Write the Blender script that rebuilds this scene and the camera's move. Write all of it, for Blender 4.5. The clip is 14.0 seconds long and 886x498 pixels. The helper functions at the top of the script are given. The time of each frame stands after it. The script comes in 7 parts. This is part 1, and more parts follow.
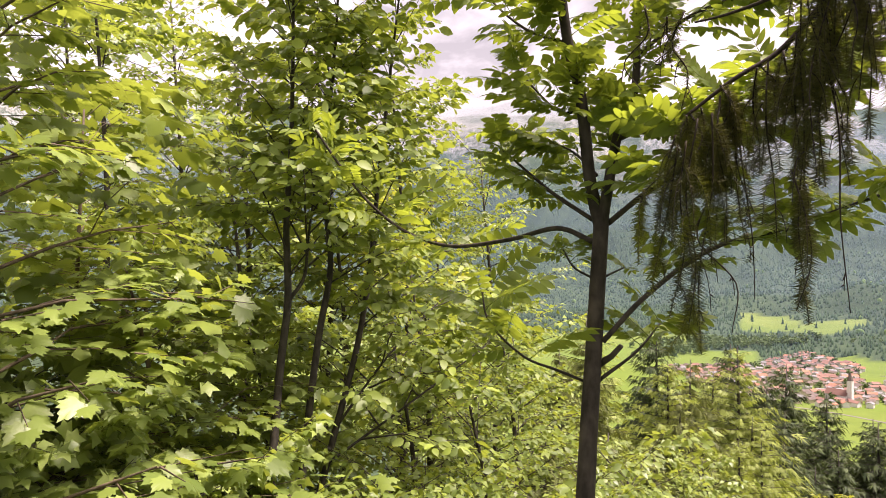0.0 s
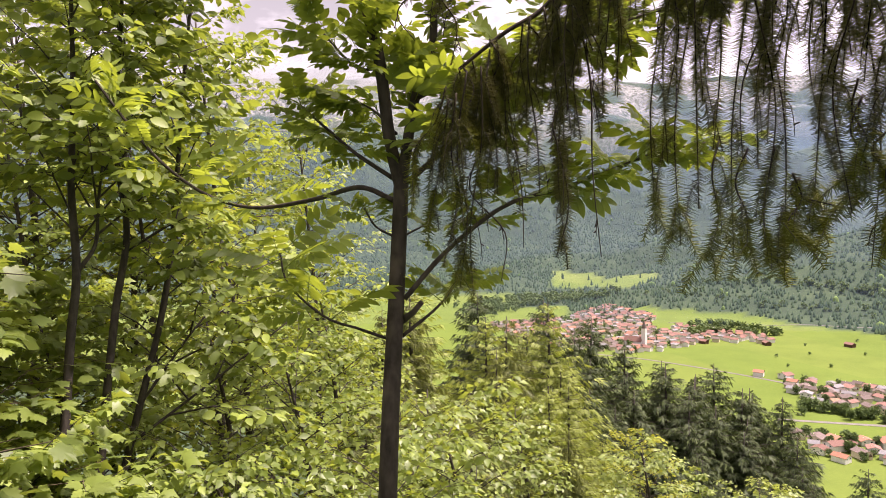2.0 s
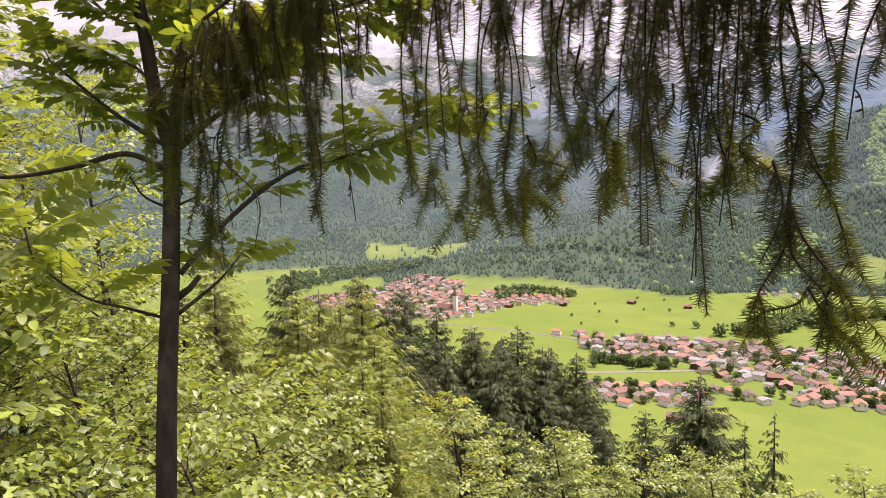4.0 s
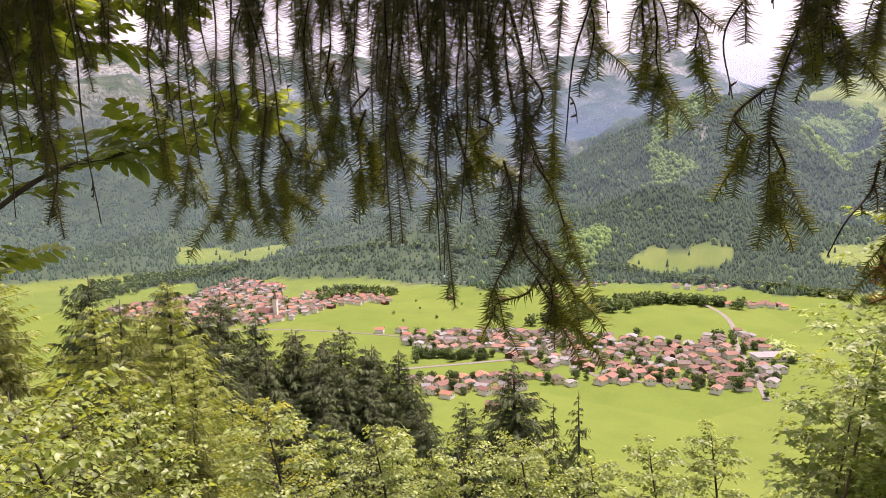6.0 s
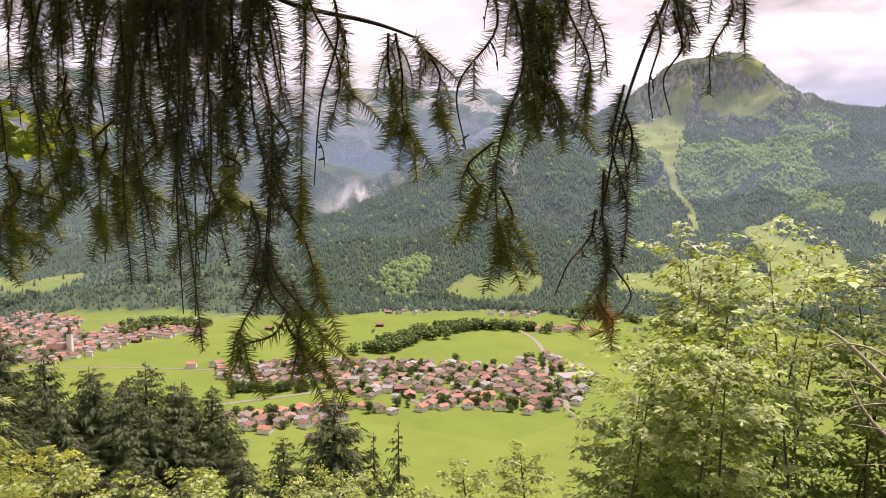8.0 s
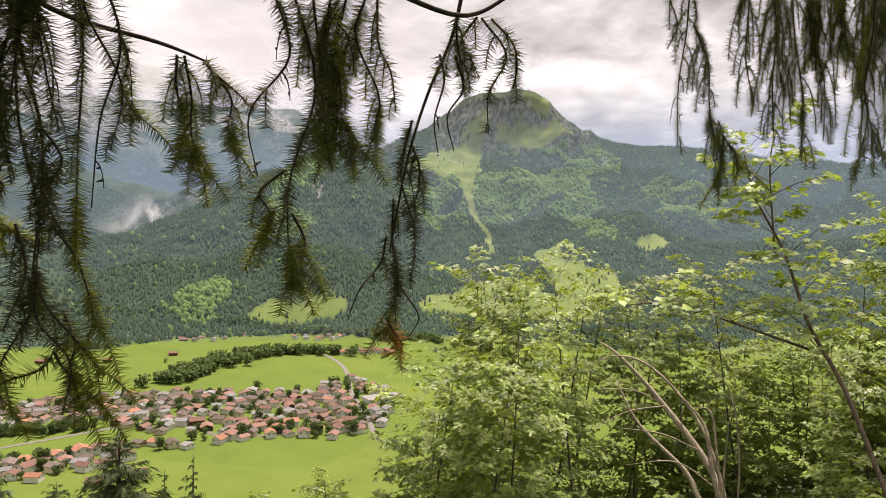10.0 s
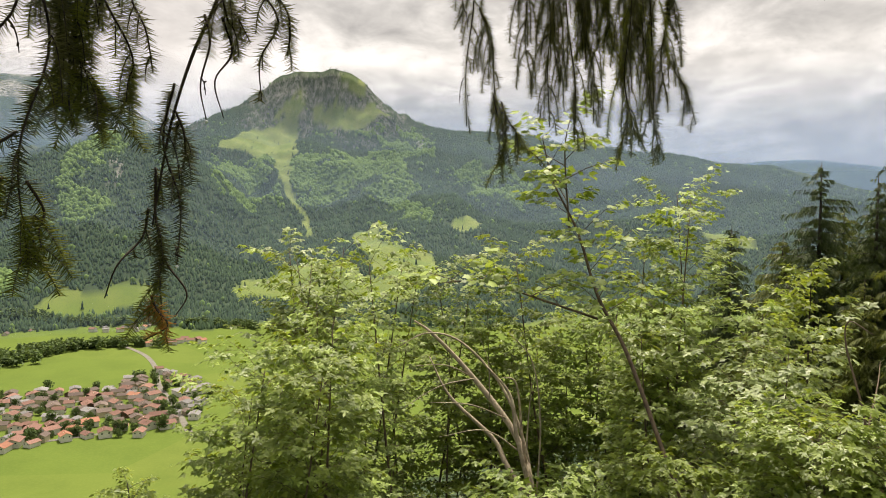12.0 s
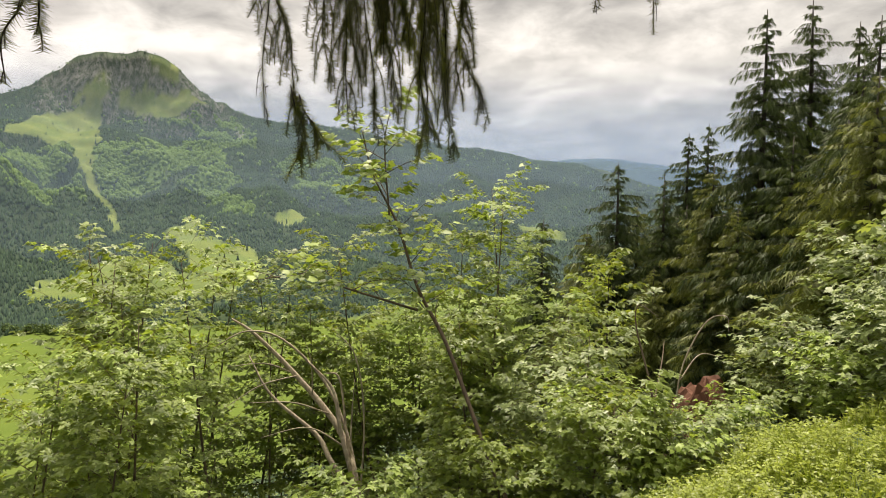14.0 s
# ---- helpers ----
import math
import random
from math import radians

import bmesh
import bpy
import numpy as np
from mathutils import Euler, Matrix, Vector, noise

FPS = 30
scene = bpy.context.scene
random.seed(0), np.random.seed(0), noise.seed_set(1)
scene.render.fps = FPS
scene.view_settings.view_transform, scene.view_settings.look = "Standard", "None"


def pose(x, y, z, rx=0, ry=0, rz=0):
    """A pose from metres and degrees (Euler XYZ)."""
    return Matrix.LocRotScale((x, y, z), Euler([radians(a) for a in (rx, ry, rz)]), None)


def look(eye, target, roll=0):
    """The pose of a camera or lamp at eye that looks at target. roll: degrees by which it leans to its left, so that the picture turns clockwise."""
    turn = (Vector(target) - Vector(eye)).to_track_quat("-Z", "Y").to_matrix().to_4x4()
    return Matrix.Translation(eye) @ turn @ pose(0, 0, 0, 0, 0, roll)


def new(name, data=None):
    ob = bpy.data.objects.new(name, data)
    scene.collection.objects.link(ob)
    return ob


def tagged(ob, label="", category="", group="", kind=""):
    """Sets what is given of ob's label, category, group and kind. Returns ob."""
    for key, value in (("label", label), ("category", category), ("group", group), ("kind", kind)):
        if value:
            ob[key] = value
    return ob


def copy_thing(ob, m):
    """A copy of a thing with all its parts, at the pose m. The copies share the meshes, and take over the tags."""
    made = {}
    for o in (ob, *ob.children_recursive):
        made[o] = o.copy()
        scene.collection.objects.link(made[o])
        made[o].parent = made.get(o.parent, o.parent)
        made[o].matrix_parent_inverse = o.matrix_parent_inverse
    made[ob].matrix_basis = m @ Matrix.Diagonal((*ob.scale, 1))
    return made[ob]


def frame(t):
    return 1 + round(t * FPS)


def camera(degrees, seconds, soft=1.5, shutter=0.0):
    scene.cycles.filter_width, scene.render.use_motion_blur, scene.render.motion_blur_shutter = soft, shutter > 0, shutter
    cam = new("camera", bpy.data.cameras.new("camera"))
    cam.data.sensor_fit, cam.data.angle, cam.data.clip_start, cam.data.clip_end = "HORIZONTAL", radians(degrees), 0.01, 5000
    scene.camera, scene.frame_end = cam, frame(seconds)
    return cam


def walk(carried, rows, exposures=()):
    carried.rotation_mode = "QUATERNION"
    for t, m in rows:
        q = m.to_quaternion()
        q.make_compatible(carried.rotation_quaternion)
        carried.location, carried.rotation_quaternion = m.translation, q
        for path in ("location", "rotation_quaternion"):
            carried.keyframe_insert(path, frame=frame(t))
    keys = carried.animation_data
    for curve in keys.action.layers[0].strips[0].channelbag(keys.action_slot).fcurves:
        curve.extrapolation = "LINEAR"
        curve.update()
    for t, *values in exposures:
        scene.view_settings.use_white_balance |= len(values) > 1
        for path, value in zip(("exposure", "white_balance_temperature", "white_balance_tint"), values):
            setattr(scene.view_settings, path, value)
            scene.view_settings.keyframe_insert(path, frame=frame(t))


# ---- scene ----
cam = camera(64.8, 14.0, soft=0.9)
EYE = 1.6
# seconds, place (m), yaw, pitch, roll (degrees)
ROWS = [
    (0.0, 0.0000, 0.0000, 0.0000, 0.00, 0.00, -0.00),
    (0.5, 0.0157, 0.0077, -0.0037, -3.47, -0.71, 0.08),
    (1.0, 0.0315, 0.0134, -0.0080, -7.01, -1.43, 0.29),
    (1.5, 0.0513, 0.0127, -0.0128, -10.58, -2.18, 0.52),
    (2.0, 0.0696, 0.0132, -0.0174, -14.20, -2.93, 0.81),
    (2.5, 0.0881, 0.0148, -0.0215, -17.95, -3.65, 1.00),
    (3.0, 0.1120, 0.0171, -0.0252, -21.80, -4.32, 1.06),
    (5.5, 0.1925, -0.0180, -0.0350, -40.51, -5.96, 1.15),
    (6.0, 0.2068, -0.0317, -0.0331, -44.13, -5.73, 1.22),
    (6.5, 0.2185, -0.0496, -0.0303, -47.83, -5.34, 1.23),
    (7.0, 0.2321, -0.0681, -0.0268, -51.53, -4.79, 0.95),
    (7.5, 0.2378, -0.0781, -0.0242, -55.09, -4.16, 0.49),
    (8.0, 0.2482, -0.0932, -0.0207, -58.59, -3.53, -0.08),
    (10.5, 0.2303, -0.1231, -0.0160, -78.39, -1.60, -0.78),
    (11.0, 0.2438, -0.1356, -0.0183, -82.11, -1.98, -0.71),
    (11.5, 0.2488, -0.1465, -0.0253, -85.70, -2.42, -0.70),
    (12.0, 0.2473, -0.1610, -0.0273, -89.30, -2.79, -0.69),
    (12.5, 0.2443, -0.1726, -0.0265, -92.99, -3.02, -0.65),
    (13.0, 0.2429, -0.1831, -0.0251, -96.68, -3.09, -0.65),
    (13.5, 0.2432, -0.1959, -0.0239, -100.27, -3.11, -0.67),
    (14.0, 0.2459, -0.2094, -0.0235, -103.52, -3.13, -0.74),
]
walk(cam, [(t, pose(x, y, EYE + z, 90 + pitch, roll, yaw)) for t, x, y, z, yaw, pitch, roll in ROWS],
     [(0.0, 1.53, 6600, 32), (3.0, 1.41, 6550, 36), (6.5, 1.25, 6700, 37), (8.0, 1.14, 6800, 34), (11.0, 0.86, 6950, 15), (14.0, 0.83, 7150, 12)])

# ---------------------------------------------------------------- sky and sun
SUN_EL, SUN_AZ = 67.0, 95.0           # degrees; the bearing is clockwise from +y
world = bpy.data.worlds.new("sky")
scene.world = world
world.use_nodes = True


def build_sky():
    nt = world.node_tree
    nt.nodes.clear()

    def node(kind, **inputs):
        n = nt.nodes.new(kind)
        for k, v in inputs.items():
            n.inputs[k].default_value = v
        return n
    link = nt.links.new
    sky = nt.nodes.new("ShaderNodeTexSky")
    sky.sky_type, sky.sun_disc = "NISHITA", False
    sky.sun_elevation, sky.sun_rotation = radians(SUN_EL), radians(SUN_AZ)
    clear = node("ShaderNodeVectorMath")
    clear.operation = "SCALE"
    clear.inputs["Scale"].default_value = 0.09
    link(sky.outputs[0], clear.inputs[0])
    # a closed cloud deck, seen flatter towards the horizon
    coord = nt.nodes.new("ShaderNodeTexCoord")
    split = nt.nodes.new("ShaderNodeSeparateXYZ")
    link(coord.outputs["Generated"], split.inputs[0])
    lift = node("ShaderNodeMath")
    lift.operation = "MAXIMUM"
    lift.inputs[1].default_value = 0.0
    link(split.outputs[2], lift.inputs[0])
    add = node("ShaderNodeMath")
    add.operation = "ADD"
    add.inputs[1].default_value = 0.24
    link(lift.outputs[0], add.inputs[0])
    flat = nt.nodes.new("ShaderNodeVectorMath")
    flat.operation = "DIVIDE"
    three = nt.nodes.new("ShaderNodeCombineXYZ")
    for k in range(3):
        link(add.outputs[0], three.inputs[k])
    link(coord.outputs["Generated"], flat.inputs[0])
    link(three.outputs[0], flat.inputs[1])
    big = node("ShaderNodeTexNoise", Scale=1.5, Detail=7.0, Roughness=0.5, Distortion=0.25)
    small = node("ShaderNodeTexNoise", Scale=5.0, Detail=7.0, Roughness=0.55, Distortion=0.3)
    for n in (big, small):
        link(flat.outputs[0], n.inputs["Vector"])
    both = node("ShaderNodeMix")
    both.inputs[0].default_value = 0.45
    link(big.outputs["Fac"], both.inputs[2])
    link(small.outputs["Fac"], both.inputs[3])
    ramp = nt.nodes.new("ShaderNodeValToRGB")
    ramp.color_ramp.elements[0].position, ramp.color_ramp.elements[0].color = 0.41, (0.36, 0.358, 0.352, 1)
    ramp.color_ramp.elements[1].position, ramp.color_ramp.elements[1].color = 0.62, (0.95, 0.94, 0.915, 1)
    mid = ramp.color_ramp.elements.new(0.51)
    mid.color = (0.60, 0.595, 0.58, 1)
    link(both.outputs[0], ramp.inputs[0])
    # brighter towards the horizon
    low = node("ShaderNodeMapRange")
    for slot, value in (("From Min", 0.06), ("From Max", 0.30), ("To Min", 0.26), ("To Max", 0.0)):
        low.inputs[slot].default_value = value
    link(lift.outputs[0], low.inputs["Value"])
    glow = node("ShaderNodeMix")
    glow.data_type = "RGBA"
    link(low.outputs[0], glow.inputs[0])
    link(ramp.outputs[0], glow.inputs[6])
    glow.inputs[7].default_value = (1.0, 0.98, 0.95, 1)
    # thinner cloud over the far end of the valley
    side = nt.nodes.new("ShaderNodeVectorMath")
    side.operation = "DOT_PRODUCT"
    side.inputs[1].default_value = (math.sin(radians(54)), math.cos(radians(54)), 0.0)
    link(coord.outputs["Generated"], side.inputs[0])
    thin = node("ShaderNodeMapRange")
    for slot, value in (("From Min", 0.86), ("From Max", 0.98), ("To Min", 0.0), ("To Max", 0.5)):
        thin.inputs[slot].default_value = value
    link(side.outputs["Value"], thin.inputs["Value"])
    pale = node("ShaderNodeMix")
    pale.data_type = "RGBA"
    link(thin.outputs[0], pale.inputs[0])
    link(glow.outputs[2], pale.inputs[6])
    pale.inputs[7].default_value = (1.06, 1.02, 1.0, 1)
    mix = node("ShaderNodeMix")
    mix.data_type = "RGBA"
    mix.inputs[0].default_value = 0.95
    link(clear.outputs[0], mix.inputs[6])
    link(pale.outputs[2], mix.inputs[7])
    back = nt.nodes.new("ShaderNodeBackground")
    back.inputs["Strength"].default_value = 0.67
    link(mix.outputs[2], back.inputs["Color"])
    out = nt.nodes.new("ShaderNodeOutputWorld")
    link(back.outputs[0], out.inputs["Surface"])


build_sky()
sun = new("sun", bpy.data.lights.new("sun", "SUN"))
sun.data.energy, sun.data.angle, sun.data.color = 4.5, radians(18), (1.0, 0.94, 0.82)
sun.matrix_world = look((0, 0, 0), (-math.sin(radians(SUN_AZ)) * math.cos(radians(SUN_EL)), -math.cos(radians(SUN_AZ)) * math.cos(radians(SUN_EL)),
                                    -math.sin(radians(SUN_EL))))

# ---------------------------------------------------------------- terrain
VALLEY = -225.0
PLAN = 1.5                            # metres to a unit of the land plan
DOWN = Vector((0.77, 0.64))           # the way the near slope falls


def value_noise(x, y, seed=0):
    xi, yi = np.floor(x), np.floor(y)
    fx, fy = x - xi, y - yi
    fx, fy = fx * fx * (3 - 2 * fx), fy * fy * (3 - 2 * fy)

    def lattice(a, b):
        h = np.sin(a * 127.1 + b * 311.7 + seed * 74.7) * 43758.5453
        return h - np.floor(h)
    top = lattice(xi, yi) * (1 - fx) + lattice(xi + 1, yi) * fx
    low = lattice(xi, yi + 1) * (1 - fx) + lattice(xi + 1, yi + 1) * fx
    return top * (1 - fy) + low * fy


def fbm(x, y, octaves=4, seed=0):
    total, size = 0.0, 1.0
    for k in range(octaves):
        total = total + size * (value_noise(x * 2 ** k, y * 2 ** k, seed + k) - 0.5)
        size *= 0.5
    return total


def polar(az, dist):
    """A place in plan from a bearing (degrees, clockwise from +y) and metres."""
    return dist * math.sin(radians(az)), dist * math.cos(radians(az))


def crest(scale, *rows):
    """A ridge line from rows of bearing, distance and height over the path, in plan units."""
    return np.array([(*polar(a, d * scale), z * scale) for a, d, z in rows])


# ridge lines: (crest, half width of its foot, steepness of the flank, height of its foot)
RIDGES = [
    (crest(PLAN, (66, 2150, 215), (69, 2150, 225), (72, 2170, 262), (76, 2200, 280), (80, 2200, 282), (84, 2210, 278), (87.5, 2230, 272), (92, 2260, 258), (95, 2280, 256)), 1695, 1.25, VALLEY),
    (crest(PLAN, (95, 2280, 256), (106.5, 2380, 212), (113.3, 2450, 166), (120, 2500, 100), (128, 2550, 20), (140, 2600, -80)), 1725, 1.2, VALLEY),
    (crest(PLAN, (43, 1500, -55), (46.7, 1480, -26), (51.2, 1480, 6), (54, 1490, 34), (57, 1500, 70), (59, 1500, 92), (61, 1500, 113), (62.3, 1500, 131), (63.9, 1500, 160), (65.4, 1510, 156), (67.2, 1540, 134),
           (69, 1600, 116), (71, 1680, 106), (73, 1800, 120)), 705, 1.15, VALLEY),
    (crest(1.4, (-60, 3000, 560), (-20, 2950, 560), (0, 3000, 575), (12, 3000, 560), (25, 3050, 540), (34, 3200, 560), (44, 3400, 560), (52, 3400, 570),
           (58, 3400, 572), (62.5, 3400, 552), (64.6, 3400, 458), (66.6, 3420, 385), (70, 3450, 330)), 2100, 1.5, VALLEY),
    (crest(PLAN, (10, 1900, -30), (17.4, 1850, -75), (23.4, 1850, -50), (28, 1800, -75), (33, 1750, -105), (37, 1700, -82), (41, 1650, -78), (44, 1550, -60)), 495, 1.2, VALLEY),
    (crest(1.13, (108, 4300, 300), (113.3, 4200, 300), (117, 4200, 322), (119.5, 4200, 286), (124, 4200, 240), (132, 4200, 200)), 1300, 1.3, VALLEY),
]


# the summit that stands on the main ridge, with its abrupt right end: crest and height over the ridge
SUMMIT = crest(PLAN, (70.0, 2160, 10), (71.5, 2165, 40), (73, 2180, 58), (74.3, 2190, 94), (76.1, 2200, 142), (77.6, 2200, 160), (79.4, 2200, 162), (80.3, 2200, 177), (81.6, 2200, 168), (82.7, 2200, 136), (83.5, 2205, 66), (84.0, 2210, 14), (85.5, 2215, 0))


def summit(x, y):
    best = np.zeros(x.shape)
    crag = 1 + 0.5 * fbm(x / 90, y / 90, 3, 6)
    for a, b in zip(SUMMIT[:-1], SUMMIT[1:]):
        e = b[:2] - a[:2]
        u = np.clip(((x - a[0]) * e[0] + (y - a[1]) * e[1]) / (e @ e), 0, 1)
        d = np.hypot(x - a[0] - u * e[0], y - a[1] - u * e[1]) * crag
        best = np.maximum(best, (a[2] + u * (b[2] - a[2])) * np.clip(1 - d / 270, 0, 1) ** 1.6)
    return best


def hillside(x, y):
    """The slope on which the camera stands, and the ground behind it."""
    s = x * DOWN[0] + y * DOWN[1] + 0.22 * np.clip(-y - 1.5, 0, 6.5)
    fall = -0.62 * np.where(s > 1.3, s - 1.3, 0.0) + 0.30 * np.where(s < -2.0, np.minimum(-s - 2.0, 500.0), 0.0)
    soft = 18.0
    fall = VALLEY + soft * np.logaddexp(0.0, np.clip((fall - VALLEY) / soft, -50, 500))
    return fall


def terrain(x, y):
    x, y = np.asarray(x, float), np.asarray(y, float)
    z = hillside(x, y)
    r = np.hypot(x, y)
    wander = 1 + 0.30 * fbm(x / 630, y / 630, 3, 5)
    for line, wide, bend, base in RIDGES:
        best, flank = np.full(x.shape, -1e9), np.zeros(x.shape)
        for a, b in zip(line[:-1], line[1:]):
            e = b[:2] - a[:2]
            u = np.clip(((x - a[0]) * e[0] + (y - a[1]) * e[1]) / (e @ e), 0, 1)
            d = np.hypot(x - a[0] - u * e[0], y - a[1] - u * e[1])
            d = d * wander
            top = a[2] + u * (b[2] - a[2]) - base
            g = np.clip(1 - d / wide, 0, 1) ** bend
            best = np.maximum(best, np.where(g > 0, base + top * g, VALLEY))
            flank = np.maximum(flank, g)
        far = np.clip((best - VALLEY) / 180, 0, 1)
        best = best + far * (39 * fbm(x / 285, y / 285, 4, 11))
        # spurs and ravines down the flanks
        spur = 0.30 - 1.6 * np.abs(fbm(x / (0.22 * wide + 60), y / (0.22 * wide + 60), 4, 12))
        best = best + far * 4 * flank * (1 - flank) * np.clip(0.075 * wide, 40, 150) * spur
        z = np.maximum(z, best)
    z = z + summit(x, y)
    near = np.clip((r - 3) / 10, 0, 1) * np.clip((z - VALLEY) / 12, 0, 1)
    return z + near * np.clip(2 - r / 400, 0, 1) * 0.9 * fbm(x / 7, y / 7, 3, 2) + 0.10 * fbm(x / 1.3, y / 1.3, 3, 3) * np.clip(2 - r / 30, 0, 1)


def ground_z(x, y):
    return float(terrain(np.array([x]), np.array([y]))[0])

# ---------------------------------------------------------------- materials


class Nodes:
    """A small wrapper that wires a node material."""

    def __init__(self, name):
        self.mat = bpy.data.materials.new(name)
        self.mat.use_nodes = True
        self.tree = self.mat.node_tree
        self.tree.nodes.clear()

    def add(self, kind, **inputs):
        n = self.tree.nodes.new(kind)
        for k, v in inputs.items():
            n.inputs[k.replace("_", " ")].default_value = v
        return n

    def link(self, a, b):
        self.tree.links.new(a, b)

    def noise(self, scale, detail=3.0, space="Object", stretch=None, rough=0.55):
        coord = self.add("ShaderNodeTexCoord")
        n = self.add("ShaderNodeTexNoise", Scale=scale, Detail=detail, Roughness=rough)
        if stretch:
            m = self.add("ShaderNodeMapping")
            m.inputs["Scale"].default_value = stretch
            self.link(coord.outputs[space], m.inputs["Vector"])
            self.link(m.outputs[0], n.inputs["Vector"])
        else:
            self.link(coord.outputs[space], n.inputs["Vector"])
        return n.outputs["Fac"]

    def ramp(self, fac, *stops):
        r = self.add("ShaderNodeValToRGB")
        e = r.color_ramp.elements
        while len(e) < len(stops):
            e.new(0.5)
        for el, (p, c) in zip(e, stops):
            el.position, el.color = p, (*c, 1)
        self.link(fac, r.inputs[0])
        return r.outputs[0]

    def mix(self, fac, a, b, how="MIX"):
        m = self.add("ShaderNodeMix")
        m.data_type, m.blend_type = "RGBA", how
        for value, slot in ((fac, 0), (a, 6), (b, 7)):
            if isinstance(value, (int, float)):
                m.inputs[slot].default_value = value
            elif isinstance(value, tuple):
                m.inputs[slot].default_value = (*value, 1)
            else:
                self.link(value, m.inputs[slot])
        return m.outputs[2]

    def bump(self, height, strength=0.4, distance=0.02):
        b = self.add("ShaderNodeBump", Strength=strength, Distance=distance)
        self.link(height, b.inputs["Height"])
        return b.outputs[0]

    def surface(self, color, rough=0.8, normal=None, specular=0.3, translucent=None, amount=0.35):
        p = self.add("ShaderNodeBsdfPrincipled", Roughness=rough)
        p.inputs["Specular IOR Level"].default_value = specular
        if isinstance(color, tuple):
            p.inputs["Base Color"].default_value = (*color, 1)
        else:
            self.link(color, p.inputs["Base Color"])
        if normal is not None:
            self.link(normal, p.inputs["Normal"])
        out = self.add("ShaderNodeOutputMaterial")
        last = p.outputs[0]
        if translucent is not None:
            t = self.add("ShaderNodeBsdfTranslucent")
            if isinstance(translucent, tuple):
                t.inputs["Color"].default_value = (*translucent, 1)
            else:
                self.link(translucent, t.inputs["Color"])
            m = self.add("ShaderNodeMixShader", Fac=amount)
            self.link(last, m.inputs[1])
            self.link(t.outputs[0], m.inputs[2])
            last = m.outputs[0]
        self.link(last, out.inputs["Surface"])
        return self.mat


def leaf_material(name, dark, light, through_light, gloss=0.52, amount=0.42, per_object=False, patch_size=1.6, spec=0.42):
    n = Nodes(name)
    if per_object:
        rand = n.add("ShaderNodeObjectInfo").outputs["Random"]
    else:
        rand = n.add("ShaderNodeNewGeometry").outputs["Random Per Island"]
    patch = n.noise(patch_size, 2.0)
    base = n.ramp(rand, (0.0, dark), (0.75, light), (1.0, tuple(min(1, c * 1.35) for c in light)))
    base = n.mix(n.ramp(patch, (0.35, (0, 0, 0)), (0.7, (0.5, 0.5, 0.5))), base, tuple(c * 0.75 for c in dark))
    glow = n.mix(0.65, base, through_light)
    return n.surface(base, gloss, n.bump(n.noise(90, 2), 0.25, 0.003), spec, glow, amount)


def bark_material(name, dark, light, scale=26, stretch=(1, 1, 0.25), rough=0.75, spec=0.3):
    n = Nodes(name)
    grain = n.noise(scale, 5, stretch=stretch)
    blotch = n.noise(scale * 0.22, 3)
    col = n.ramp(grain, (0.3, dark), (0.7, light))
    col = n.mix(n.ramp(blotch, (0.55, (0, 0, 0)), (0.75, (0.6, 0.6, 0.6))), col, tuple(min(1, c * 1.9) for c in light))
    return n.surface(col, rough, n.bump(grain, 0.5, 0.004), spec)


def plain_material(name, dark, light, scale=3.0, rough=0.85, spec=0.25, strength=0.25, vary=0.55):
    n = Nodes(name)
    a = n.noise(scale, 5)
    rand = n.add("ShaderNodeObjectInfo").outputs["Random"]
    col = n.ramp(a, (0.3, dark), (0.7, light))
    col = n.mix(n.ramp(rand, (0, (0, 0, 0)), (1, (vary, vary, vary))), col, tuple(c * 0.6 for c in dark))
    return n.surface(col, rough, n.bump(n.noise(scale * 6, 3), strength, 0.02), spec)


LEAF_MAPLE = leaf_material("maple_leaf", (0.115, 0.170, 0.034), (0.235, 0.305, 0.062), (0.500, 0.570, 0.052), 0.44, spec=0.55)
LEAF_PALE = leaf_material("pale_leaf", (0.105, 0.155, 0.044), (0.310, 0.385, 0.110), (0.480, 0.552, 0.072), 0.45)
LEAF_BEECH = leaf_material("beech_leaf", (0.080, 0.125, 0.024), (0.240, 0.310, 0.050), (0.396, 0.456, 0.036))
LEAF_SAPLING = leaf_material("sapling_leaf", (0.080, 0.126, 0.030), (0.325, 0.420, 0.098), (0.52, 0.65, 0.07), 0.48, 0.33, spec=0.42)
LEAF_SILVER = leaf_material("silvery_sapling_leaf", (0.085, 0.125, 0.046), (0.300, 0.365, 0.140), (0.46, 0.56, 0.10), 0.46, 0.28, spec=0.45)
LEAF_YELLOW = leaf_material("yellow_leaf", (0.19, 0.23, 0.02), (0.33, 0.36, 0.03), (0.52, 0.52, 0.03))
LEAF_ROWAN = leaf_material("rowan_leaf", (0.10, 0.145, 0.024), (0.185, 0.24, 0.036), (0.42, 0.50, 0.03), 0.42, 0.48, per_object=True)
LEAF_FAR = leaf_material("far_leaf", (0.062, 0.100, 0.040), (0.120, 0.172, 0.062), (0.20, 0.28, 0.05), 0.7, 0.2, spec=0.15)
NEEDLE = leaf_material("spruce_needle", (0.064, 0.060, 0.020), (0.135, 0.128, 0.034), (0.38, 0.38, 0.05), 0.45, 0.46)
NEEDLE_TIP = leaf_material("fresh_needle", (0.15, 0.175, 0.02), (0.26, 0.275, 0.03), (0.52, 0.52, 0.03), 0.45, 0.5)
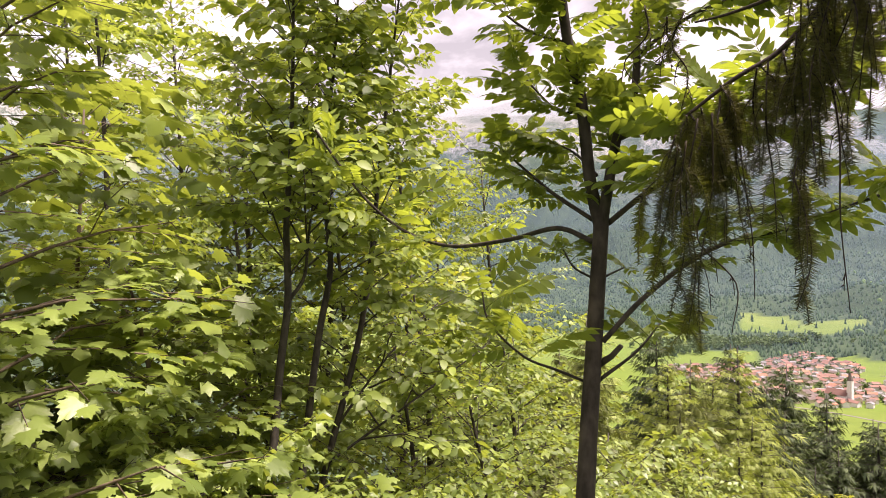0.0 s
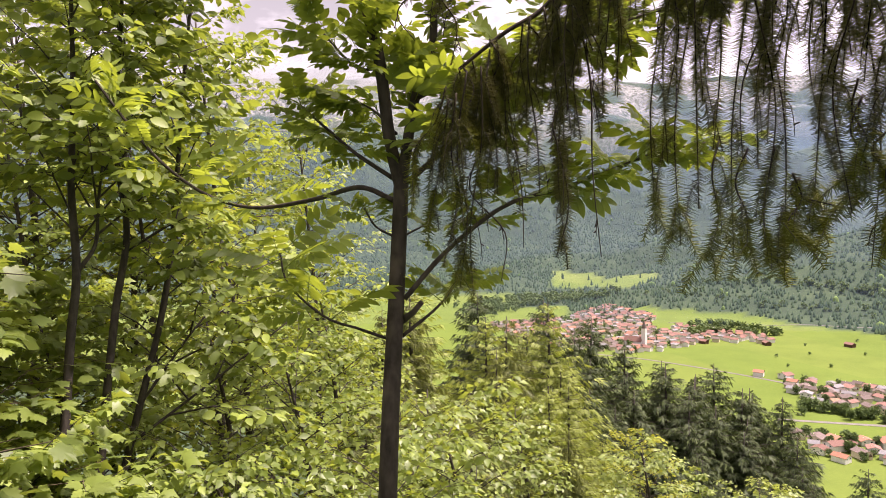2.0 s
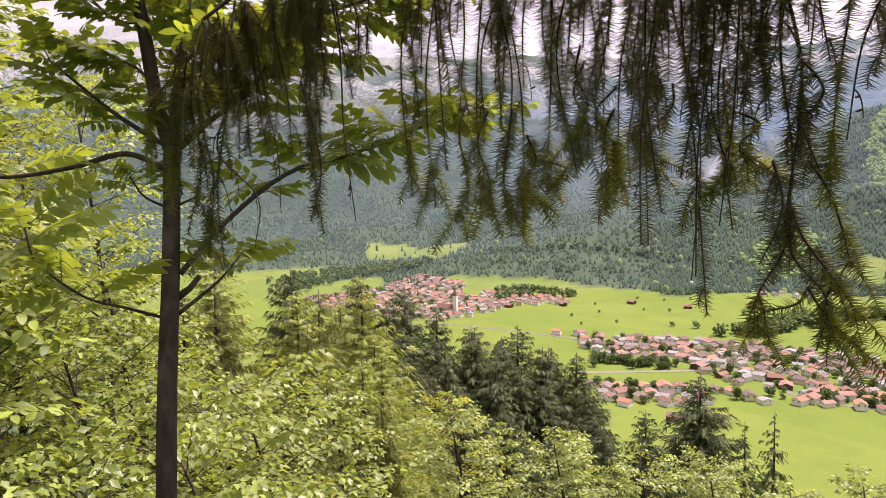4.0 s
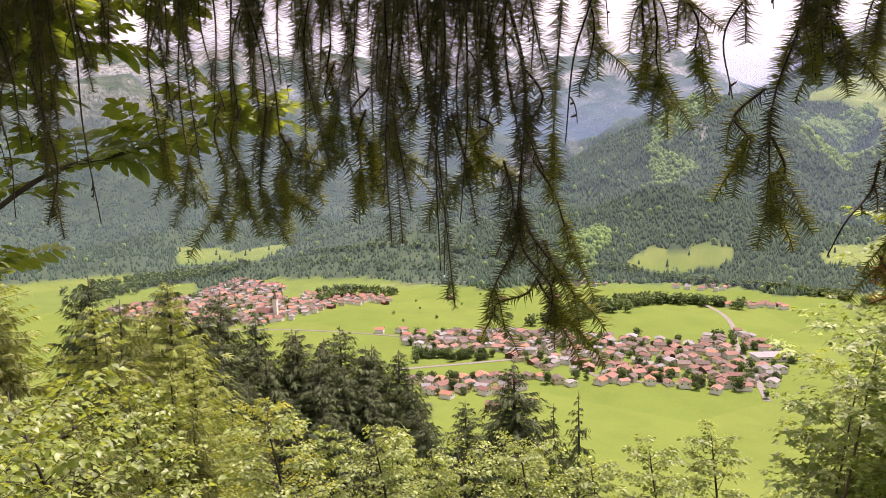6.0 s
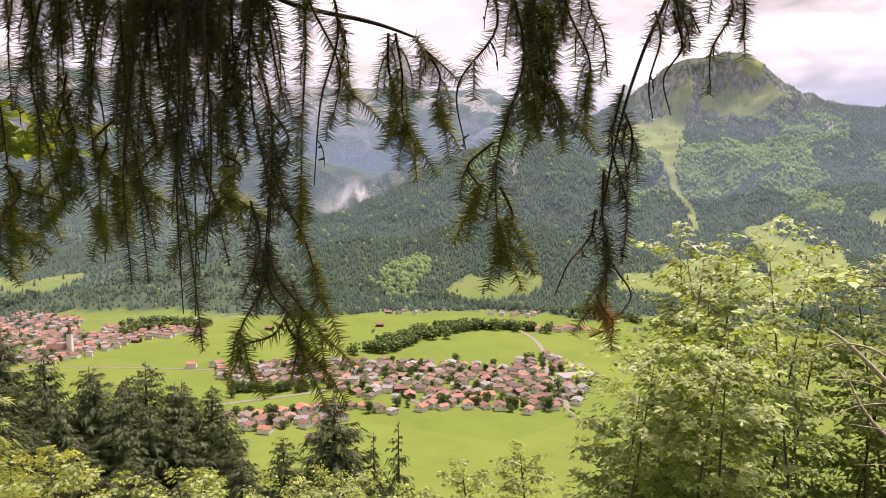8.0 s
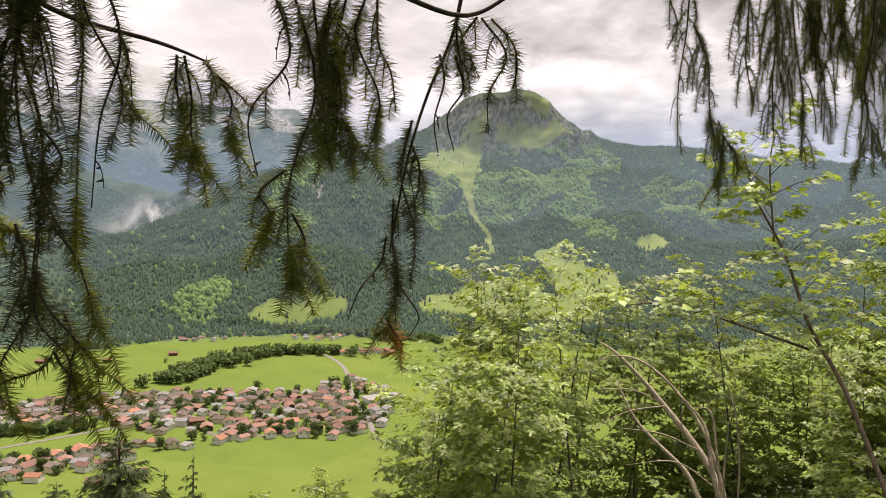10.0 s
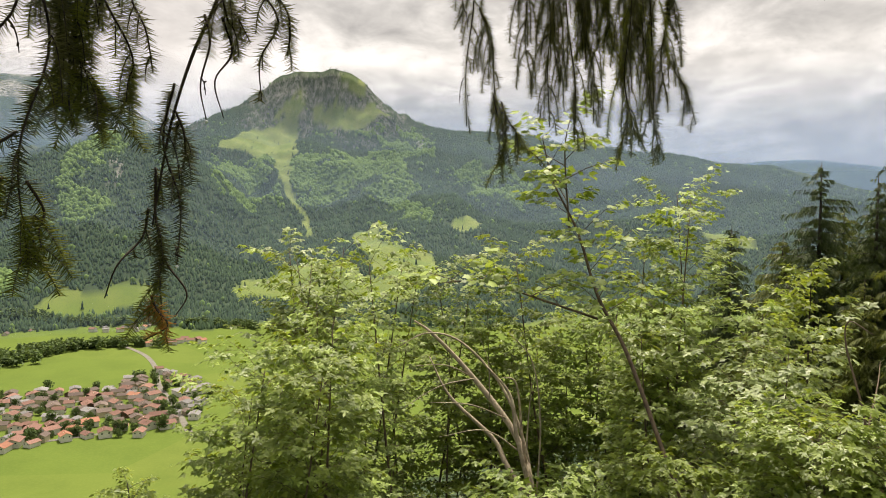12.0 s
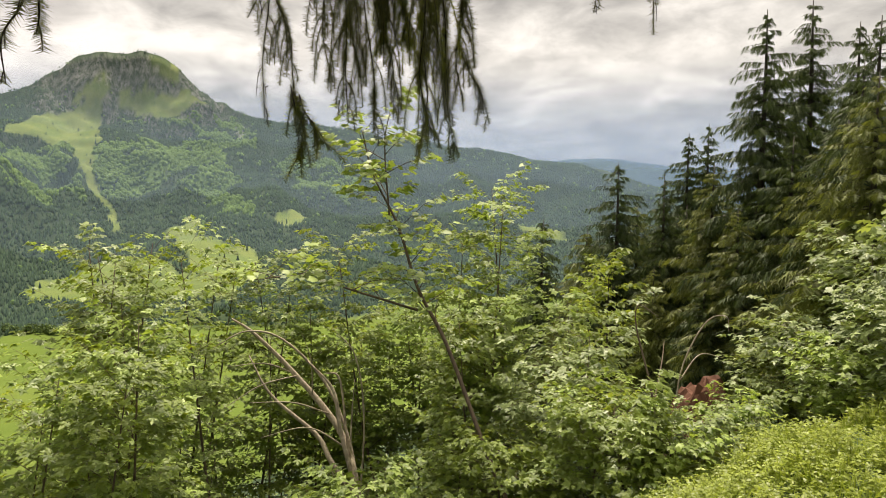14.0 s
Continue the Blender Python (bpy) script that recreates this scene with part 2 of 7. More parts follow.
NEEDLE_RUST = leaf_material("rusty_needle", (0.40, 0.18, 0.03), (0.60, 0.31, 0.05), (0.75, 0.40, 0.05), 0.5, 0.42)
SPRUCE_DARK = leaf_material("dark_spruce_foliage", (0.028, 0.046, 0.018), (0.078, 0.106, 0.034), (0.13, 0.18, 0.03), 0.6, 0.25, spec=0.25)
SPRUCE_LIGHT = leaf_material("young_conifer_foliage", (0.15, 0.19, 0.035), (0.27, 0.325, 0.06), (0.42, 0.48, 0.05), 0.55, 0.38)
SPRUCE_OLIVE = leaf_material("olive_spruce_foliage", (0.080, 0.098, 0.022), (0.155, 0.180, 0.040), (0.28, 0.31, 0.04), 0.6, 0.3)
FOREST = leaf_material("forest_conifer", (0.030, 0.056, 0.033), (0.052, 0.086, 0.044), (0.07, 0.12, 0.05), 0.9, 0.3, patch_size=0.006, spec=0.1)
FOREST_LIGHT = leaf_material("forest_broadleaf", (0.105, 0.175, 0.055), (0.150, 0.230, 0.07), (0.19, 0.28, 0.05), 0.9, 0.3, patch_size=0.010, spec=0.1)
LEAF_HERB = leaf_material("herb_leaf", (0.17, 0.22, 0.035), (0.33, 0.39, 0.07), (0.52, 0.58, 0.06), 0.42, 0.42)
GRASS = leaf_material("grass_blade", (0.20, 0.28, 0.04), (0.36, 0.43, 0.07), (0.50, 0.58, 0.06), 0.5, 0.4)
BARK_ROWAN = bark_material("rowan_bark", (0.020, 0.016, 0.011), (0.062, 0.050, 0.036), 46, (1, 1, 0.4), spec=0.2)
BARK_DARK = bark_material("dark_bark", (0.02, 0.016, 0.012), (0.06, 0.05, 0.038), 50)
BARK_BROWN = bark_material("brown_bark", (0.06, 0.042, 0.028), (0.15, 0.11, 0.075), 40)
BARK_DEAD = bark_material("dead_wood", (0.22, 0.175, 0.13), (0.45, 0.38, 0.29), 45)
BARK_DRY = bark_material("dry_stalk", (0.13, 0.075, 0.045), (0.30, 0.19, 0.12), 45)
TWIG = bark_material("spruce_twig", (0.018, 0.012, 0.008), (0.045, 0.031, 0.020), 120, spec=0.2)
SOIL = plain_material("red_soil", (0.10, 0.045, 0.028), (0.20, 0.09, 0.06), 2.0)
PLASTER = plain_material("white_plaster", (0.64, 0.61, 0.57), (0.80, 0.77, 0.73), 0.6, vary=0.3)
PLASTER_CREAM = plain_material("cream_plaster", (0.55, 0.47, 0.34), (0.70, 0.62, 0.48), 0.6)
TIMBER = plain_material("dark_timber", (0.07, 0.040, 0.022), (0.16, 0.095, 0.055), 2.0)
ROOF_RED = plain_material("red_roof_tiles", (0.165, 0.088, 0.070), (0.30, 0.170, 0.136), 1.2, vary=0.7)
ROOF_ORANGE = plain_material("orange_roof_tiles", (0.28, 0.125, 0.08), (0.38, 0.19, 0.125), 1.2)
ROOF_BROWN = plain_material("brown_roof_tiles", (0.10, 0.076, 0.066), (0.20, 0.155, 0.138), 1.2, vary=0.7)
ROOF_GREY = plain_material("grey_roof", (0.15, 0.145, 0.15), (0.28, 0.27, 0.27), 0.8)
PANE = Nodes("window_glass").surface((0.03, 0.04, 0.05), 0.12, None, 0.6)
ROAD = plain_material("asphalt_road", (0.125, 0.117, 0.104), (0.19, 0.178, 0.158), 0.2)
WATER_DROP = Nodes("water_drop").surface((0.75, 0.78, 0.80), 0.05, None, 0.8)


def ground_material():
    """Meadow, woodland floor and bare rock, told apart by the land cover stored on the sheet."""
    n = Nodes("land_cover")
    cover = n.add("ShaderNodeAttribute")
    cover.attribute_name = "cover"
    rock = n.add("ShaderNodeAttribute")
    rock.attribute_name = "rock"
    coord = n.add("ShaderNodeTexCoord")
    parcel = n.add("ShaderNodeTexVoronoi", Scale=0.006)
    parcel.feature = "F1"
    turn = n.add("ShaderNodeMapping")
    turn.inputs["Rotation"].default_value = (0, 0, 0.9)
    turn.inputs["Scale"].default_value = (1.0, 0.55, 0.2)
    n.link(coord.outputs["Object"], turn.inputs["Vector"])
    n.link(turn.outputs[0], parcel.inputs["Vector"])
    tone = n.add("ShaderNodeSeparateColor")
    n.link(parcel.outputs["Color"], tone.inputs[0])
    meadow = n.ramp(tone.outputs[0], (0.0, (0.094, 0.140, 0.024)), (0.5, (0.104, 0.150, 0.027)), (1.0, (0.120, 0.158, 0.032)))
    meadow = n.mix(n.ramp(n.noise(0.02, 6), (0.4, (0, 0, 0)), (0.7, (0.6, 0.6, 0.6))), meadow, (0.074, 0.114, 0.020))
    meadow = n.mix(n.ramp(n.noise(0.35, 4), (0.45, (0, 0, 0)), (0.75, (0.35, 0.35, 0.35))), meadow, (0.138, 0.175, 0.036))
    # thinner, duller grass on the high pastures
    sep = n.add("ShaderNodeSeparateXYZ")
    n.link(coord.outputs["Object"], sep.inputs[0])
    high = n.add("ShaderNodeMapRange")
    for slot, value in (("From Min", -222.0), ("From Max", -140.0), ("To Min", 0.0), ("To Max", 0.85)):
        high.inputs[slot].default_value = value
    n.link(sep.outputs[2], high.inputs["Value"])
    alp = n.ramp(n.noise(0.017, 7), (0.35, (0.120, 0.168, 0.052)), (0.65, (0.175, 0.208, 0.068)))
    meadow = n.mix(high.outputs[0], meadow, alp)
    floor = n.ramp(n.noise(0.014, 8, rough=0.65), (0.32, (0.030, 0.048, 0.028)), (0.55, (0.044, 0.068, 0.036)), (0.75, (0.066, 0.094, 0.044)))
    stone = n.ramp(n.noise(0.06, 6, stretch=(1, 1, 0.2), rough=0.7), (0.40, (0.06, 0.075, 0.05)), (0.60, (0.30, 0.29, 0.27)))
    under = n.add("ShaderNodeAttribute")
    under.attribute_name = "broadleaf"
    floor = n.mix(under.outputs["Fac"], floor, (0.125, 0.195, 0.062))
    col = n.mix(cover.outputs["Fac"], floor, meadow)
    col = n.mix(rock.outputs["Fac"], col, stone)
    return n.surface(col, 0.95, n.bump(n.noise(0.4, 8), 0.5, 0.5), 0.1)


GROUND = ground_material()

# ---------------------------------------------------------------- mesh helpers


def fast_mesh(name, verts, tris, mat, smooth=False):
    """A mesh of triangles from arrays."""
    verts, tris = np.asarray(verts, np.float32), np.asarray(tris, np.int32)
    me = bpy.data.meshes.new(name)
    me.vertices.add(len(verts))
    me.vertices.foreach_set("co", verts.ravel())
    me.loops.add(tris.size)
    me.loops.foreach_set("vertex_index", tris.ravel())
    me.polygons.add(len(tris))
    me.polygons.foreach_set("loop_start", np.arange(0, tris.size, 3, dtype=np.int32))
    if smooth:
        me.polygons.foreach_set("use_smooth", np.ones(len(tris), bool))
    me.materials.append(mat)
    me.update(calc_edges=True)
    me.validate()
    return me


class Batch:
    """Triangles gathered from many pieces."""

    def __init__(self):
        self.v, self.f, self.n = [], [], 0

    def add(self, verts, tris):
        verts = np.asarray(verts, np.float32).reshape(-1, 3)
        self.v.append(verts)
        self.f.append(np.asarray(tris, np.int64).reshape(-1, 3) + self.n)
        self.n += len(verts)

    def scatter(self, base, spots, turns):
        """Copies of base (verts, tris) at spots, each turned and scaled by its 3 x 3 matrix."""
        bv, bf = base
        spots, turns = np.asarray(spots, np.float32), np.asarray(turns, np.float32)
        if not len(spots):
            return
        v = np.einsum("nij,kj->nki", turns, bv) + spots[:, None, :]
        f = bf[None] + (np.arange(len(spots)) * len(bv))[:, None, None]
        self.add(v, f)

    def mesh(self, name, mat, smooth=False):
        return fast_mesh(name, np.concatenate(self.v), np.concatenate(self.f), mat, smooth)


def part(name, data, parent, label=""):
    ob = new(name, data)
    ob.parent = parent
    return tagged(ob, label)


def thing(name, label, category, at=(0, 0, 0), group="", kind=""):
    ob = new(name)
    ob.location = at
    ob.empty_display_size = 0.1
    return tagged(ob, label, category, group, kind)


def tube(points, radii, sides=6, caps=True):
    """A tapered, capped tube along points."""
    p = np.asarray(points, float)
    n = len(p)
    radii = np.interp(np.linspace(0, 1, n), np.linspace(0, 1, len(radii)), radii)
    t = np.gradient(p, axis=0)
    t /= np.linalg.norm(t, axis=1)[:, None] + 1e-12
    ref = np.array([1.0, 0.13, 0.07]) if abs(t[0][0]) < 0.8 else np.array([0.1, 1.0, 0.1])
    v = []
    for k in range(n):
        u = np.cross(t[k], ref)
        u /= np.linalg.norm(u)
        w = np.cross(t[k], u)
        ref = np.cross(u, t[k])
        a = np.linspace(0, 2 * np.pi, sides, endpoint=False)
        v.append(p[k] + radii[k] * (np.cos(a)[:, None] * u + np.sin(a)[:, None] * w))
    v = np.concatenate(v + [p[:1], p[-1:]])
    f = []
    for k in range(n - 1):
        for j in range(sides):
            a, b = k * sides + j, k * sides + (j + 1) % sides
            f += [(a, b, b + sides), (a, b + sides, a + sides)]
    for j in range(sides if caps else 0):
        f.append(((j + 1) % sides, j, n * sides))
        f.append(((n - 1) * sides + j, (n - 1) * sides + (j + 1) % sides, n * sides + 1))
    return v, np.array(f)


def bow(points, steps):
    """A smooth curve (Catmull-Rom) through points."""
    p = np.asarray(points, float)
    q = np.vstack([2 * p[0] - p[1], p, 2 * p[-1] - p[-2]])
    out = []
    for i in range(len(p) - 1):
        a, b, c, d = q[i:i + 4]
        for u in np.linspace(0, 1, steps, endpoint=False):
            out.append(0.5 * (2 * b + (c - a) * u + (2 * a - 5 * b + 4 * c - d) * u * u + (3 * b - a - 3 * c + d) * u ** 3))
    out.append(p[-1])
    return np.array(out)


def frames_for(along, up, size):
    """Matrices whose y runs along, whose z leans to up, scaled by size (arrays)."""
    y = along / (np.linalg.norm(along, axis=1)[:, None] + 1e-9)
    x = np.cross(y, up)
    x /= np.linalg.norm(x, axis=1)[:, None] + 1e-9
    z = np.cross(x, y)
    return np.stack([x, y, z], 2) * np.asarray(size)[:, None, None]


# ---------------------------------------------------------------- land
rng = np.random.default_rng(7)


def inside(poly, x, y):
    """Whether places (m) lie in an outline given in plan units."""
    x, y = np.asarray(x, float) / PLAN, np.asarray(y, float) / PLAN
    hit = np.zeros(x.shape, bool)
    for (ax, ay), (bx, by) in zip(poly, poly[1:] + poly[:1]):
        cross = (ay > y) != (by > y)
        with np.errstate(divide="ignore", invalid="ignore"):
            hit ^= cross & (x < (bx - ax) * (y - ay) / (by - ay + 1e-12) + ax)
    return hit


# clearings on the mountain sides, in plan
ALP_PASTURE = [(1841, 618), (1914, 599), (1997, 571), (2041, 520), (2059, 482), (2059, 456), (2035, 444), (1925, 428), (1800, 389), (1787, 415), (1671, 385), (1596, 359), (1538, 323), (1398, 273), (1380, 272), (1401, 288), (1538, 339), (1574, 375), (1625, 405), (1766, 447), (1774, 469), (1830, 541), (1828, 580), (1812, 606)]
SUMMIT_GULLY = [(2053, 522), (2074, 518), (2096, 475), (2128, 467), (2132, 449), (2094, 451), (2059, 456), (2058, 486)]
SUMMIT_TURF = [(2163, 369), (2168, 339), (2180, 295), (2180, 266), (2151, 257), (2159, 285), (2146, 295), (2147, 318), (2157, 343)]
SHOULDER_TURF = [(2082, 424), (2110, 425), (2118, 402), (2102, 379), (2119, 352), (2135, 294), (2137, 212), (2177, 163), (2085, 248), (2054, 323), (2079, 385)]
FELLED_STRIP = [(1587, 304), (1620, 302), (1650, 284), (1699, 219), (1619, 181), (1761, 115), (1747, 104), (1646, 132), (1602, 176), (1607, 254)]
LOWER_PASTURE = [(1383, 196), (1474, 170), (1276, 128), (1262, 76), (1261, 38), (1193, 18), (1056, 43), (1042, 85), (1124, 124), (1209, 145), (1311, 183)]
FOOT_PASTURE = [(1069, 339), (1146, 316), (1234, 290), (1250, 241), (1145, 155), (1058, 85), (1056, 43), (981, 59), (1046, 217), (1034, 309)]
SMALL_CLEARING = [(1421, -3), (1523, -57), (1395, -59), (1371, -12)]
RIGHT_PASTURE = [(1639, -575), (1495, -586), (1451, -636), (1411, -613), (1439, -557), (1479, -532)]
MEADOW_KNOLL = [(889, 546), (928, 556), (966, 546), (979, 500), (1003, 471), (1004, 439), (975, 429), (947, 457), (918, 494)]
SLOPE_PASTURE = [(1061, 339), (1153, 310), (1202, 294), (1106, 277), (1035, 312)]
FAR_ALP = [(595, 1389), (661, 1341), (653, 1258), (722, 1242), (699, 1134), (632, 1109), (592, 1122), (584, 1211), (529, 1234)]
# woods that reach down onto the valley floor
VALLEY_WOODS = [(436, 1200), (524, 1223), (578, 1115), (688, 1117), (766, 1002), (678, 890), (601, 978), (541, 960), (457, 902), (425, 939), (463, 1044), (381, 1044)]
CLEARINGS = [ALP_PASTURE, SUMMIT_GULLY, SUMMIT_TURF, SHOULDER_TURF, LOWER_PASTURE, FOOT_PASTURE, SMALL_CLEARING, RIGHT_PASTURE, MEADOW_KNOLL, SLOPE_PASTURE, FAR_ALP]
# airier, lighter woods
WOODS_WEST = [(1793, 609), (1820, 538), (1762, 450), (1570, 377), (1533, 434), (1341, 446), (1425, 485)]
WOODS_MAIN = [(1746, 402), (1812, 370), (1862, 329), (1950, 232), (1987, 158), (1868, 74), (1809, 72), (1652, 99), (1534, 61), (1411, 45), (1459, 80), (1599, 128), (1599, 175), (1620, 225), (1587, 304), (1567, 344), (1617, 369)]
WOODS_UPPER = [(2053, 419), (2053, 323), (2095, 208), (2186, 130), (2119, 63), (1922, 77), (1987, 158), (2053, 244), (2033, 358)]
WOODS_KNOB = [(1221, 690), (1313, 698), (1360, 631), (1344, 606), (1260, 635), (1203, 646), (1155, 590), (1105, 594), (1174, 663)]
WOODS_OVAL = [(866, 666), (913, 662), (962, 649), (965, 611), (924, 579), (865, 578), (836, 613)]
WOODS_MID = [(1580, 547), (1819, 549), (1734, 436), (1556, 371), (1530, 461), (1431, 477)]
WOODS_FAR = [(1918, 17), (1902, -141), (1839, -207), (1644, -159), (1666, -54)]
LIGHT_WOODS = [FELLED_STRIP, WOODS_WEST, WOODS_MAIN, WOODS_UPPER, WOODS_KNOB, WOODS_OVAL, WOODS_MID, WOODS_FAR]
# grey cliffs
SUMMIT_CLIFF = [(2093, 569), (2114, 527), (2131, 463), (2147, 402), (2160, 343), (2145, 311), (2120, 332), (2125, 373), (2107, 410), (2117, 431), (2095, 470), (2069, 526)]
KNOB_CLIFF = [(1261, 623), (1293, 604), (1257, 583), (1234, 603)]
SIDE_CLIFF = [(2097, 115), (2137, 74), (1967, 58), (1995, 100)]
CLIFFS = [SUMMIT_CLIFF, KNOB_CLIFF, SIDE_CLIFF]


def in_any(polys, x, y):
    hit = np.zeros(np.shape(x), bool)
    for poly in polys:
        hit |= inside(poly, x, y)
    return hit


def land_cover(x, y, z):
    """1 on meadows, 0 in the woods."""
    wob_x, wob_y = x + 22 * fbm(x / 60, y / 60, 3, 21), y + 22 * fbm(x / 60, y / 60, 3, 31)
    s = x * DOWN[0] + y * DOWN[1]
    open_land = (z < VALLEY + 4) & (s > 465) & ~inside(VALLEY_WOODS, wob_x, wob_y)
    return open_land | in_any(CLEARINGS, wob_x, wob_y)


def airy(x, y):
    """Whether light broadleaf woods grow at a place."""
    light = in_any(LIGHT_WOODS, x + 70 * fbm(x / 80, y / 80, 3, 4), y + 70 * fbm(x / 80, y / 80, 3, 9))
    return (light & (fbm(x / 55, y / 55, 3, 46) > -0.16))


def build_ground():
    az = np.radians(np.concatenate([np.arange(-46, 52, 0.7), np.arange(52, 110, 0.28), np.arange(110, 140, 0.6), np.arange(140, 314, 4.0)]))
    r = np.concatenate([np.linspace(0.4, 12, 34), np.geomspace(12.6, 480, 52), np.geomspace(490, 2200, 90), np.linspace(2225, 3400, 70), np.geomspace(3430, 4960, 64)])
    A, R = np.meshgrid(az, r)
    x, y = R * np.sin(A), R * np.cos(A)
    z = terrain(x, y)
    cover = land_cover(x, y, z).astype(np.float32)
    gz_r = np.gradient(z, axis=0) / np.maximum(np.gradient(R, axis=0), 1e-6)
    gz_a = np.gradient(z, axis=1) / np.maximum(R * np.gradient(A, axis=1), 1e-6)
    steep = np.hypot(gz_r, gz_a) + 0.35 * fbm(x / 40, y / 40, 3, 17)
    rock = 0.55 * (np.clip((steep - 0.80) * 3, 0, 1) * np.clip((z - 195) / 150, 0, 1) * (R > 1350)).astype(np.float32)
    streak = fbm(A * 900, R / 90, 3, 25)
    band = in_any(CLIFFS, x + 40 * fbm(x / 60, y / 60, 3, 23), y + 40 * fbm(x / 60, y / 60, 3, 24)) & (streak > -0.10)
    rock = np.where(cover > 0.5, 0.2 * rock, rock).astype(np.float32)
    rock = np.maximum(rock, 0.75 * band).astype(np.float32)
    rock = np.maximum(rock, (np.clip((z - 350) / 200, 0, 1) * (R > 3600) * (fbm(x / 160, y / 160, 4, 26) > -0.05))).astype(np.float32)
    n, m = x.shape
    verts = np.vstack([np.stack([x, y, z], -1).reshape(-1, 3), [[0, 0, ground_z(0, 0)]]])
    i = (np.arange(n - 1)[:, None] * m + np.arange(m)[None]).ravel()
    j = (np.arange(n - 1)[:, None] * m + (np.arange(m)[None] + 1) % m).ravel()
    tris = np.vstack([np.stack([i, i + m, j + m], 1), np.stack([i, j + m, j], 1),
                      np.stack([np.arange(m), (np.arange(m) + 1) % m, np.full(m, n * m)], 1)])
    me = fast_mesh("ground", verts, tris, GROUND, True)
    for name, values in (("cover", cover), ("rock", rock), ("broadleaf", airy(x, y).astype(np.float32))):
        at = me.attributes.new(name, "FLOAT", "POINT")
        at.data.foreach_set("value", np.append(values.ravel(), 0).astype(np.float32))
    tagged(new("ground", me), "green alpine valley floor and wooded mountain slopes", "ground", kind="structure")


build_ground()


def cone_tree(tiers=2, sides=5):
    """A small conifer, one metre tall, for distant woods."""
    v, f = [], []
    for k in range(tiers):
        low, high = 0.04 + 0.40 * k, (0.72 + 0.28 * k / (tiers - 1)) if tiers > 1 else 1.0
        wide = 0.20 - 0.075 * k
        base = len(v)
        for j in range(sides):
            a = 2 * math.pi * j / sides + k
            w = wide * (0.8 + 0.4 * ((j * 7 + k * 3) % 5) / 5)
            v.append((w * math.cos(a), w * math.sin(a), low - 0.03 * (j % 2)))
        v.append((0, 0, high))
        f += [(base + j, base + (j + 1) % sides, base + sides) for j in range(sides)]
    return np.array(v, np.float32), np.array(f)


def clump_tree():
    """A round-headed tree, one metre tall, for distant woods."""
    v = [(0, 0, 1.0)]
    for z, wide in ((0.55, 0.42), (-0.1, 0.52)):
        for k in range(4):
            a = math.pi * (k / 2 + 0.2)
            w = wide * (0.9, 1.1, 0.85, 1.05)[k]
            v.append((w * math.cos(a), w * math.sin(a), z + 0.08 * (k % 2)))
    f = []
    for k in range(4):
        n = (k + 1) % 4
        f += [(0, 1 + k, 1 + n), (1 + k, 5 + k, 5 + n), (1 + k, 5 + n, 1 + n)]
    return np.array(v, np.float32), np.array(f)


def upright(n, height, width):
    a = rng.uniform(0, 2 * np.pi, n)
    m = np.zeros((n, 3, 3), np.float32)
    m[:, 0, 0], m[:, 0, 1], m[:, 1, 0], m[:, 1, 1] = np.cos(a) * width, -np.sin(a) * width, np.sin(a) * width, np.cos(a) * width
    m[:, 2, 2] = height
    return m


def build_forest():
    n = 200000
    az = np.radians(np.where(rng.random(n) < 0.22, rng.uniform(-38, 46, n), rng.uniform(46, 126, n)))
    r = np.sqrt(rng.uniform(1350 ** 2, 3620 ** 2, n))
    x, y = r * np.sin(az), r * np.cos(az)
    z = terrain(x, y)
    bare = in_any(CLIFFS, x, y) & (rng.random(n) < 0.5)
    woods = ~land_cover(x, y, z) & ((z > VALLEY + 2) | inside(VALLEY_WOODS, x, y)) & ~bare & ~((z > 470) & (rng.random(n) < 0.35))
    # the slopes that fall towards the valley, and their crests
    facing = terrain(x * (1 + 18 / r), y * (1 + 18 / r)) - terrain(x * (1 - 18 / r), y * (1 - 18 / r)) > -7
    light = airy(x, y)
    light ^= rng.random(n) < 0.012
    thin = ~(light & (rng.random(n) < 0.15)) & ~(inside(FELLED_STRIP, x, y) & (rng.random(n) < 0.6))
    for keep, base, name, label, mat, tall in (
            (woods & ~light & thin & facing, cone_tree(1, 4), "spruce_forest", "dark green spruce forest covering the mountain slopes", FOREST, (8, 14)),
            (woods & light & thin & facing, clump_tree(), "mixed_forest", "lighter green broadleaf woods on the mountain slopes", FOREST_LIGHT, (9, 13))):
        b = Batch()
        k = np.where(keep)[0]
        h = rng.uniform(*tall, len(k)) * np.interp(z[k], (250, 480), (1.0, 0.6))
        b.scatter(base, np.stack([x[k], y[k], z[k] - 0.6], 1), upright(len(k), h, h * rng.uniform(1.3, 2.0, len(k)) * (1.0 if mat is FOREST else 0.8)))
        tagged(new(name, b.mesh(name, mat, True)), label, "forest", kind="stuff")
    # trees standing singly on the clearings
    n = 2400
    az, r = np.radians(rng.uniform(15, 115, n)), rng.uniform(1500, 3300, n)
    x, y = r * np.sin(az), r * np.cos(az)
    z = terrain(x, y)
    k = np.where(land_cover(x, y, z) & (z > VALLEY + 5) & (rng.random(n) < 0.5))[0]
    b = Batch()
    h = rng.uniform(9, 20, len(k))
    b.scatter(cone_tree(), np.stack([x[k], y[k], z[k] - 0.4], 1), upright(len(k), h, h * 1.1))
    tagged(new("pasture_trees", b.mesh("pasture_trees", FOREST)), "scattered dark conifers on the steep mountain pastures", "trees", kind="stuff")


build_forest()


# ---------------------------------------------------------------- village


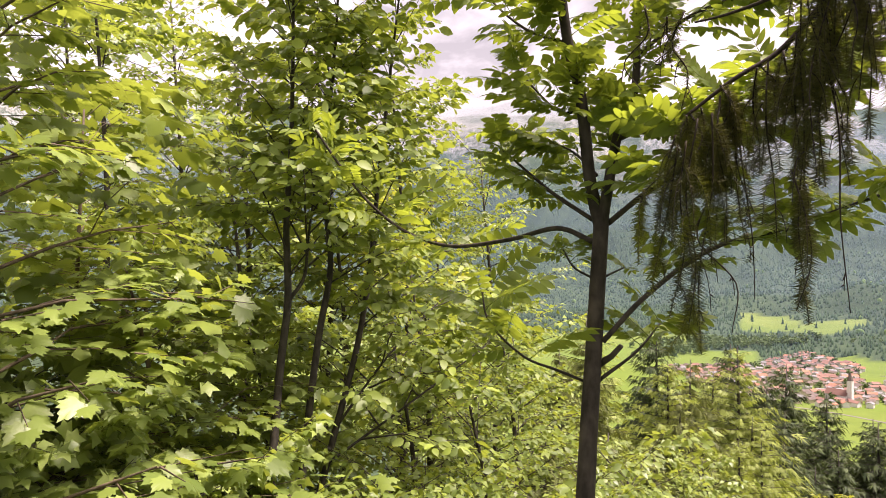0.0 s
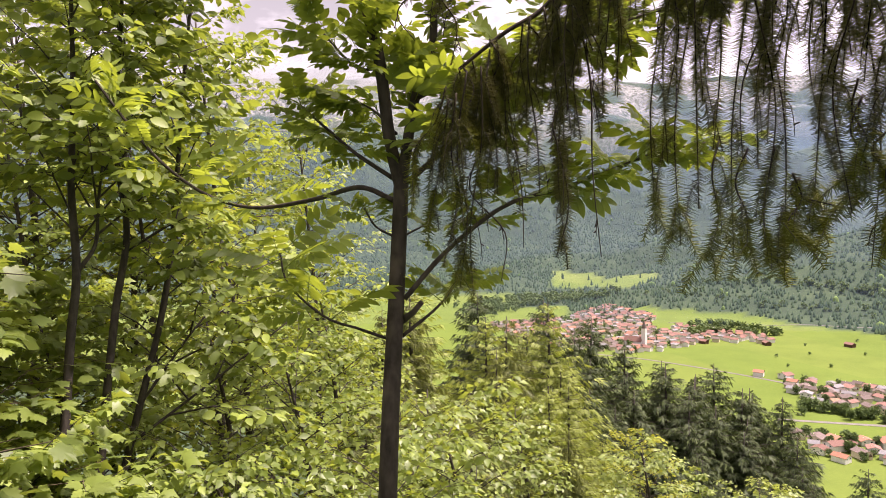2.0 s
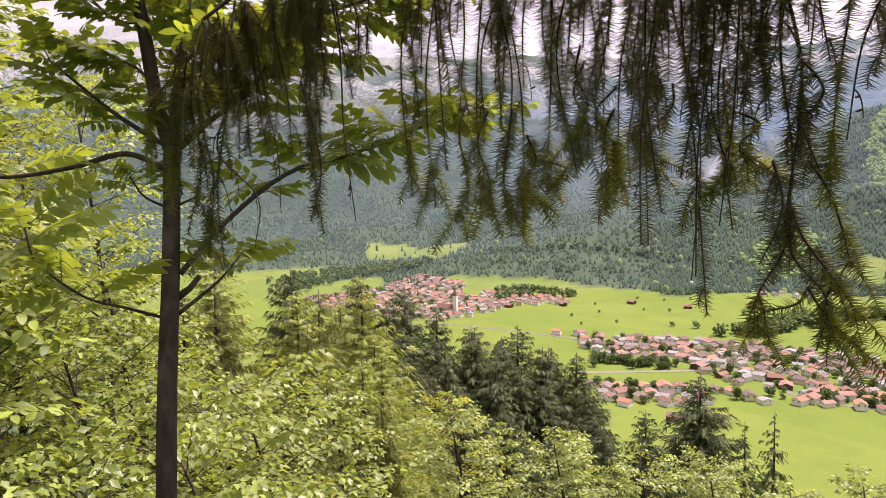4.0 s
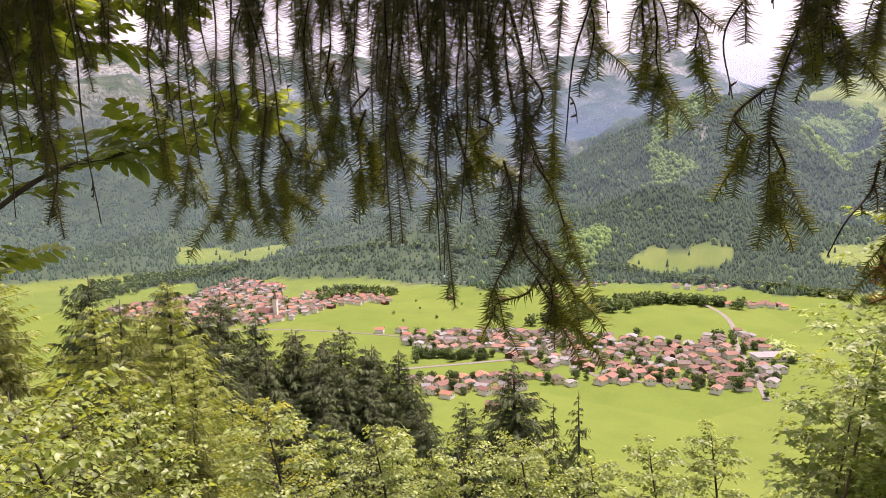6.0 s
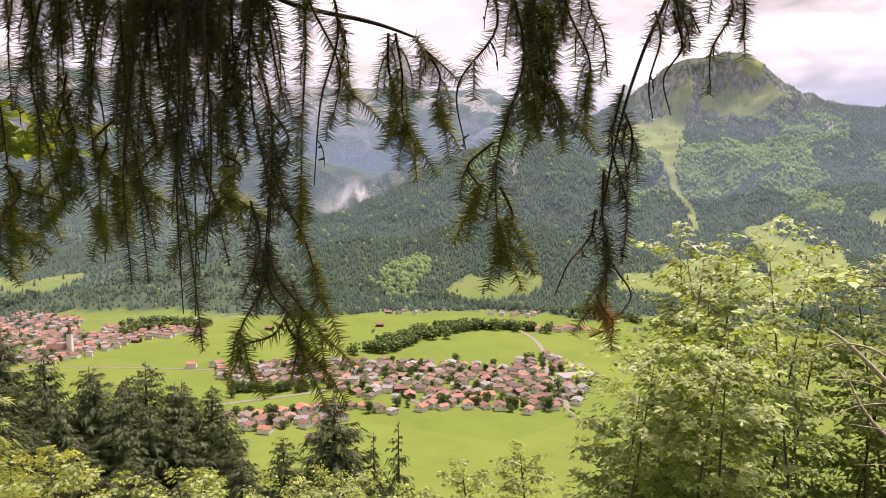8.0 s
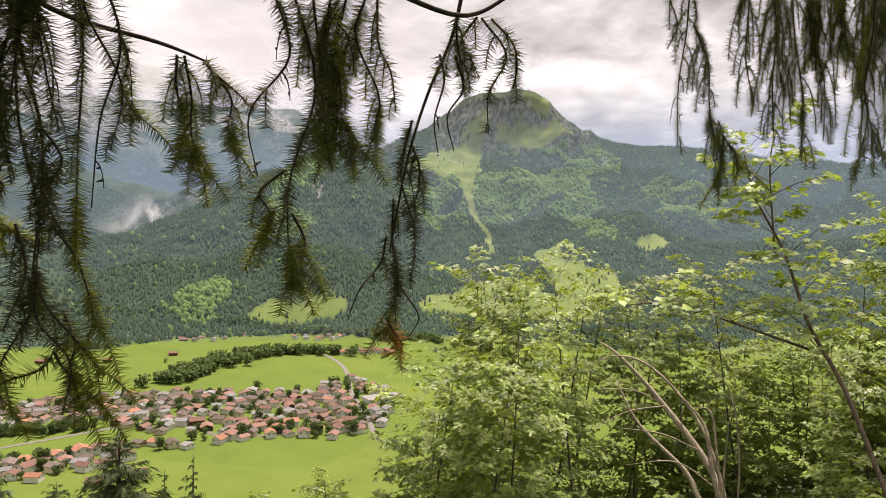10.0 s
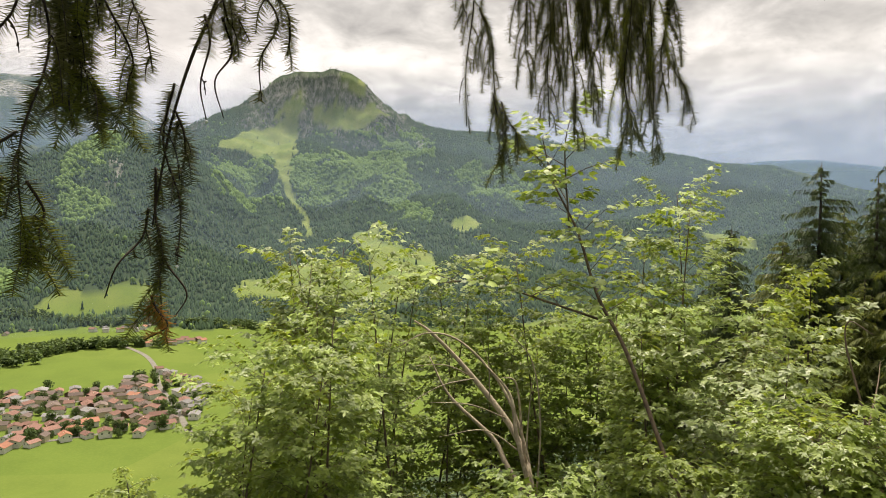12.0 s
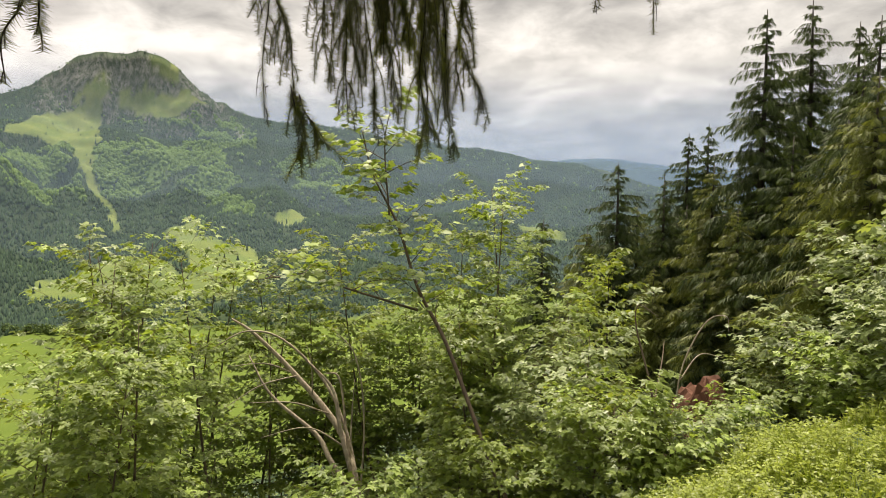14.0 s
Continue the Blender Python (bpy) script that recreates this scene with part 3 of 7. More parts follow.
def house_parts(wide, deep, eaves, rise, wall_mat, roof_mat, timber_top):
    """Meshes of a gabled chalet: walls with gables, a thick overhanging roof, panes."""
    hw, hd = wide / 2, deep / 2
    b = bmesh.new()
    ring = [b.verts.new(p) for p in ((-hw, -hd, -1), (hw, -hd, -1), (hw, hd, -1), (-hw, hd, -1))]
    top = [b.verts.new(p) for p in ((-hw, -hd, eaves), (hw, -hd, eaves), (hw, hd, eaves), (-hw, hd, eaves))]
    peak = [b.verts.new((0, -hd, eaves + rise)), b.verts.new((0, hd, eaves + rise))]
    b.faces.new((ring[0], ring[1], top[1], peak[0], top[0]))
    b.faces.new((ring[2], ring[3], top[3], peak[1], top[2]))
    b.faces.new((ring[1], ring[2], top[2], top[1]))
    b.faces.new((ring[3], ring[0], top[0], top[3]))
    wall = bpy.data.meshes.new("wall")
    b.to_mesh(wall)
    b.free()
    wall.materials.append(wall_mat)
    over, thick = 0.8, 0.28
    ex = hw + over
    drop = rise * over / hw
    b = bmesh.new()
    prof = [(-ex, eaves - drop), (0, eaves + rise), (ex, eaves - drop), (ex, eaves - drop + thick), (0, eaves + rise + thick), (-ex, eaves - drop + thick)]
    a = [b.verts.new((x, -hd - over, z + 0.02)) for x, z in prof]
    c = [b.verts.new((x, hd + over, z + 0.02)) for x, z in prof]
    b.faces.new(a[::-1])
    b.faces.new(c)
    for k in range(6):
        b.faces.new((a[k], a[(k + 1) % 6], c[(k + 1) % 6], c[k]))
    roof = bpy.data.meshes.new("roof")
    bmesh.ops.recalc_face_normals(b, faces=b.faces)
    b.to_mesh(roof)
    b.free()
    roof.materials.append(roof_mat)
    return wall, roof, box_mesh("gable_boards", (wide * 0.96, 0.12, rise * 0.55), TIMBER) if timber_top else None


def box_mesh(name, size, mat, bevel=0.0):
    b = bmesh.new()
    bmesh.ops.create_cube(b, size=1.0, matrix=Matrix.Diagonal((*size, 1)))
    if bevel:
        bmesh.ops.bevel(b, geom=b.edges[:], offset=bevel, segments=1, affect="EDGES")
    me = bpy.data.meshes.new(name)
    b.to_mesh(me)
    b.free()
    me.materials.append(mat)
    return me


WINDOW_MESH = box_mesh("window", (1.3, 0.1, 1.4), PANE)
BALCONY_MESH = box_mesh("balcony", (6.0, 1.1, 1.0), TIMBER)
CHIMNEY_MESH = box_mesh("chimney", (0.7, 0.7, 1.8), PLASTER_CREAM)


def house(label, wide, deep, eaves, rise, wall_mat, roof_mat, balcony):
    root = thing("house", label, "house", group="village houses")
    wall, roof, boards = house_parts(wide, deep, eaves, rise, wall_mat, roof_mat, False)
    walls = part("wall", wall, root)
    tiles = part("roof", roof, root)
    part("chimney", CHIMNEY_MESH, tiles).location = (wide * 0.2, deep * 0.15, eaves + rise * 0.75)
    for side in (-1, 1):
        for u in (-0.26, 0.26):
            for z in (eaves - 1.3,):
                w = part("window", WINDOW_MESH, walls)
                w.location = (u * wide, side * (deep / 2 + 0.02), z)
    if balcony:
        part("balcony", BALCONY_MESH, root, "dark timber balcony").location = (0, -deep / 2 - 0.5, eaves - 2.0)
    return root


HOUSES = [
    house("white plastered chalet with a red tiled gable roof", 9.5, 12, 6.2, 2.4, PLASTER, ROOF_RED, True),
    house("white plastered house with a bright orange tiled roof", 10, 12.5, 6.2, 2.6, PLASTER, ROOF_ORANGE, False),
    house("cream plastered house with a weathered brown tiled roof", 8.5, 11, 6.0, 2.3, PLASTER_CREAM, ROOF_BROWN, True),
    house("dark timber farmhouse with a red tiled roof", 9.5, 14, 4.8, 2.5, TIMBER, ROOF_RED, False),
    house("white house with a flat-pitched grey roof", 9, 10.5, 6.2, 1.8, PLASTER, ROOF_GREY, False),
]
placed = []


far_houses = []


def put_house(x, y, turn, kind):
    x, y = x * PLAN, y * PLAN
    if len(placed) >= 298:
        far_houses.append((x, y, turn, kind))
        placed.append((x, y))
        return
    if not placed or kind not in used:
        ob = HOUSES[kind]
        used.add(kind)
        ob.matrix_basis = pose(x, y, VALLEY, 0, 0, turn)
    else:
        size = 0.74 + 0.34 * abs(math.sin(x * 1.7 + y))
        copy_thing(HOUSES[kind], Matrix.Identity(4)).matrix_basis = pose(x, y, VALLEY, 0, 0, turn) @ Matrix.Diagonal((size * (1.0 + 0.45 * abs(math.sin(x * 0.9))), size * (1.0 + 0.25 * abs(math.sin(y * 1.3))), size * 0.95, 1))
    placed.append((x, y))


used = set()
QUARTERS = [
    # outline in plan, number of houses, spacing, shares of the five kinds
    ([(330, 395), (325, 340), (360, 318), (395, 303), (440, 262), (460, 208), (505, 182), (520, 200), (475, 235), (455, 285), (410, 325), (350, 380)],
     62, 10.6, (0.36, 0.16, 0.24, 0.08, 0.16)),
    ([(440, 525), (505, 450), (545, 395), (575, 295), (655, 275), (590, 200), (520, 187), (480, 200), (455, 255), (425, 315), (440, 400), (400, 450)],
     300, 10.0, (0.24, 0.04, 0.40, 0.08, 0.24)),
    ([(285, 890), (400, 900), (520, 1000), (530, 880), (470, 800), (500, 690), (410, 662), (370, 660), (290, 735)], 340, 9.0, (0.30, 0.08, 0.32, 0.10, 0.20)),
    ([(500, 690), (470, 760), (520, 800), (560, 690), (540, 650)], 44, 10, (0.5, 0.1, 0.2, 0.1, 0.1)),
    ([(600, 1060), (660, 1050), (720, 850), (790, 740), (830, 600), (800, 600), (740, 740), (670, 850)], 110, 10.5, (0.3, 0.1, 0.2, 0.2, 0.2)),
    ([(770, 640), (830, 590), (860, 500), (800, 530)], 18, 14, (0.2, 0.05, 0.35, 0.1, 0.3)),
    ([(850, 450), (880, 440), (900, 390), (860, 390)], 12, 14, (0.3, 0.1, 0.3, 0.1, 0.2)),
    ([(770, 345), (795, 340), (820, 290), (795, 285)], 12, 11, (0.6, 0.2, 0.0, 0.2, 0.0)),
]


def on_road(x, y):
    return abs((x - 531) * 0.517 - (y - 212) * 0.856) < 7 and 520 < x < 760


def build_village():
    for poly, count, gap, shares in QUARTERS:
        xs, ys = [p[0] for p in poly], [p[1] for p in poly]
        done = tries = 0
        while done < count and tries < 5000:
            tries += 1
            x, y = rng.uniform(min(xs), max(xs)), rng.uniform(min(ys), max(ys))
            if not inside(poly, [x * PLAN], [y * PLAN])[0] or on_road(x, y) or any((x * PLAN - a) ** 2 + (y * PLAN - b) ** 2 < (gap * PLAN) ** 2 for a, b in placed):
                continue
            if fbm(np.array([x / 26]), np.array([y / 26]), 2, 41)[0] > 0.36:      # gardens and greens
                continue
            if np.hypot(x - 575, y - 213) < 30 or np.hypot(x - 394, y - 697) < 15:
                continue
            put_house(x, y, rng.choice([28, 118, 75, 150, 20, 100]) + rng.normal(0, 14), int(rng.choice(5, p=shares)))
            done += 1
    for x, y, turn, kind in ((428, 536, 40, 1), (440, 462, 30, 4), (333, 300, 20, 3), (352, 286, 65, 3), (700, 520, 30, 3), (640, 560, 40, 3), (610, 620, 10, 3)):
        put_house(x, y, turn, kind)


build_village()


def join_far_houses():
    """The houses beyond the nearer quarters, too small to pick apart."""
    b, mats = bmesh.new(), [PLASTER, PLASTER_CREAM, TIMBER, ROOF_RED, ROOF_ORANGE, ROOF_BROWN, ROOF_GREY]
    for x, y, turn, kind in far_houses:
        m = pose(x, y, VALLEY, 0, 0, turn)
        for child in HOUSES[kind].children:
            if child.name.split(".")[0] not in ("wall", "roof"):
                continue
            old = len(b.faces)
            first = len(b.verts)
            b.from_mesh(child.data)
            b.verts.ensure_lookup_table()
            b.faces.ensure_lookup_table()
            for v in b.verts[first:]:
                v.co = m @ v.co
            for f in b.faces[old:]:
                f.material_index = mats.index(child.data.materials[0])
    me = bpy.data.meshes.new("far_village")
    b.to_mesh(me)
    b.free()
    for mat in mats:
        me.materials.append(mat)
    tagged(new("far_village", me), "clustered far village houses with reddish roofs", "village", kind="stuff")


join_far_houses()


def build_church():
    root = thing("church", "white village church with a tall pointed tower", "church", (394 * PLAN, 697 * PLAN, VALLEY))
    wall, roof, _ = house_parts(13, 30, 10, 7, PLASTER, ROOF_RED, False)
    part("nave_wall", wall, root)
    part("nave_roof", roof, root)
    part("tower", box_mesh("tower", (7, 7, 34), PLASTER), root).location = (0, -18, 15)
    b = bmesh.new()
    bmesh.ops.create_cone(b, cap_ends=True, segments=8, radius1=4.6, radius2=0.1, depth=14)
    me = bpy.data.meshes.new("spire")
    b.to_mesh(me)
    b.free()
    me.materials.append(ROOF_BROWN)
    part("spire", me, root).location = (0, -18, 39)
    root.rotation_euler = (0, 0, radians(35))


build_church()


def build_hall():
    root = thing("commercial_hall", "long low hall with a flat grey roof at the village edge", "hall", (575 * PLAN, 213 * PLAN, VALLEY))
    part("wall", box_mesh("wall", (48, 24, 7), PLASTER), root).location = (0, 0, 2.5)
    part("roof", box_mesh("roof", (51, 27, 0.7), ROOF_GREY, 0.1), root).location = (0, 0, 6.4)
    for k in range(7):
        part("window", box_mesh("window", (4.5, 0.1, 1.6), PANE), root).location = (-20 + k * 6.6, -12.03, 3.6)
    root.rotation_euler = (0, 0, radians(-42))


build_hall()


def strip(name, points, wide, mat, label, lift=0.25):
    """A road laid along points in plan."""
    p = bow([(x * PLAN, y * PLAN, 0) for x, y in points], 8)
    t = np.gradient(p, axis=0)
    t /= np.linalg.norm(t, axis=1)[:, None]
    side = np.stack([-t[:, 1], t[:, 0], 0 * t[:, 0]], 1) * wide / 2
    b = bmesh.new()
    rows = [[b.verts.new((*(q + s)[:2], max(ground_z(*(q + s)[:2]), VALLEY) + lift)) for s in (-sd, sd)] for q, sd in zip(p, side)]
    for (a, c), (d, e) in zip(rows, rows[1:]):
        b.faces.new((a, d, e, c))
    for k in (0, 1):
        low = [b.verts.new(r[k].co - Vector((0, 0, 0.6))) for r in rows]
        for (r, q), (v, w) in zip(zip(rows, rows[1:]), zip(low, low[1:])):
            b.faces.new((r[k], q[k], w, v))
    bmesh.ops.recalc_face_normals(b, faces=b.faces)
    me = bpy.data.meshes.new(name)
    b.to_mesh(me)
    b.free()
    me.materials.append(mat)
    tagged(new(name, me), label, "road", kind="structure")


strip("road", [(465, 175), (531, 212), (599, 253), (667, 285), (732, 327), (800, 395)], 7, ROAD, "pale paved road leading from the village across meadows")
strip("road", [(300, 700), (366, 635), (417, 543), (445, 470), (470, 430)], 6, ROAD, "narrow pale field road between two villages")
strip("road", [(520, 830), (640, 760), (700, 700), (790, 600)], 4.5, ROAD, "narrow pale track across the meadows")
strip("road", [(352, 420), (400, 392), (470, 352), (520, 320), (560, 270)], 7, ROAD, "grey village street between the houses")
strip("road", [(470, 225), (440, 285), (470, 330)], 6, ROAD, "grey village lane")


def crown_mesh(seed, clumps, leaf, mat, shape=(0.30, 0.30, 0.36), middle=0.60):
    """An uneven crown of small leaf sprays, one metre tall."""
    local = np.random.default_rng(seed)
    heads = local.normal(size=(9, 3))
    heads /= np.linalg.norm(heads, axis=1)[:, None]
    heads = heads * np.array(shape) * local.uniform(0.35, 0.75, (9, 1)) + (0, 0, middle)
    k = local.integers(0, 9, clumps)
    d = local.normal(size=(clumps, 3))
    d /= np.linalg.norm(d, axis=1)[:, None]
    spots = heads[k] + d * np.array(shape) * 0.52 * local.uniform(0.55, 1.0, (clumps, 1))
    base = (np.array([(-0.5, 0, 0), (0.5, 0, 0.1), (0.1, 0.9, -0.15), (-0.3, 0.5, 0.25)], np.float32), np.array([(0, 1, 2), (0, 2, 3)]))
    b = Batch()
    b.scatter(base, spots, frames_for(d + local.normal(0, 0.5, (clumps, 3)), np.tile((0, 0, 1.0), (clumps, 1)) + local.normal(0, 0.4, (clumps, 3)), local.uniform(0.7, 1.3, clumps) * leaf))
    return b.mesh("crown", mat)


def stock_trunk(mat=BARK_DARK):
    b = Batch()
    b.add(*tube([(0, 0, -0.06), (0.01, 0, 0.25), (0, 0.01, 0.6)], [0.03, 0.02, 0.006], 6))
    for k in range(4):
        a = k * 1.7
        b.add(*tube([(0, 0, 0.3 + 0.05 * k), (0.1 * math.cos(a), 0.1 * math.sin(a), 0.5), (0.18 * math.cos(a), 0.18 * math.sin(a), 0.62 + 0.03 * k)], [0.012, 0.008, 0.003], 4))
    return b.mesh("trunk", mat)


def valley_tree_kinds():
    kinds = []
    for seed in range(3):
        root = thing("broadleaf_tree", "round dark green broadleaf tree in the valley", "tree", group="valley trees")
        part("trunk", stock_trunk(), root)
        part("crown", crown_mesh(50 + seed, 240, 0.13, LEAF_FAR, (0.36, 0.36, 0.44), 0.50), root)
        kinds.append(root)
    return kinds


VALLEY_TREES = valley_tree_kinds()
tree_count = 0


far_trees = []


def put_valley_tree(x, y, tall):
    global tree_count
    if math.hypot(x, y) > 1010 or tree_count > 290:
        far_trees.append((x, y, ground_z(x, y), tall))
        return
    m = pose(x, y, ground_z(x, y), 0, 0, rng.uniform(0, 360)) @ Matrix.Diagonal((tall * 1.1, tall * 1.1, tall, 1))
    ob = VALLEY_TREES[tree_count % 3]
    if tree_count < 3:
        ob.matrix_basis = m
    else:
        copy_thing(ob, Matrix.Identity(4)).matrix_basis = m
    tree_count += 1


def build_valley_trees():
    def row(points, step, tall, spread):
        p = bow([(x * PLAN, y * PLAN, 0) for x, y in points], 10)
        d = np.concatenate([[0], np.cumsum(np.linalg.norm(np.diff(p, axis=0), axis=1))])
        for s in np.arange(0, d[-1], step * 0.62):
            x, y = np.interp(s, d, p[:, 0]), np.interp(s, d, p[:, 1])
            put_valley_tree(x + rng.normal(0, spread * 1.5), y + rng.normal(0, spread * 1.5), rng.uniform(*tall) * 1.15)
    row([(560, 440), (600, 428), (680, 430), (745, 415), (765, 360), (775, 330)], 6, (11, 18), 7)
    row([(600, 445), (640, 445), (720, 440), (770, 390)], 7, (11, 18), 7)
    row([(488, 727), (530, 740), (585, 705)], 6, (9, 14), 5)
    row([(500, 740), (560, 790), (590, 730)], 7, (9, 14), 6)
    row([(388, 440), (405, 415), (425, 385)], 5, (9, 13), 4)
    row([(880, 560), (900, 420), (900, 300), (880, 150)], 9, (8, 15), 7)
    row([(700, 1060), (790, 850), (850, 640), (890, 540)], 10, (8, 14), 9)
    row([(280, 980), (330, 1010), (430, 1080), (560, 1090)], 7, (10, 18), 14)
    row([(300, 1040), (420, 1130), (560, 1120)], 8, (10, 18), 14)
    for _ in range(300):
        poly = QUARTERS[int(rng.choice([1, 1, 1, 2, 2, 0, 4]))][0]
        for _ in range(40):
            x, y = rng.uniform(min(p[0] for p in poly), max(p[0] for p in poly)), rng.uniform(min(p[1] for p in poly), max(p[1] for p in poly))
            if inside(poly, [x * PLAN], [y * PLAN])[0] and all((x * PLAN - a) ** 2 + (y * PLAN - b) ** 2 > 52 for a, b in placed):
                put_valley_tree(x * PLAN, y * PLAN, rng.uniform(7, 14))
                break
    for x, y, tall in ((475, 198, 16), (578, 338, 14), (520, 306, 12), (470, 178, 9), (560, 480, 13), (548, 500, 9), (640, 640, 6), (655, 610, 5), (610, 560, 6),
                       (690, 600, 5), (660, 500, 8), (590, 580, 5), (540, 600, 5), (720, 480, 6), (500, 600, 6), (480, 560, 5), (515, 545, 6), (570, 640, 5)):
        put_valley_tree(x * PLAN, y * PLAN, tall)


build_valley_trees()


def join_far_trees():
    """Hedges and trees at the far edge of the valley."""
    me = crown_mesh(59, 70, 0.22, LEAF_FAR, (0.36, 0.36, 0.44), 0.50)
    v = np.zeros(len(me.vertices) * 3, np.float32)
    me.vertices.foreach_get("co", v)
    f = np.zeros(len(me.loops), np.int32)
    me.loops.foreach_get("vertex_index", f)
    rows = np.array(far_trees)
    b = Batch()
    b.scatter((v.reshape(-1, 3), f.reshape(-1, 3)), rows[:, :3], upright(len(rows), rows[:, 3], rows[:, 3] * 1.15))
    tagged(new("hedgerow", b.mesh("hedgerow", LEAF_FAR)), "dark green hedges and trees along the far valley edge", "hedge", kind="stuff")


join_far_trees()


def build_mist():
    """A torn scrap of mist that clings to the slope above the valley."""
    n = Nodes("mist")
    a = n.noise(2.2, 6, "Generated")
    coord = n.add("ShaderNodeTexCoord")
    off = n.add("ShaderNodeVectorMath")
    off.operation = "DISTANCE"
    off.inputs[1].default_value = (0.5, 0.5, 0.5)
    n.link(coord.outputs["Generated"], off.inputs[0])
    edge = n.ramp(off.outputs["Value"], (0.12, (1, 1, 1)), (0.5, (0, 0, 0)))
    fac = n.mix(1.0, n.ramp(a, (0.34, (0, 0, 0)), (0.58, (1, 1, 1))), edge, "MULTIPLY")
    clear, white = n.add("ShaderNodeBsdfTransparent"), n.add("ShaderNodeBsdfTranslucent", Color=(0.9, 0.9, 0.92, 1))
    white2 = n.add("ShaderNodeBsdfDiffuse", Color=(0.9, 0.9, 0.92, 1))
    both, m = n.add("ShaderNodeMixShader", Fac=0.5), n.add("ShaderNodeMixShader")
    n.link(white.outputs[0], both.inputs[1])
    n.link(white2.outputs[0], both.inputs[2])
    n.link(fac, m.inputs[0])
    n.link(clear.outputs[0], m.inputs[1])
    n.link(both.outputs[0], m.inputs[2])
    out = n.add("ShaderNodeOutputMaterial")
    n.link(m.outputs[0], out.inputs["Surface"])

    def scrap(az, dist, z, wide, tall, lean, label):
        x, y = polar(az, dist)
        b = bmesh.new()
        bmesh.ops.create_grid(b, x_segments=16, y_segments=8, size=0.5, matrix=Matrix.Diagonal((wide, tall, 1, 1)))
        for v in b.verts:
            v.co.z = 14 * noise.noise(v.co * 0.012)
        me = bpy.data.meshes.new("mist")
        b.to_mesh(me)
        b.free()
        me.materials.append(n.mat)
        ob = tagged(new("mist", me), label, "mist", kind="structure")
        ob.matrix_basis = pose(x, y, z, 90, 0, -az) @ pose(0, 0, 0, 0, 0, lean)
        ob.visible_shadow = False
    scrap(52.0, 2900, 44, 480, 200, 20, "torn scrap of white mist drifting over the wooded slope")
    scrap(31, 3800, 330, 1500, 300, 6, "pale mist bank drifting along the far mountain side")
    scrap(54, 4250, 790, 2100, 420, 0, "low cloud that hides the far mountain tops")
    scrap(10, 3900, 740, 3200, 460, 0, "low cloud that hides the far mountain tops")
    scrap(-25, 3900, 860, 2300, 500, 0, "low cloud that hides the far mountain tops")


build_mist()


def build_haze():
    """Aerial haze imitated by upright tinted see-through sheets, one behind the other."""
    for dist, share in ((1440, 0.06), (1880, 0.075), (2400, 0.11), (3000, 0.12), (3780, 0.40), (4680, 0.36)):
        n = Nodes("haze_sheet")
        # the haze is this sheet colour; the farther sheets are bluer
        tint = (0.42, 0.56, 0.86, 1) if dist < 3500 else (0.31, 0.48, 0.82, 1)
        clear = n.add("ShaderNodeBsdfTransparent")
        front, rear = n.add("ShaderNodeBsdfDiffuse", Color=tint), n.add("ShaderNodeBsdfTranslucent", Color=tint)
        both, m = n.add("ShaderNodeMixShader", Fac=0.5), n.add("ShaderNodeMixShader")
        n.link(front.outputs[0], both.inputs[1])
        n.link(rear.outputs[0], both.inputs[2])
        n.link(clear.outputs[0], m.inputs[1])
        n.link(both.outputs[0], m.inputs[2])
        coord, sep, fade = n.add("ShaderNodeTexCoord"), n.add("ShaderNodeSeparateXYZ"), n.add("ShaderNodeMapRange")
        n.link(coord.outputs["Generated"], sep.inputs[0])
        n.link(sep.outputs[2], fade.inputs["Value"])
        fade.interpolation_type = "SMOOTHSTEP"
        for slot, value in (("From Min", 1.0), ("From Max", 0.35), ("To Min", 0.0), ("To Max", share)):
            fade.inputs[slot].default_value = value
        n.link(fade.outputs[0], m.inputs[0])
        out = n.add("ShaderNodeOutputMaterial")
        n.link(m.outputs[0], out.inputs["Surface"])
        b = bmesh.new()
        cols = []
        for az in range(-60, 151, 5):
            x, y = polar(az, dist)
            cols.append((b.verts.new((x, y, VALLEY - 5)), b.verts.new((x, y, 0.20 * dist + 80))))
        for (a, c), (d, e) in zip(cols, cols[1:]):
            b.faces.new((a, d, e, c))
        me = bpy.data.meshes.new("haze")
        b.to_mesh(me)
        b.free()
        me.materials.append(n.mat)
        ob = tagged(new("haze", me), "tinted see-through sheet that imitates pale blue distance haze", "haze", kind="structure")
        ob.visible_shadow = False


build_haze()

# ---------------------------------------------------------------- leaves


def maple_leaf():
    half = [(0.05, 0.0), (0.24, -0.06), (0.40, 0.04), (0.33, 0.17), (0.56, 0.40), (0.38, 0.43), (0.40, 0.62), (0.24, 0.56), (0.20, 0.76), (0.10, 0.78)]
    ring = half + [(0, 1.0)] + [(-x, y) for x, y in half[::-1]]
    pts = [(0, 0.3)] + ring
    v = np.array([(x, y, -0.30 * x * x - 0.22 * (y - 0.3) ** 2 + 0.06 * abs(x)) for x, y in pts], np.float32)
    n = len(ring)
    return v, np.array([(0, k + 1, k + 2) for k in range(n - 1)] + [(0, n, 1)])


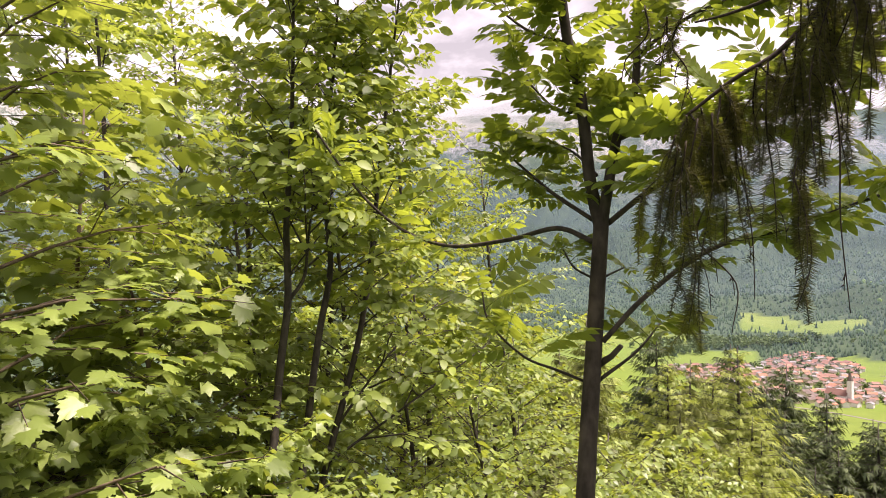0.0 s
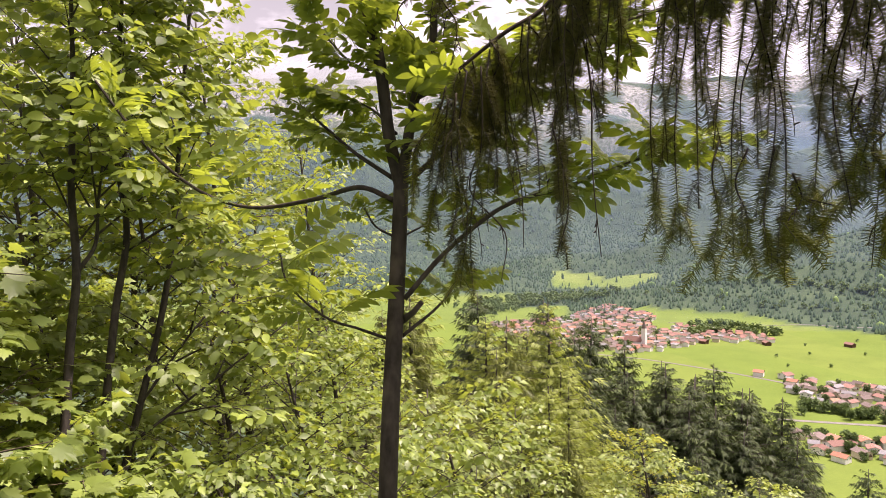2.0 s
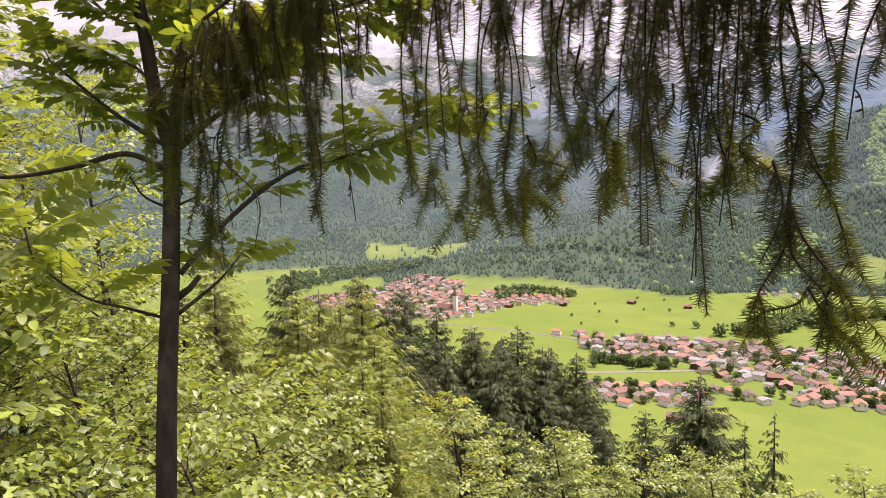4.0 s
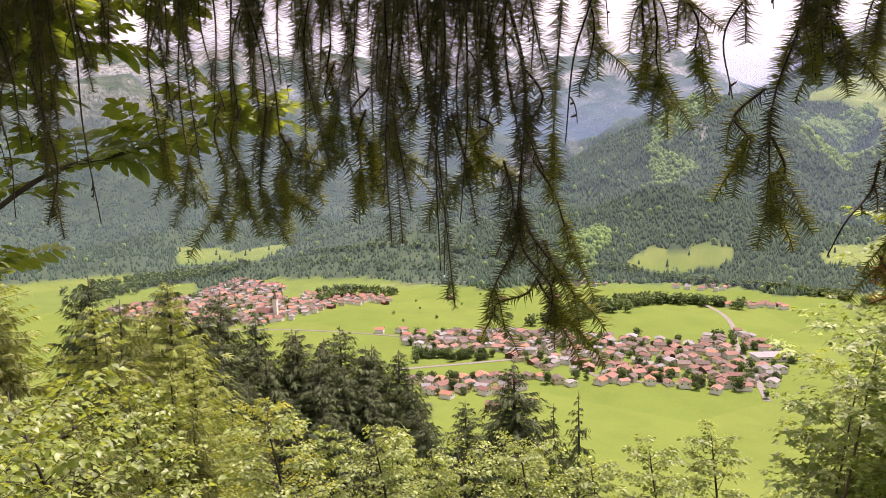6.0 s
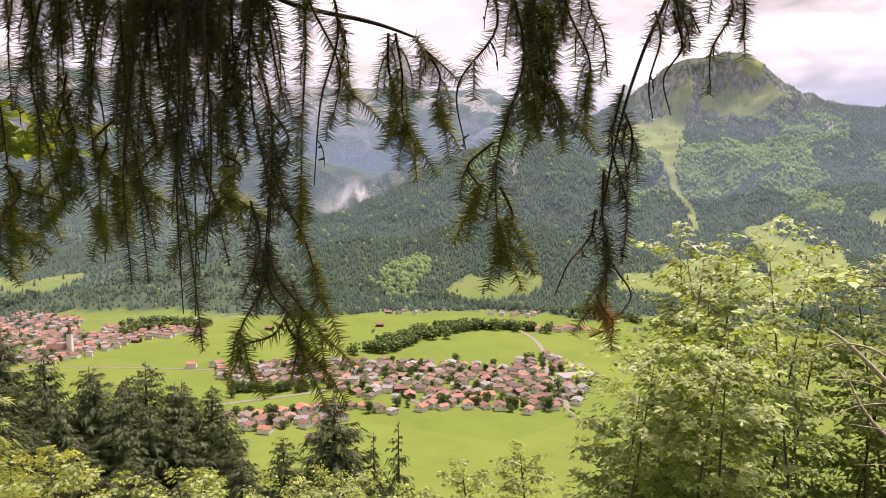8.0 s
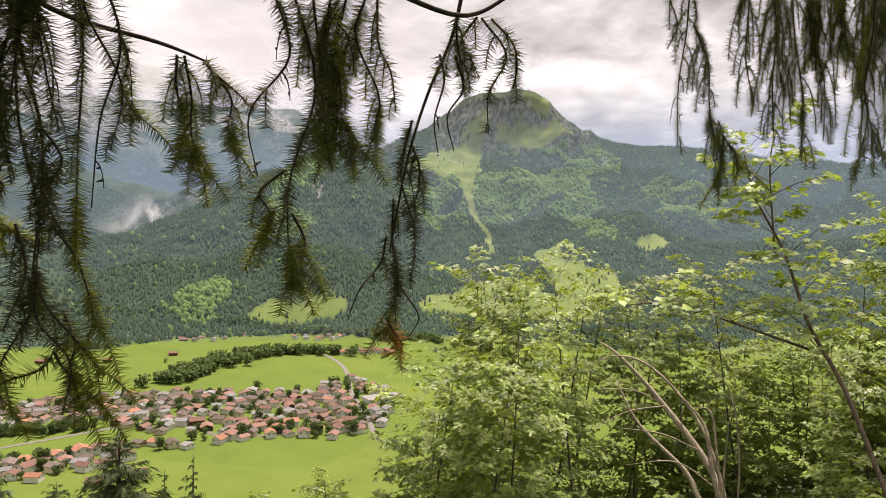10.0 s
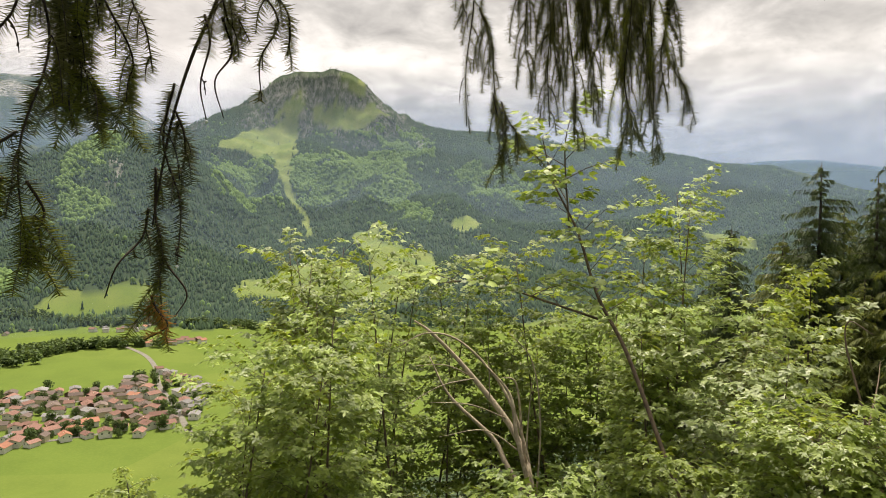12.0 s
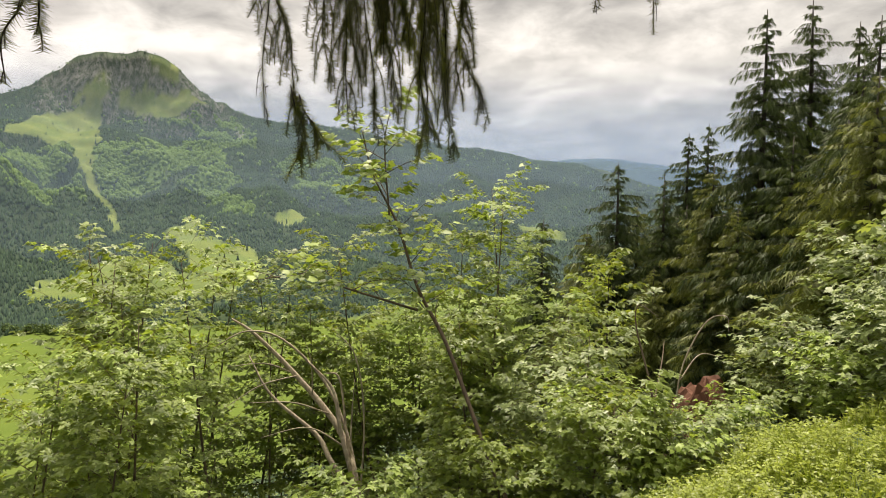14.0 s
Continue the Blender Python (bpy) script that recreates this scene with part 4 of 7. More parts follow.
def oval_leaf(wide=0.30, fold=0.18, droop=0.25):
    prof = [(0.0, 0.04), (0.2, 0.75), (0.45, 1.0), (0.72, 0.8), (0.9, 0.36)]
    v, f = [], []
    for u, w in prof:
        z = -droop * u * u
        v += [(-w * wide, u, z + fold * w * wide), (0, u, z), (w * wide, u, z + fold * w * wide)]
    v.append((0, 1.0, -droop))
    for k in range(len(prof) - 1):
        a = 3 * k
        f += [(a, a + 1, a + 4), (a, a + 4, a + 3), (a + 1, a + 2, a + 5), (a + 1, a + 5, a + 4)]
    a = 3 * (len(prof) - 1)
    f += [(a, a + 1, a + 3 * 1), (a + 1, a + 2, a + 3)]
    return np.array(v, np.float32), np.array(f)


def feather_leaf(pairs=6, seed=0, leaflet_wide=0.21):
    """A pinnate leaf one unit long: a stalk with paired leaflets."""
    local = np.random.default_rng(seed)
    b = Batch()
    sag = lambda u: np.array([0.03 * math.sin(3 * u), u, -0.20 * u * u])
    b.add(*tube([sag(u) for u in np.linspace(0, 0.9, 6)], [0.009, 0.004], 4))
    blade = oval_leaf(leaflet_wide, 0.12, 0.22)
    spots, along, up, size = [], [], [], []
    for k in range(pairs):
        u = 0.26 + 0.62 * k / (pairs - 1)
        for side in (-1, 1):
            spots.append(sag(u))
            along.append((side * 1.0, 0.50 + local.normal(0, 0.10), -0.22 + local.normal(0, 0.12)))
            up.append((0.2 * side + local.normal(0, 0.2), local.normal(0, 0.2), 1))
            size.append((0.30 if 0 < k < pairs - 1 else 0.26) * local.uniform(0.9, 1.1))
    spots.append(sag(0.9))
    along.append((0, 1, -0.4))
    up.append((0, 0.2, 1))
    size.append(0.29)
    b.scatter(blade, spots, frames_for(np.array(along), np.array(up, float), size))
    return np.concatenate(b.v), np.concatenate(b.f)


MAPLE, OVAL = maple_leaf(), oval_leaf()
SMALL = (np.array([(0, 0, 0), (0.30, 0.45, 0.06), (0, 0.55, -0.03), (-0.30, 0.45, 0.06), (0, 1.0, -0.2)], np.float32), np.array([(0, 1, 2), (0, 2, 3), (1, 4, 2), (2, 4, 3)]))
MAPLE_ROUGH = (np.array([(0, 0, 0), (0.30, 0.22, 0.02), (0.55, 0.42, -0.10), (0.24, 0.55, 0), (0, 1, -0.22), (-0.24, 0.55, 0), (-0.55, 0.42, -0.10), (-0.30, 0.22, 0.02), (0.40, 0.0, -0.05), (-0.40, 0.0, -0.05)], np.float32),
               np.array([(0, 3, 5), (3, 4, 5), (0, 2, 3), (0, 5, 6), (0, 8, 1), (0, 7, 9)]))
MAPLE_FAR = (np.array([(0, 0, 0), (0.10, 0.58, 0.02), (0.60, 0.38, -0.12), (-0.10, 0.58, 0.02), (-0.60, 0.38, -0.12), (0.32, 0.22, 0.01), (-0.32, 0.22, 0.01), (0, 1.0, -0.18)], np.float32),
             np.array([(0, 2, 1), (0, 3, 4), (6, 5, 7)]))
FEATHER_ROUGH = (np.array([(0, 0, 0), (0.22, 0.30, -0.02), (0.10, 0.42, 0), (0.26, 0.58, -0.05), (0.08, 0.66, 0), (0.18, 0.86, -0.12), (0, 1.0, -0.18), (-0.18, 0.86, -0.12), (-0.08, 0.66, 0), (-0.26, 0.58, -0.05), (-0.10, 0.42, 0), (-0.22, 0.30, -0.02),
                           (0.02, 0.2, 0), (-0.02, 0.2, 0)], np.float32),
                 np.array([(12, 1, 2), (2, 3, 4), (4, 5, 6), (6, 7, 8), (8, 9, 10), (10, 11, 13), (12, 2, 10), (12, 10, 13), (2, 4, 10), (4, 8, 10), (4, 6, 8)]))


def shrub(name, label, category, stem, radius, leaf, mat, bark, size, branches=16, reach=0.9, first=0.25, rise=0.35, twigs=6, per_twig=6, seed=0,
          singles=0, top=0.35, flat=0.75, group="", extra=(), rest_leaf=None, inner=0.25, lift_up=1.0):
    """A tree or shrub: a stem along points, branches that fork into twigs, leaves in loose layers.
    reach: branch length low in the crown; top: at its tip; flat: how level the leaves lie."""
    local = np.random.default_rng(1000 + seed)
    root = thing(name, label, category, tuple(stem[0]), group)
    origin = np.array(stem[0], float)
    line = bow(np.array(stem, float) - origin, 6)
    bk = Batch()
    bk.add(*tube(line, [radius, radius * 0.75, radius * 0.22], 8))
    part("trunk", bk.mesh("trunk", bark, True), root)
    for path, thick in extra:
        eb = Batch()
        eb.add(*tube(bow(np.array(path, float) - origin, 5), [thick, thick * 0.4], 6))
        part("limb", eb.mesh("limb", bark, True), root)
    lines = [(line, first, branches)] + [(bow(np.array(p, float) - origin, 5), 0.2, max(3, branches // 3)) for p, _ in extra]
    spots, along, ups = [], [], []
    tw = Batch()
    for run, start, count in lines:
        cum = np.concatenate([[0], np.cumsum(np.linalg.norm(np.diff(run, axis=0), axis=1))])
        for k in range(count):
            u = start + (1 - start) * ((k + local.uniform(0, 0.8)) / count) ** lift_up
            p0 = np.array([np.interp(u * cum[-1], cum, run[:, j]) for j in range(3)])
            a = k * 2.4 + local.uniform(-0.5, 0.5)
            length = (reach + (top - reach) * u) * local.uniform(0.7, 1.25)
            out = np.array([math.cos(a), math.sin(a), 0])
            lift = rise * local.uniform(0.3, 1.9) + 0.35 * u
            ts = np.linspace(0, 1, 6)
            b_line = p0 + length * (ts[:, None] * out + (lift * ts - 0.30 * ts * ts)[:, None] * np.array([0, 0, 1.0])) + local.normal(0, 0.03, (6, 3)) * length * ts[:, None]
            r0 = max(0.0025, radius * 0.32 * (1 - 0.6 * u))
            tw.add(*tube(b_line[::2] if len(spots) % 2 else b_line[[0, 2, 3, 5]], [r0, r0 * 0.3], 4, False))
            for j in range(twigs):
                v = inner + (1 - inner) * (j + local.uniform(0.2, 0.8)) / twigs
                q = np.array([np.interp(v, ts, b_line[:, i]) for i in range(3)])
                side = -1 if j % 2 else 1
                d = out * 0.75 + side * np.array([-out[1], out[0], 0]) * 0.8 + (0, 0, local.normal(0.12, 0.15))
                d /= np.linalg.norm(d)
                tl = length * 0.42 * (1.15 - 0.6 * v) * local.uniform(0.7, 1.3)
                end = q + d * tl + (0, 0, -0.10 * tl)
                tw.add(*tube([q, end], [r0 * 0.4, r0 * 0.15], 3, False))
                for i in range(per_twig):
                    w = (i + 0.6) / per_twig
                    s = 1 if i % 2 else -1
                    ld = d * 0.55 + s * np.cross(d, (0, 0, 1.0)) * 0.85 + (0, 0, -0.25 + local.normal(0, 0.22))
                    if i == per_twig - 1:
                        ld = d + (0, 0, -0.3)
                    spots.append(q + (end - q) * w + local.normal(0, 0.012, 3) + ld * 0.25 * size)
                    along.append(ld)
                    ups.append(np.array([0, 0, flat]) + local.normal(0, 0.45, 3) * (1.2 - flat) + out * 0.25)
    tagged(part("branchwork", tw.mesh("branchwork", bark), root), kind="stuff")
    spots, along, ups = np.array(spots), np.array(along), np.array(ups)
    m = frames_for(along, ups, size * local.uniform(0.65, 1.25, len(spots)))
    pick = local.permutation(len(spots))
    alone, rest = pick[:singles], pick[singles:]
    if singles:
        me = fast_mesh("leaf", leaf[0], leaf[1], mat)
        for k in alone:
            ob = part("leaf", me, root)
            ob.matrix_basis = Matrix.Translation(spots[k]) @ Matrix(m[k].tolist()).to_4x4()
    b = Batch()
    b.scatter(rest_leaf or leaf, spots[rest], m[rest])
    tagged(part("foliage", b.mesh("foliage", mat), root), kind="stuff")
    return root


def spruce_meshes(seed, whorls, per_whorl, sprays, slim, mat, ragged=0.2, gap=0.0, droop=0.5, bare=0.04, fat=1.0, fingers_kept=5, brush=1.0):
    """Trunk, branches and hanging foliage of a conifer one metre tall."""
    local = np.random.default_rng(seed)
    bark, green = Batch(), Batch()
    bark.add(*tube([(0, 0, -0.05), (0.004, 0, 0.4), (0, 0.003, 0.8), (0, 0, 1.0)], [0.014, 0.010, 0.005, 0.001], 6))
    # a hanging spray: a middle finger and four at its sides
    fingers = [(0.0, 0.0, 0.0, 1.0, 0.08), (0.0, 0.08, 0.40, 0.45, 0.06), (0.0, 0.08, -0.40, 0.45, 0.06), (0.0, 0.30, 0.34, 0.70, 0.055), (0.0, 0.30, -0.34, 0.70, 0.055),
               (0.0, 0.52, 0.22, 0.92, 0.05), (0.0, 0.52, -0.22, 0.92, 0.05)]
    bv, bf = [], []
    for x0, y0, x1, y1, w in fingers[:fingers_kept]:
        w *= fat
        k = len(bv)
        bv += [(x0 - w, y0, 0.0), (x0 + w, y0 + 0.02, 0.03), (x1, y1, -0.12 * abs(x1) - 0.10 * y1)]
        bf.append((k, k + 1, k + 2))
    blade = (np.array(bv, np.float32), np.array(bf))
    spots, along, ups, size = [], [], [], []
    for w in range(whorls):
        h0 = bare + (0.985 - bare) * (w / whorls) ** 0.82
        n = per_whorl if h0 < 0.8 else max(4, per_whorl - 2)
        for k in range(n):
            if local.random() < gap:
                continue
            h = min(0.985, max(bare, h0 + local.normal(0, 0.018)))
            a = 2 * math.pi * k / n + w * 0.9 + local.normal(0, 0.2)
            length = slim * ((1 - h) ** 0.75 + 0.04) * local.uniform(1 - ragged * 1.6, 1 + ragged)
            if h < 0.18:
                length *= 0.8
            out = np.array([math.cos(a), math.sin(a), 0])
            rise = 0.45 * h - 0.18
            ts = np.linspace(0, 1, 4)
            line = np.array([0, 0, h]) + length * (ts[:, None] * out + (rise * ts - droop * 0.5 * ts * ts + 0.22 * ts ** 3)[:, None] * np.array([0, 0, 1.0]))
            bark.add(*tube(line[[0, 3]], [0.0024 * (1.2 - h), 0.0005], 3, False))
            m = max(3, int(sprays * (0.25 + (1 - h))))
            for j in range(m):
                v = 0.12 + 0.88 * (j + local.random()) / m
                q = np.array([np.interp(v, ts, line[:, i]) for i in range(3)])
                s = 1 if j % 2 else -1
                spots.append(q)
                along.append(out * 0.55 + s * np.array([-out[1], out[0], 0]) * local.uniform(0.3, 1.0) * (1.1 - v) + (0, 0, -droop * local.uniform(0.3, 1.7)))
                ups.append((local.normal(0, 0.4), local.normal(0, 0.4), 1))
                size.append(length * local.uniform(0.15, 0.32) * brush + 0.012)
    m = frames_for(np.array(along), np.array(ups), np.array(size))
    green.scatter(blade, spots, m)
    return bark.mesh("trunk", BARK_DARK), green.mesh("foliage", mat)


class ConiferKind:
    """One shape of conifer, of which many stand about."""

    def __init__(self, name, label, group, meshes):
        self.name, self.label, self.group, self.meshes = name, label, group, meshes

    def put(self, x, y, top, tall, turn=0.0, wide=1.0, lean=0.0):
        root = thing(self.name, self.label, "tree", group=self.group)
        part("trunk", self.meshes[0], root)
        tagged(part("foliage", self.meshes[1], root), kind="stuff")
        z = top - tall
        root.matrix_basis = pose(x, y, z, lean, 0, turn) @ Matrix.Diagonal((tall * wide, tall * wide, tall, 1))
        return root


def stand(kind, x, y, top, wide=1.0, seed=0):
    """A conifer rooted in the slope with its tip at the given height."""
    tall = max(2.5, top - ground_z(x, y) + 0.2)
    return kind.put(x, y, top, tall, seed * 77.0, wide * (1.0 if tall < 22 else 22 / tall))


# ---------------------------------------------------------------- drooping spruce branches overhead


def needle():
    v = [(-0.5, 0, 0), (0.5, 0, 0), (0, 0, 0.8), (0.02, 1.0, 0.35)]
    return np.array(v, np.float32), np.array([(0, 1, 3), (1, 2, 3), (2, 0, 3)])


NEEDLE_SHAPE = needle()
twig_seed = 0


def needled(line, batch, local, length=0.0150, gap=0.0012, start=0.0, thick=0.0013):
    """Needles on both sides of a shoot."""
    d = np.concatenate([[0], np.cumsum(np.linalg.norm(np.diff(line, axis=0), axis=1))])
    s = np.arange(start * d[-1], d[-1], gap)
    if len(s) < 2:
        return
    p = np.stack([np.interp(s, d, line[:, k]) for k in range(3)], 1)
    t = np.gradient(p, axis=0)
    t /= np.linalg.norm(t, axis=1)[:, None] + 1e-9
    a = local.uniform(0, 2 * np.pi, len(s)) * 0.0 + np.arange(len(s)) * np.pi + local.normal(0, 0.55, len(s))
    u = np.cross(t, (0.8 + local.normal(0, 0.35), 0.6 + local.normal(0, 0.35), 0.15))
    u /= np.linalg.norm(u, axis=1)[:, None] + 1e-9
    w = np.cross(t, u)
    out = np.cos(a)[:, None] * u + np.sin(a)[:, None] * w
    along = out * 0.92 + t * 0.36 + local.normal(0, 0.10, (len(s), 3))
    m = frames_for(along, t, np.ones(len(s)))
    size = length * local.uniform(0.75, 1.15, len(s)) * np.clip(0.5 + 4 * (1 - s / d[-1]), 0.5, 1)
    m[:, :, 1] *= size[:, None]
    m[:, :, 0] *= thick
    m[:, :, 2] *= thick
    batch.scatter(NEEDLE_SHAPE, p, m)


def hanging(parent, top, tip, shoots=8, spread=0.05, bare=0.0, mat=None, thick=0.0015, fresh=0.0, length=0.0150, sway=0.012, drop=False, straggle=0.0, crowd=1.0):
    """A pendulous twig from top to tip. shoots: side shoots; bare: share of them without needles; fresh: share with pale tips;
    straggle: share of the lower twig that has lost its needles."""
    global twig_seed
    twig_seed += 1
    local = np.random.default_rng(300 + twig_seed)
    a, b = np.array(top, float), np.array(tip, float)
    span = np.linalg.norm(b - a)
    mid = [(a + (b - a) * u + local.normal(0, sway, 3) * (1, 1, 0.3) * math.sin(math.pi * u)) for u in (0, 0.33, 0.66, 1)]
    line = bow(mid, 6)
    wood, green, pale = Batch(), Batch(), Batch()
    wood.add(*tube(line, [thick, thick * 0.75, thick * 0.4], 5))
    cut = len(line) if not straggle else max(4, int(len(line) * (1 - straggle)))
    if fresh and not straggle:
        old = max(3, int(len(line) * (0.2 if fresh > 0.6 else 0.8)))
        needled(line[:old], green, local, length, 0.00095 / crowd, 0.0)
        needled(line[old - 1:], pale, local, length, 0.0009 / crowd, 0.0)
    else:
        needled(line[:cut], green, local, length, 0.00095 / crowd, 0.0)
    for k in range(shoots):
        u = 0.04 + 0.92 * ((k + local.uniform(0, 0.9)) / shoots) ** 1.35
        q = np.array([np.interp(u, np.linspace(0, 1, len(line)), line[:, i]) for i in range(3)])
        ang = local.uniform(0, 2 * math.pi)
        ln = min(spread * local.uniform(0.6, 1.7) * (1.25 - 0.85 * u) * 1.5, span * 0.5, 0.022 + 1.05 * (1 - u) * span)
        out = np.array([math.cos(ang), math.sin(ang), 0])
        ts = np.linspace(0, 1, 6)
        side = q + ln * ((0.50 * ts - 0.22 * ts * ts)[:, None] * out - (0.30 * ts + 0.60 * ts * ts)[:, None] * np.array([0, 0, 1.0]))
        wood.add(*tube(side, [thick * 0.6, thick * 0.3], 4))
        if local.random() >= bare:
            cutoff = 0.45 if local.random() < fresh * 1.3 else 1.0
            n = max(2, int(6 * cutoff))
            needled(side[:n], green, local, length, 0.00095 / crowd)
            if cutoff < 1:
                needled(side[n - 1:], pale, local, length, 0.0009 / crowd)
        else:
            for j in (2, 4):
                wood.add(*tube([side[j], side[j] + local.normal(0, 0.003, 3)], [thick * 0.9, thick * 0.5], 4))
    if fresh >= 0.2 and not straggle:
        # the tip fans out into short young shoots
        q, way = line[-2], line[-1] - line[-3]
        way /= np.linalg.norm(way)
        turn = local.uniform(0, math.pi)
        across = np.array([math.cos(turn), math.sin(turn), 0])
        for k in range(4):
            ln = local.uniform(0.03, 0.06)
            lean = (-0.75, 0.7, -0.35, 0.4)[k] + local.normal(0, 0.1)
            start = q - way * 0.03 * (k // 2)
            ts = np.linspace(0, 1, 5)
            side = start + ln * ((lean * ts - 0.3 * lean * ts * ts)[:, None] * across + (0.75 * ts)[:, None] * way - (0.15 * ts * ts)[:, None] * np.array([0, 0, 1.0]))
            wood.add(*tube(side, [thick * 0.5, thick * 0.3], 4))
            needled(side, pale, local, length, 0.0009 / crowd)
    if drop:
        ball = bmesh.new()
        bmesh.ops.create_icosphere(ball, subdivisions=1, radius=0.0022, matrix=Matrix.Translation(b - (0, 0, 0.002)))
        me = bpy.data.meshes.new("water_drop")
        ball.to_mesh(me)
        ball.free()
        me.materials.append(WATER_DROP)
    ob = part("twig", wood.mesh("twig", TWIG), parent)
    if drop:
        part("water_drop", me, ob)
    if green.n:
        part("needles", green.mesh("needles", mat or NEEDLE), ob)
    if pale.n:
        part("fresh_needles", pale.mesh("fresh_needles", NEEDLE_TIP if mat is None else mat), ob)
    return ob


def limb(parent, points, thick, taper=0.4, mat=TWIG):
    b = Batch()
    b.add(*tube(bow(points, 8), [thick, thick * taper], 7))
    return part("limb", b.mesh("limb", mat, True), parent)

# ---------------------------------------------------------------- near plants


def rowan():
    """The young rowan: forked trunk, limbs, and each pinnate leaf on its own."""
    local = np.random.default_rng(12)
    root = thing("rowan_tree", "young rowan tree with a dark slender forked trunk", "tree", (0.30, 1.70, ground_z(0.30, 1.70) - 0.05))
    origin = np.array(root.location)
    base_z = root.location.z

    def wood(name, pts, radii, sides=8):
        b = Batch()
        b.add(*tube(bow(np.array(pts, float) - origin, 7), radii, sides))
        return part(name, b.mesh(name, BARK_ROWAN, True), root)
    wood("trunk", [(0.30, 1.70, base_z - 0.1), (0.36, 1.78, 0.90), (0.41, 1.89, 1.36), (0.43, 1.90, 1.66), (0.43, 1.90, 1.69)], [0.028, 0.024, 0.0215, 0.0205], 12)
    runs = [
        ([(0.43, 1.90, 1.65), (0.40, 1.90, 1.79), (0.37, 1.87, 2.00), (0.33, 1.84, 2.14), (0.30, 1.80, 2.30), (0.26, 1.72, 2.55)], (0.019, 0.012), 26, 0.30, 0.165),
        ([(0.43, 1.90, 1.65), (0.45, 1.88, 1.80), (0.48, 1.92, 1.91), (0.53, 1.93, 2.04), (0.54, 1.94, 2.20), (0.55, 1.92, 2.42)], (0.017, 0.009), 30, 0.35, 0.165),
        ([(0.41, 1.91, 1.62), (0.33, 2.02, 1.66), (0.21, 2.19, 1.63), (0.03, 2.40, 1.61), (-0.13, 2.50, 1.66), (-0.27, 2.53, 1.77), (-0.38, 2.55, 1.91), (-0.47, 2.57, 2.04)], (0.011, 0.006), 20, 0.40, 0.24),
        ([(0.41, 1.91, 1.68), (0.32, 1.97, 1.75), (0.26, 2.02, 1.81), (0.17, 2.07, 1.90)], (0.009, 0.004), 12, 0.2, 0.19),
        ([(0.45, 1.90, 1.67), (0.52, 1.82, 1.74), (0.59, 1.74, 1.80), (0.72, 1.72, 1.96), (0.87, 1.69, 2.03), (1.04, 1.64, 2.09), (1.21, 1.63, 2.15)], (0.011, 0.005), 44, 0.2, 0.21),
        ([(0.54, 1.94, 2.14), (0.68, 1.92, 2.24), (0.86, 1.88, 2.30), (1.06, 1.84, 2.33), (1.24, 1.78, 2.36)], (0.009, 0.004), 34, 0.15, 0.21),
        ([(0.48, 1.92, 1.90), (0.52, 1.85, 1.91), (0.60, 1.78, 1.90), (0.72, 1.80, 1.92), (0.86, 1.84, 1.90)], (0.009, 0.004), 22, 0.2, 0.20),
        ([(0.43, 1.88, 1.35), (0.55, 1.87, 1.48), (0.70, 1.82, 1.60), (0.87, 1.80, 1.65), (1.01, 1.78, 1.70), (1.12, 1.77, 1.74), (1.26, 1.73, 1.77)], (0.011, 0.004), 30, 0.25, 0.20),
        ([(0.42, 1.87, 1.25), (0.53, 1.91, 1.32), (0.62, 1.99, 1.39)], (0.008, 0.003), 6, 0.5, 0.17),
        ([(0.39, 1.88, 1.24), (0.30, 1.85, 1.28), (0.21, 1.82, 1.32), (0.12, 1.79, 1.41), (0.10, 1.79, 1.49)], (0.006, 0.003), 9, 0.45, 0.20),
        ([(0.41, 1.91, 1.52), (0.36, 1.92, 1.55), (0.33, 1.92, 1.60)], (0.005, 0.003), 5, 0.6, 0.14),
        ([(0.43, 1.90, 1.52), (0.49, 1.89, 1.55)], (0.005, 0.003), 1, 0.8, 0.12),
        ([(0.34, 1.84, 2.14), (0.24, 1.90, 2.19), (0.15, 1.93, 2.27), (0.10, 1.96, 2.35)], (0.007, 0.003), 12, 0.25, 0.19),
        ([(0.37, 1.88, 1.97), (0.31, 1.94, 1.99), (0.19, 1.97, 2.13)], (0.007, 0.003), 12, 0.2, 0.19),
        ([(0.42, 1.90, 1.80), (0.36, 1.98, 1.88), (0.24, 2.10, 1.95)], (0.006, 0.003), 12, 0.3, 0.19),
    ]
    shapes = [fast_mesh("leaf", *feather_leaf(n, s), LEAF_ROWAN) for n, s in ((6, 1), (7, 2), (5, 3), (6, 4))]
    for pts, radii, leaves, first, size in runs:
        slim = 1.0 if radii[0] > 0.015 else 0.72
        wood("limb", pts, [slim * radii[0], slim * radii[1]], 8)
        line = bow(np.array(pts, float) - origin, 7)
        leaves = round(leaves * 1.8)
        for k in range(leaves):
            u = first + (1 - first) * (k + local.random()) / leaves
            q = np.array([np.interp(u, np.linspace(0, 1, len(line)), line[:, i]) for i in range(3)])
            i = min(int(u * (len(line) - 1)), len(line) - 2)
            t = line[i + 1] - line[i]
            t /= np.linalg.norm(t)
            a = local.uniform(0, 2 * math.pi)
            d = t * 0.35 + np.array([math.cos(a), math.sin(a), 0.25 + local.normal(0, 0.25)]) * 0.8
            m = frames_for(d[None], np.array([[0, 0, 1.0]]) + local.normal(0, 0.5, (1, 3)), [size * local.uniform(0.62, 1.0)])[0]
            leaf = part("leaf", shapes[k % 4], root)
            leaf.matrix_basis = Matrix.Translation(q) @ Matrix(m.tolist()).to_4x4()
    b = Batch()
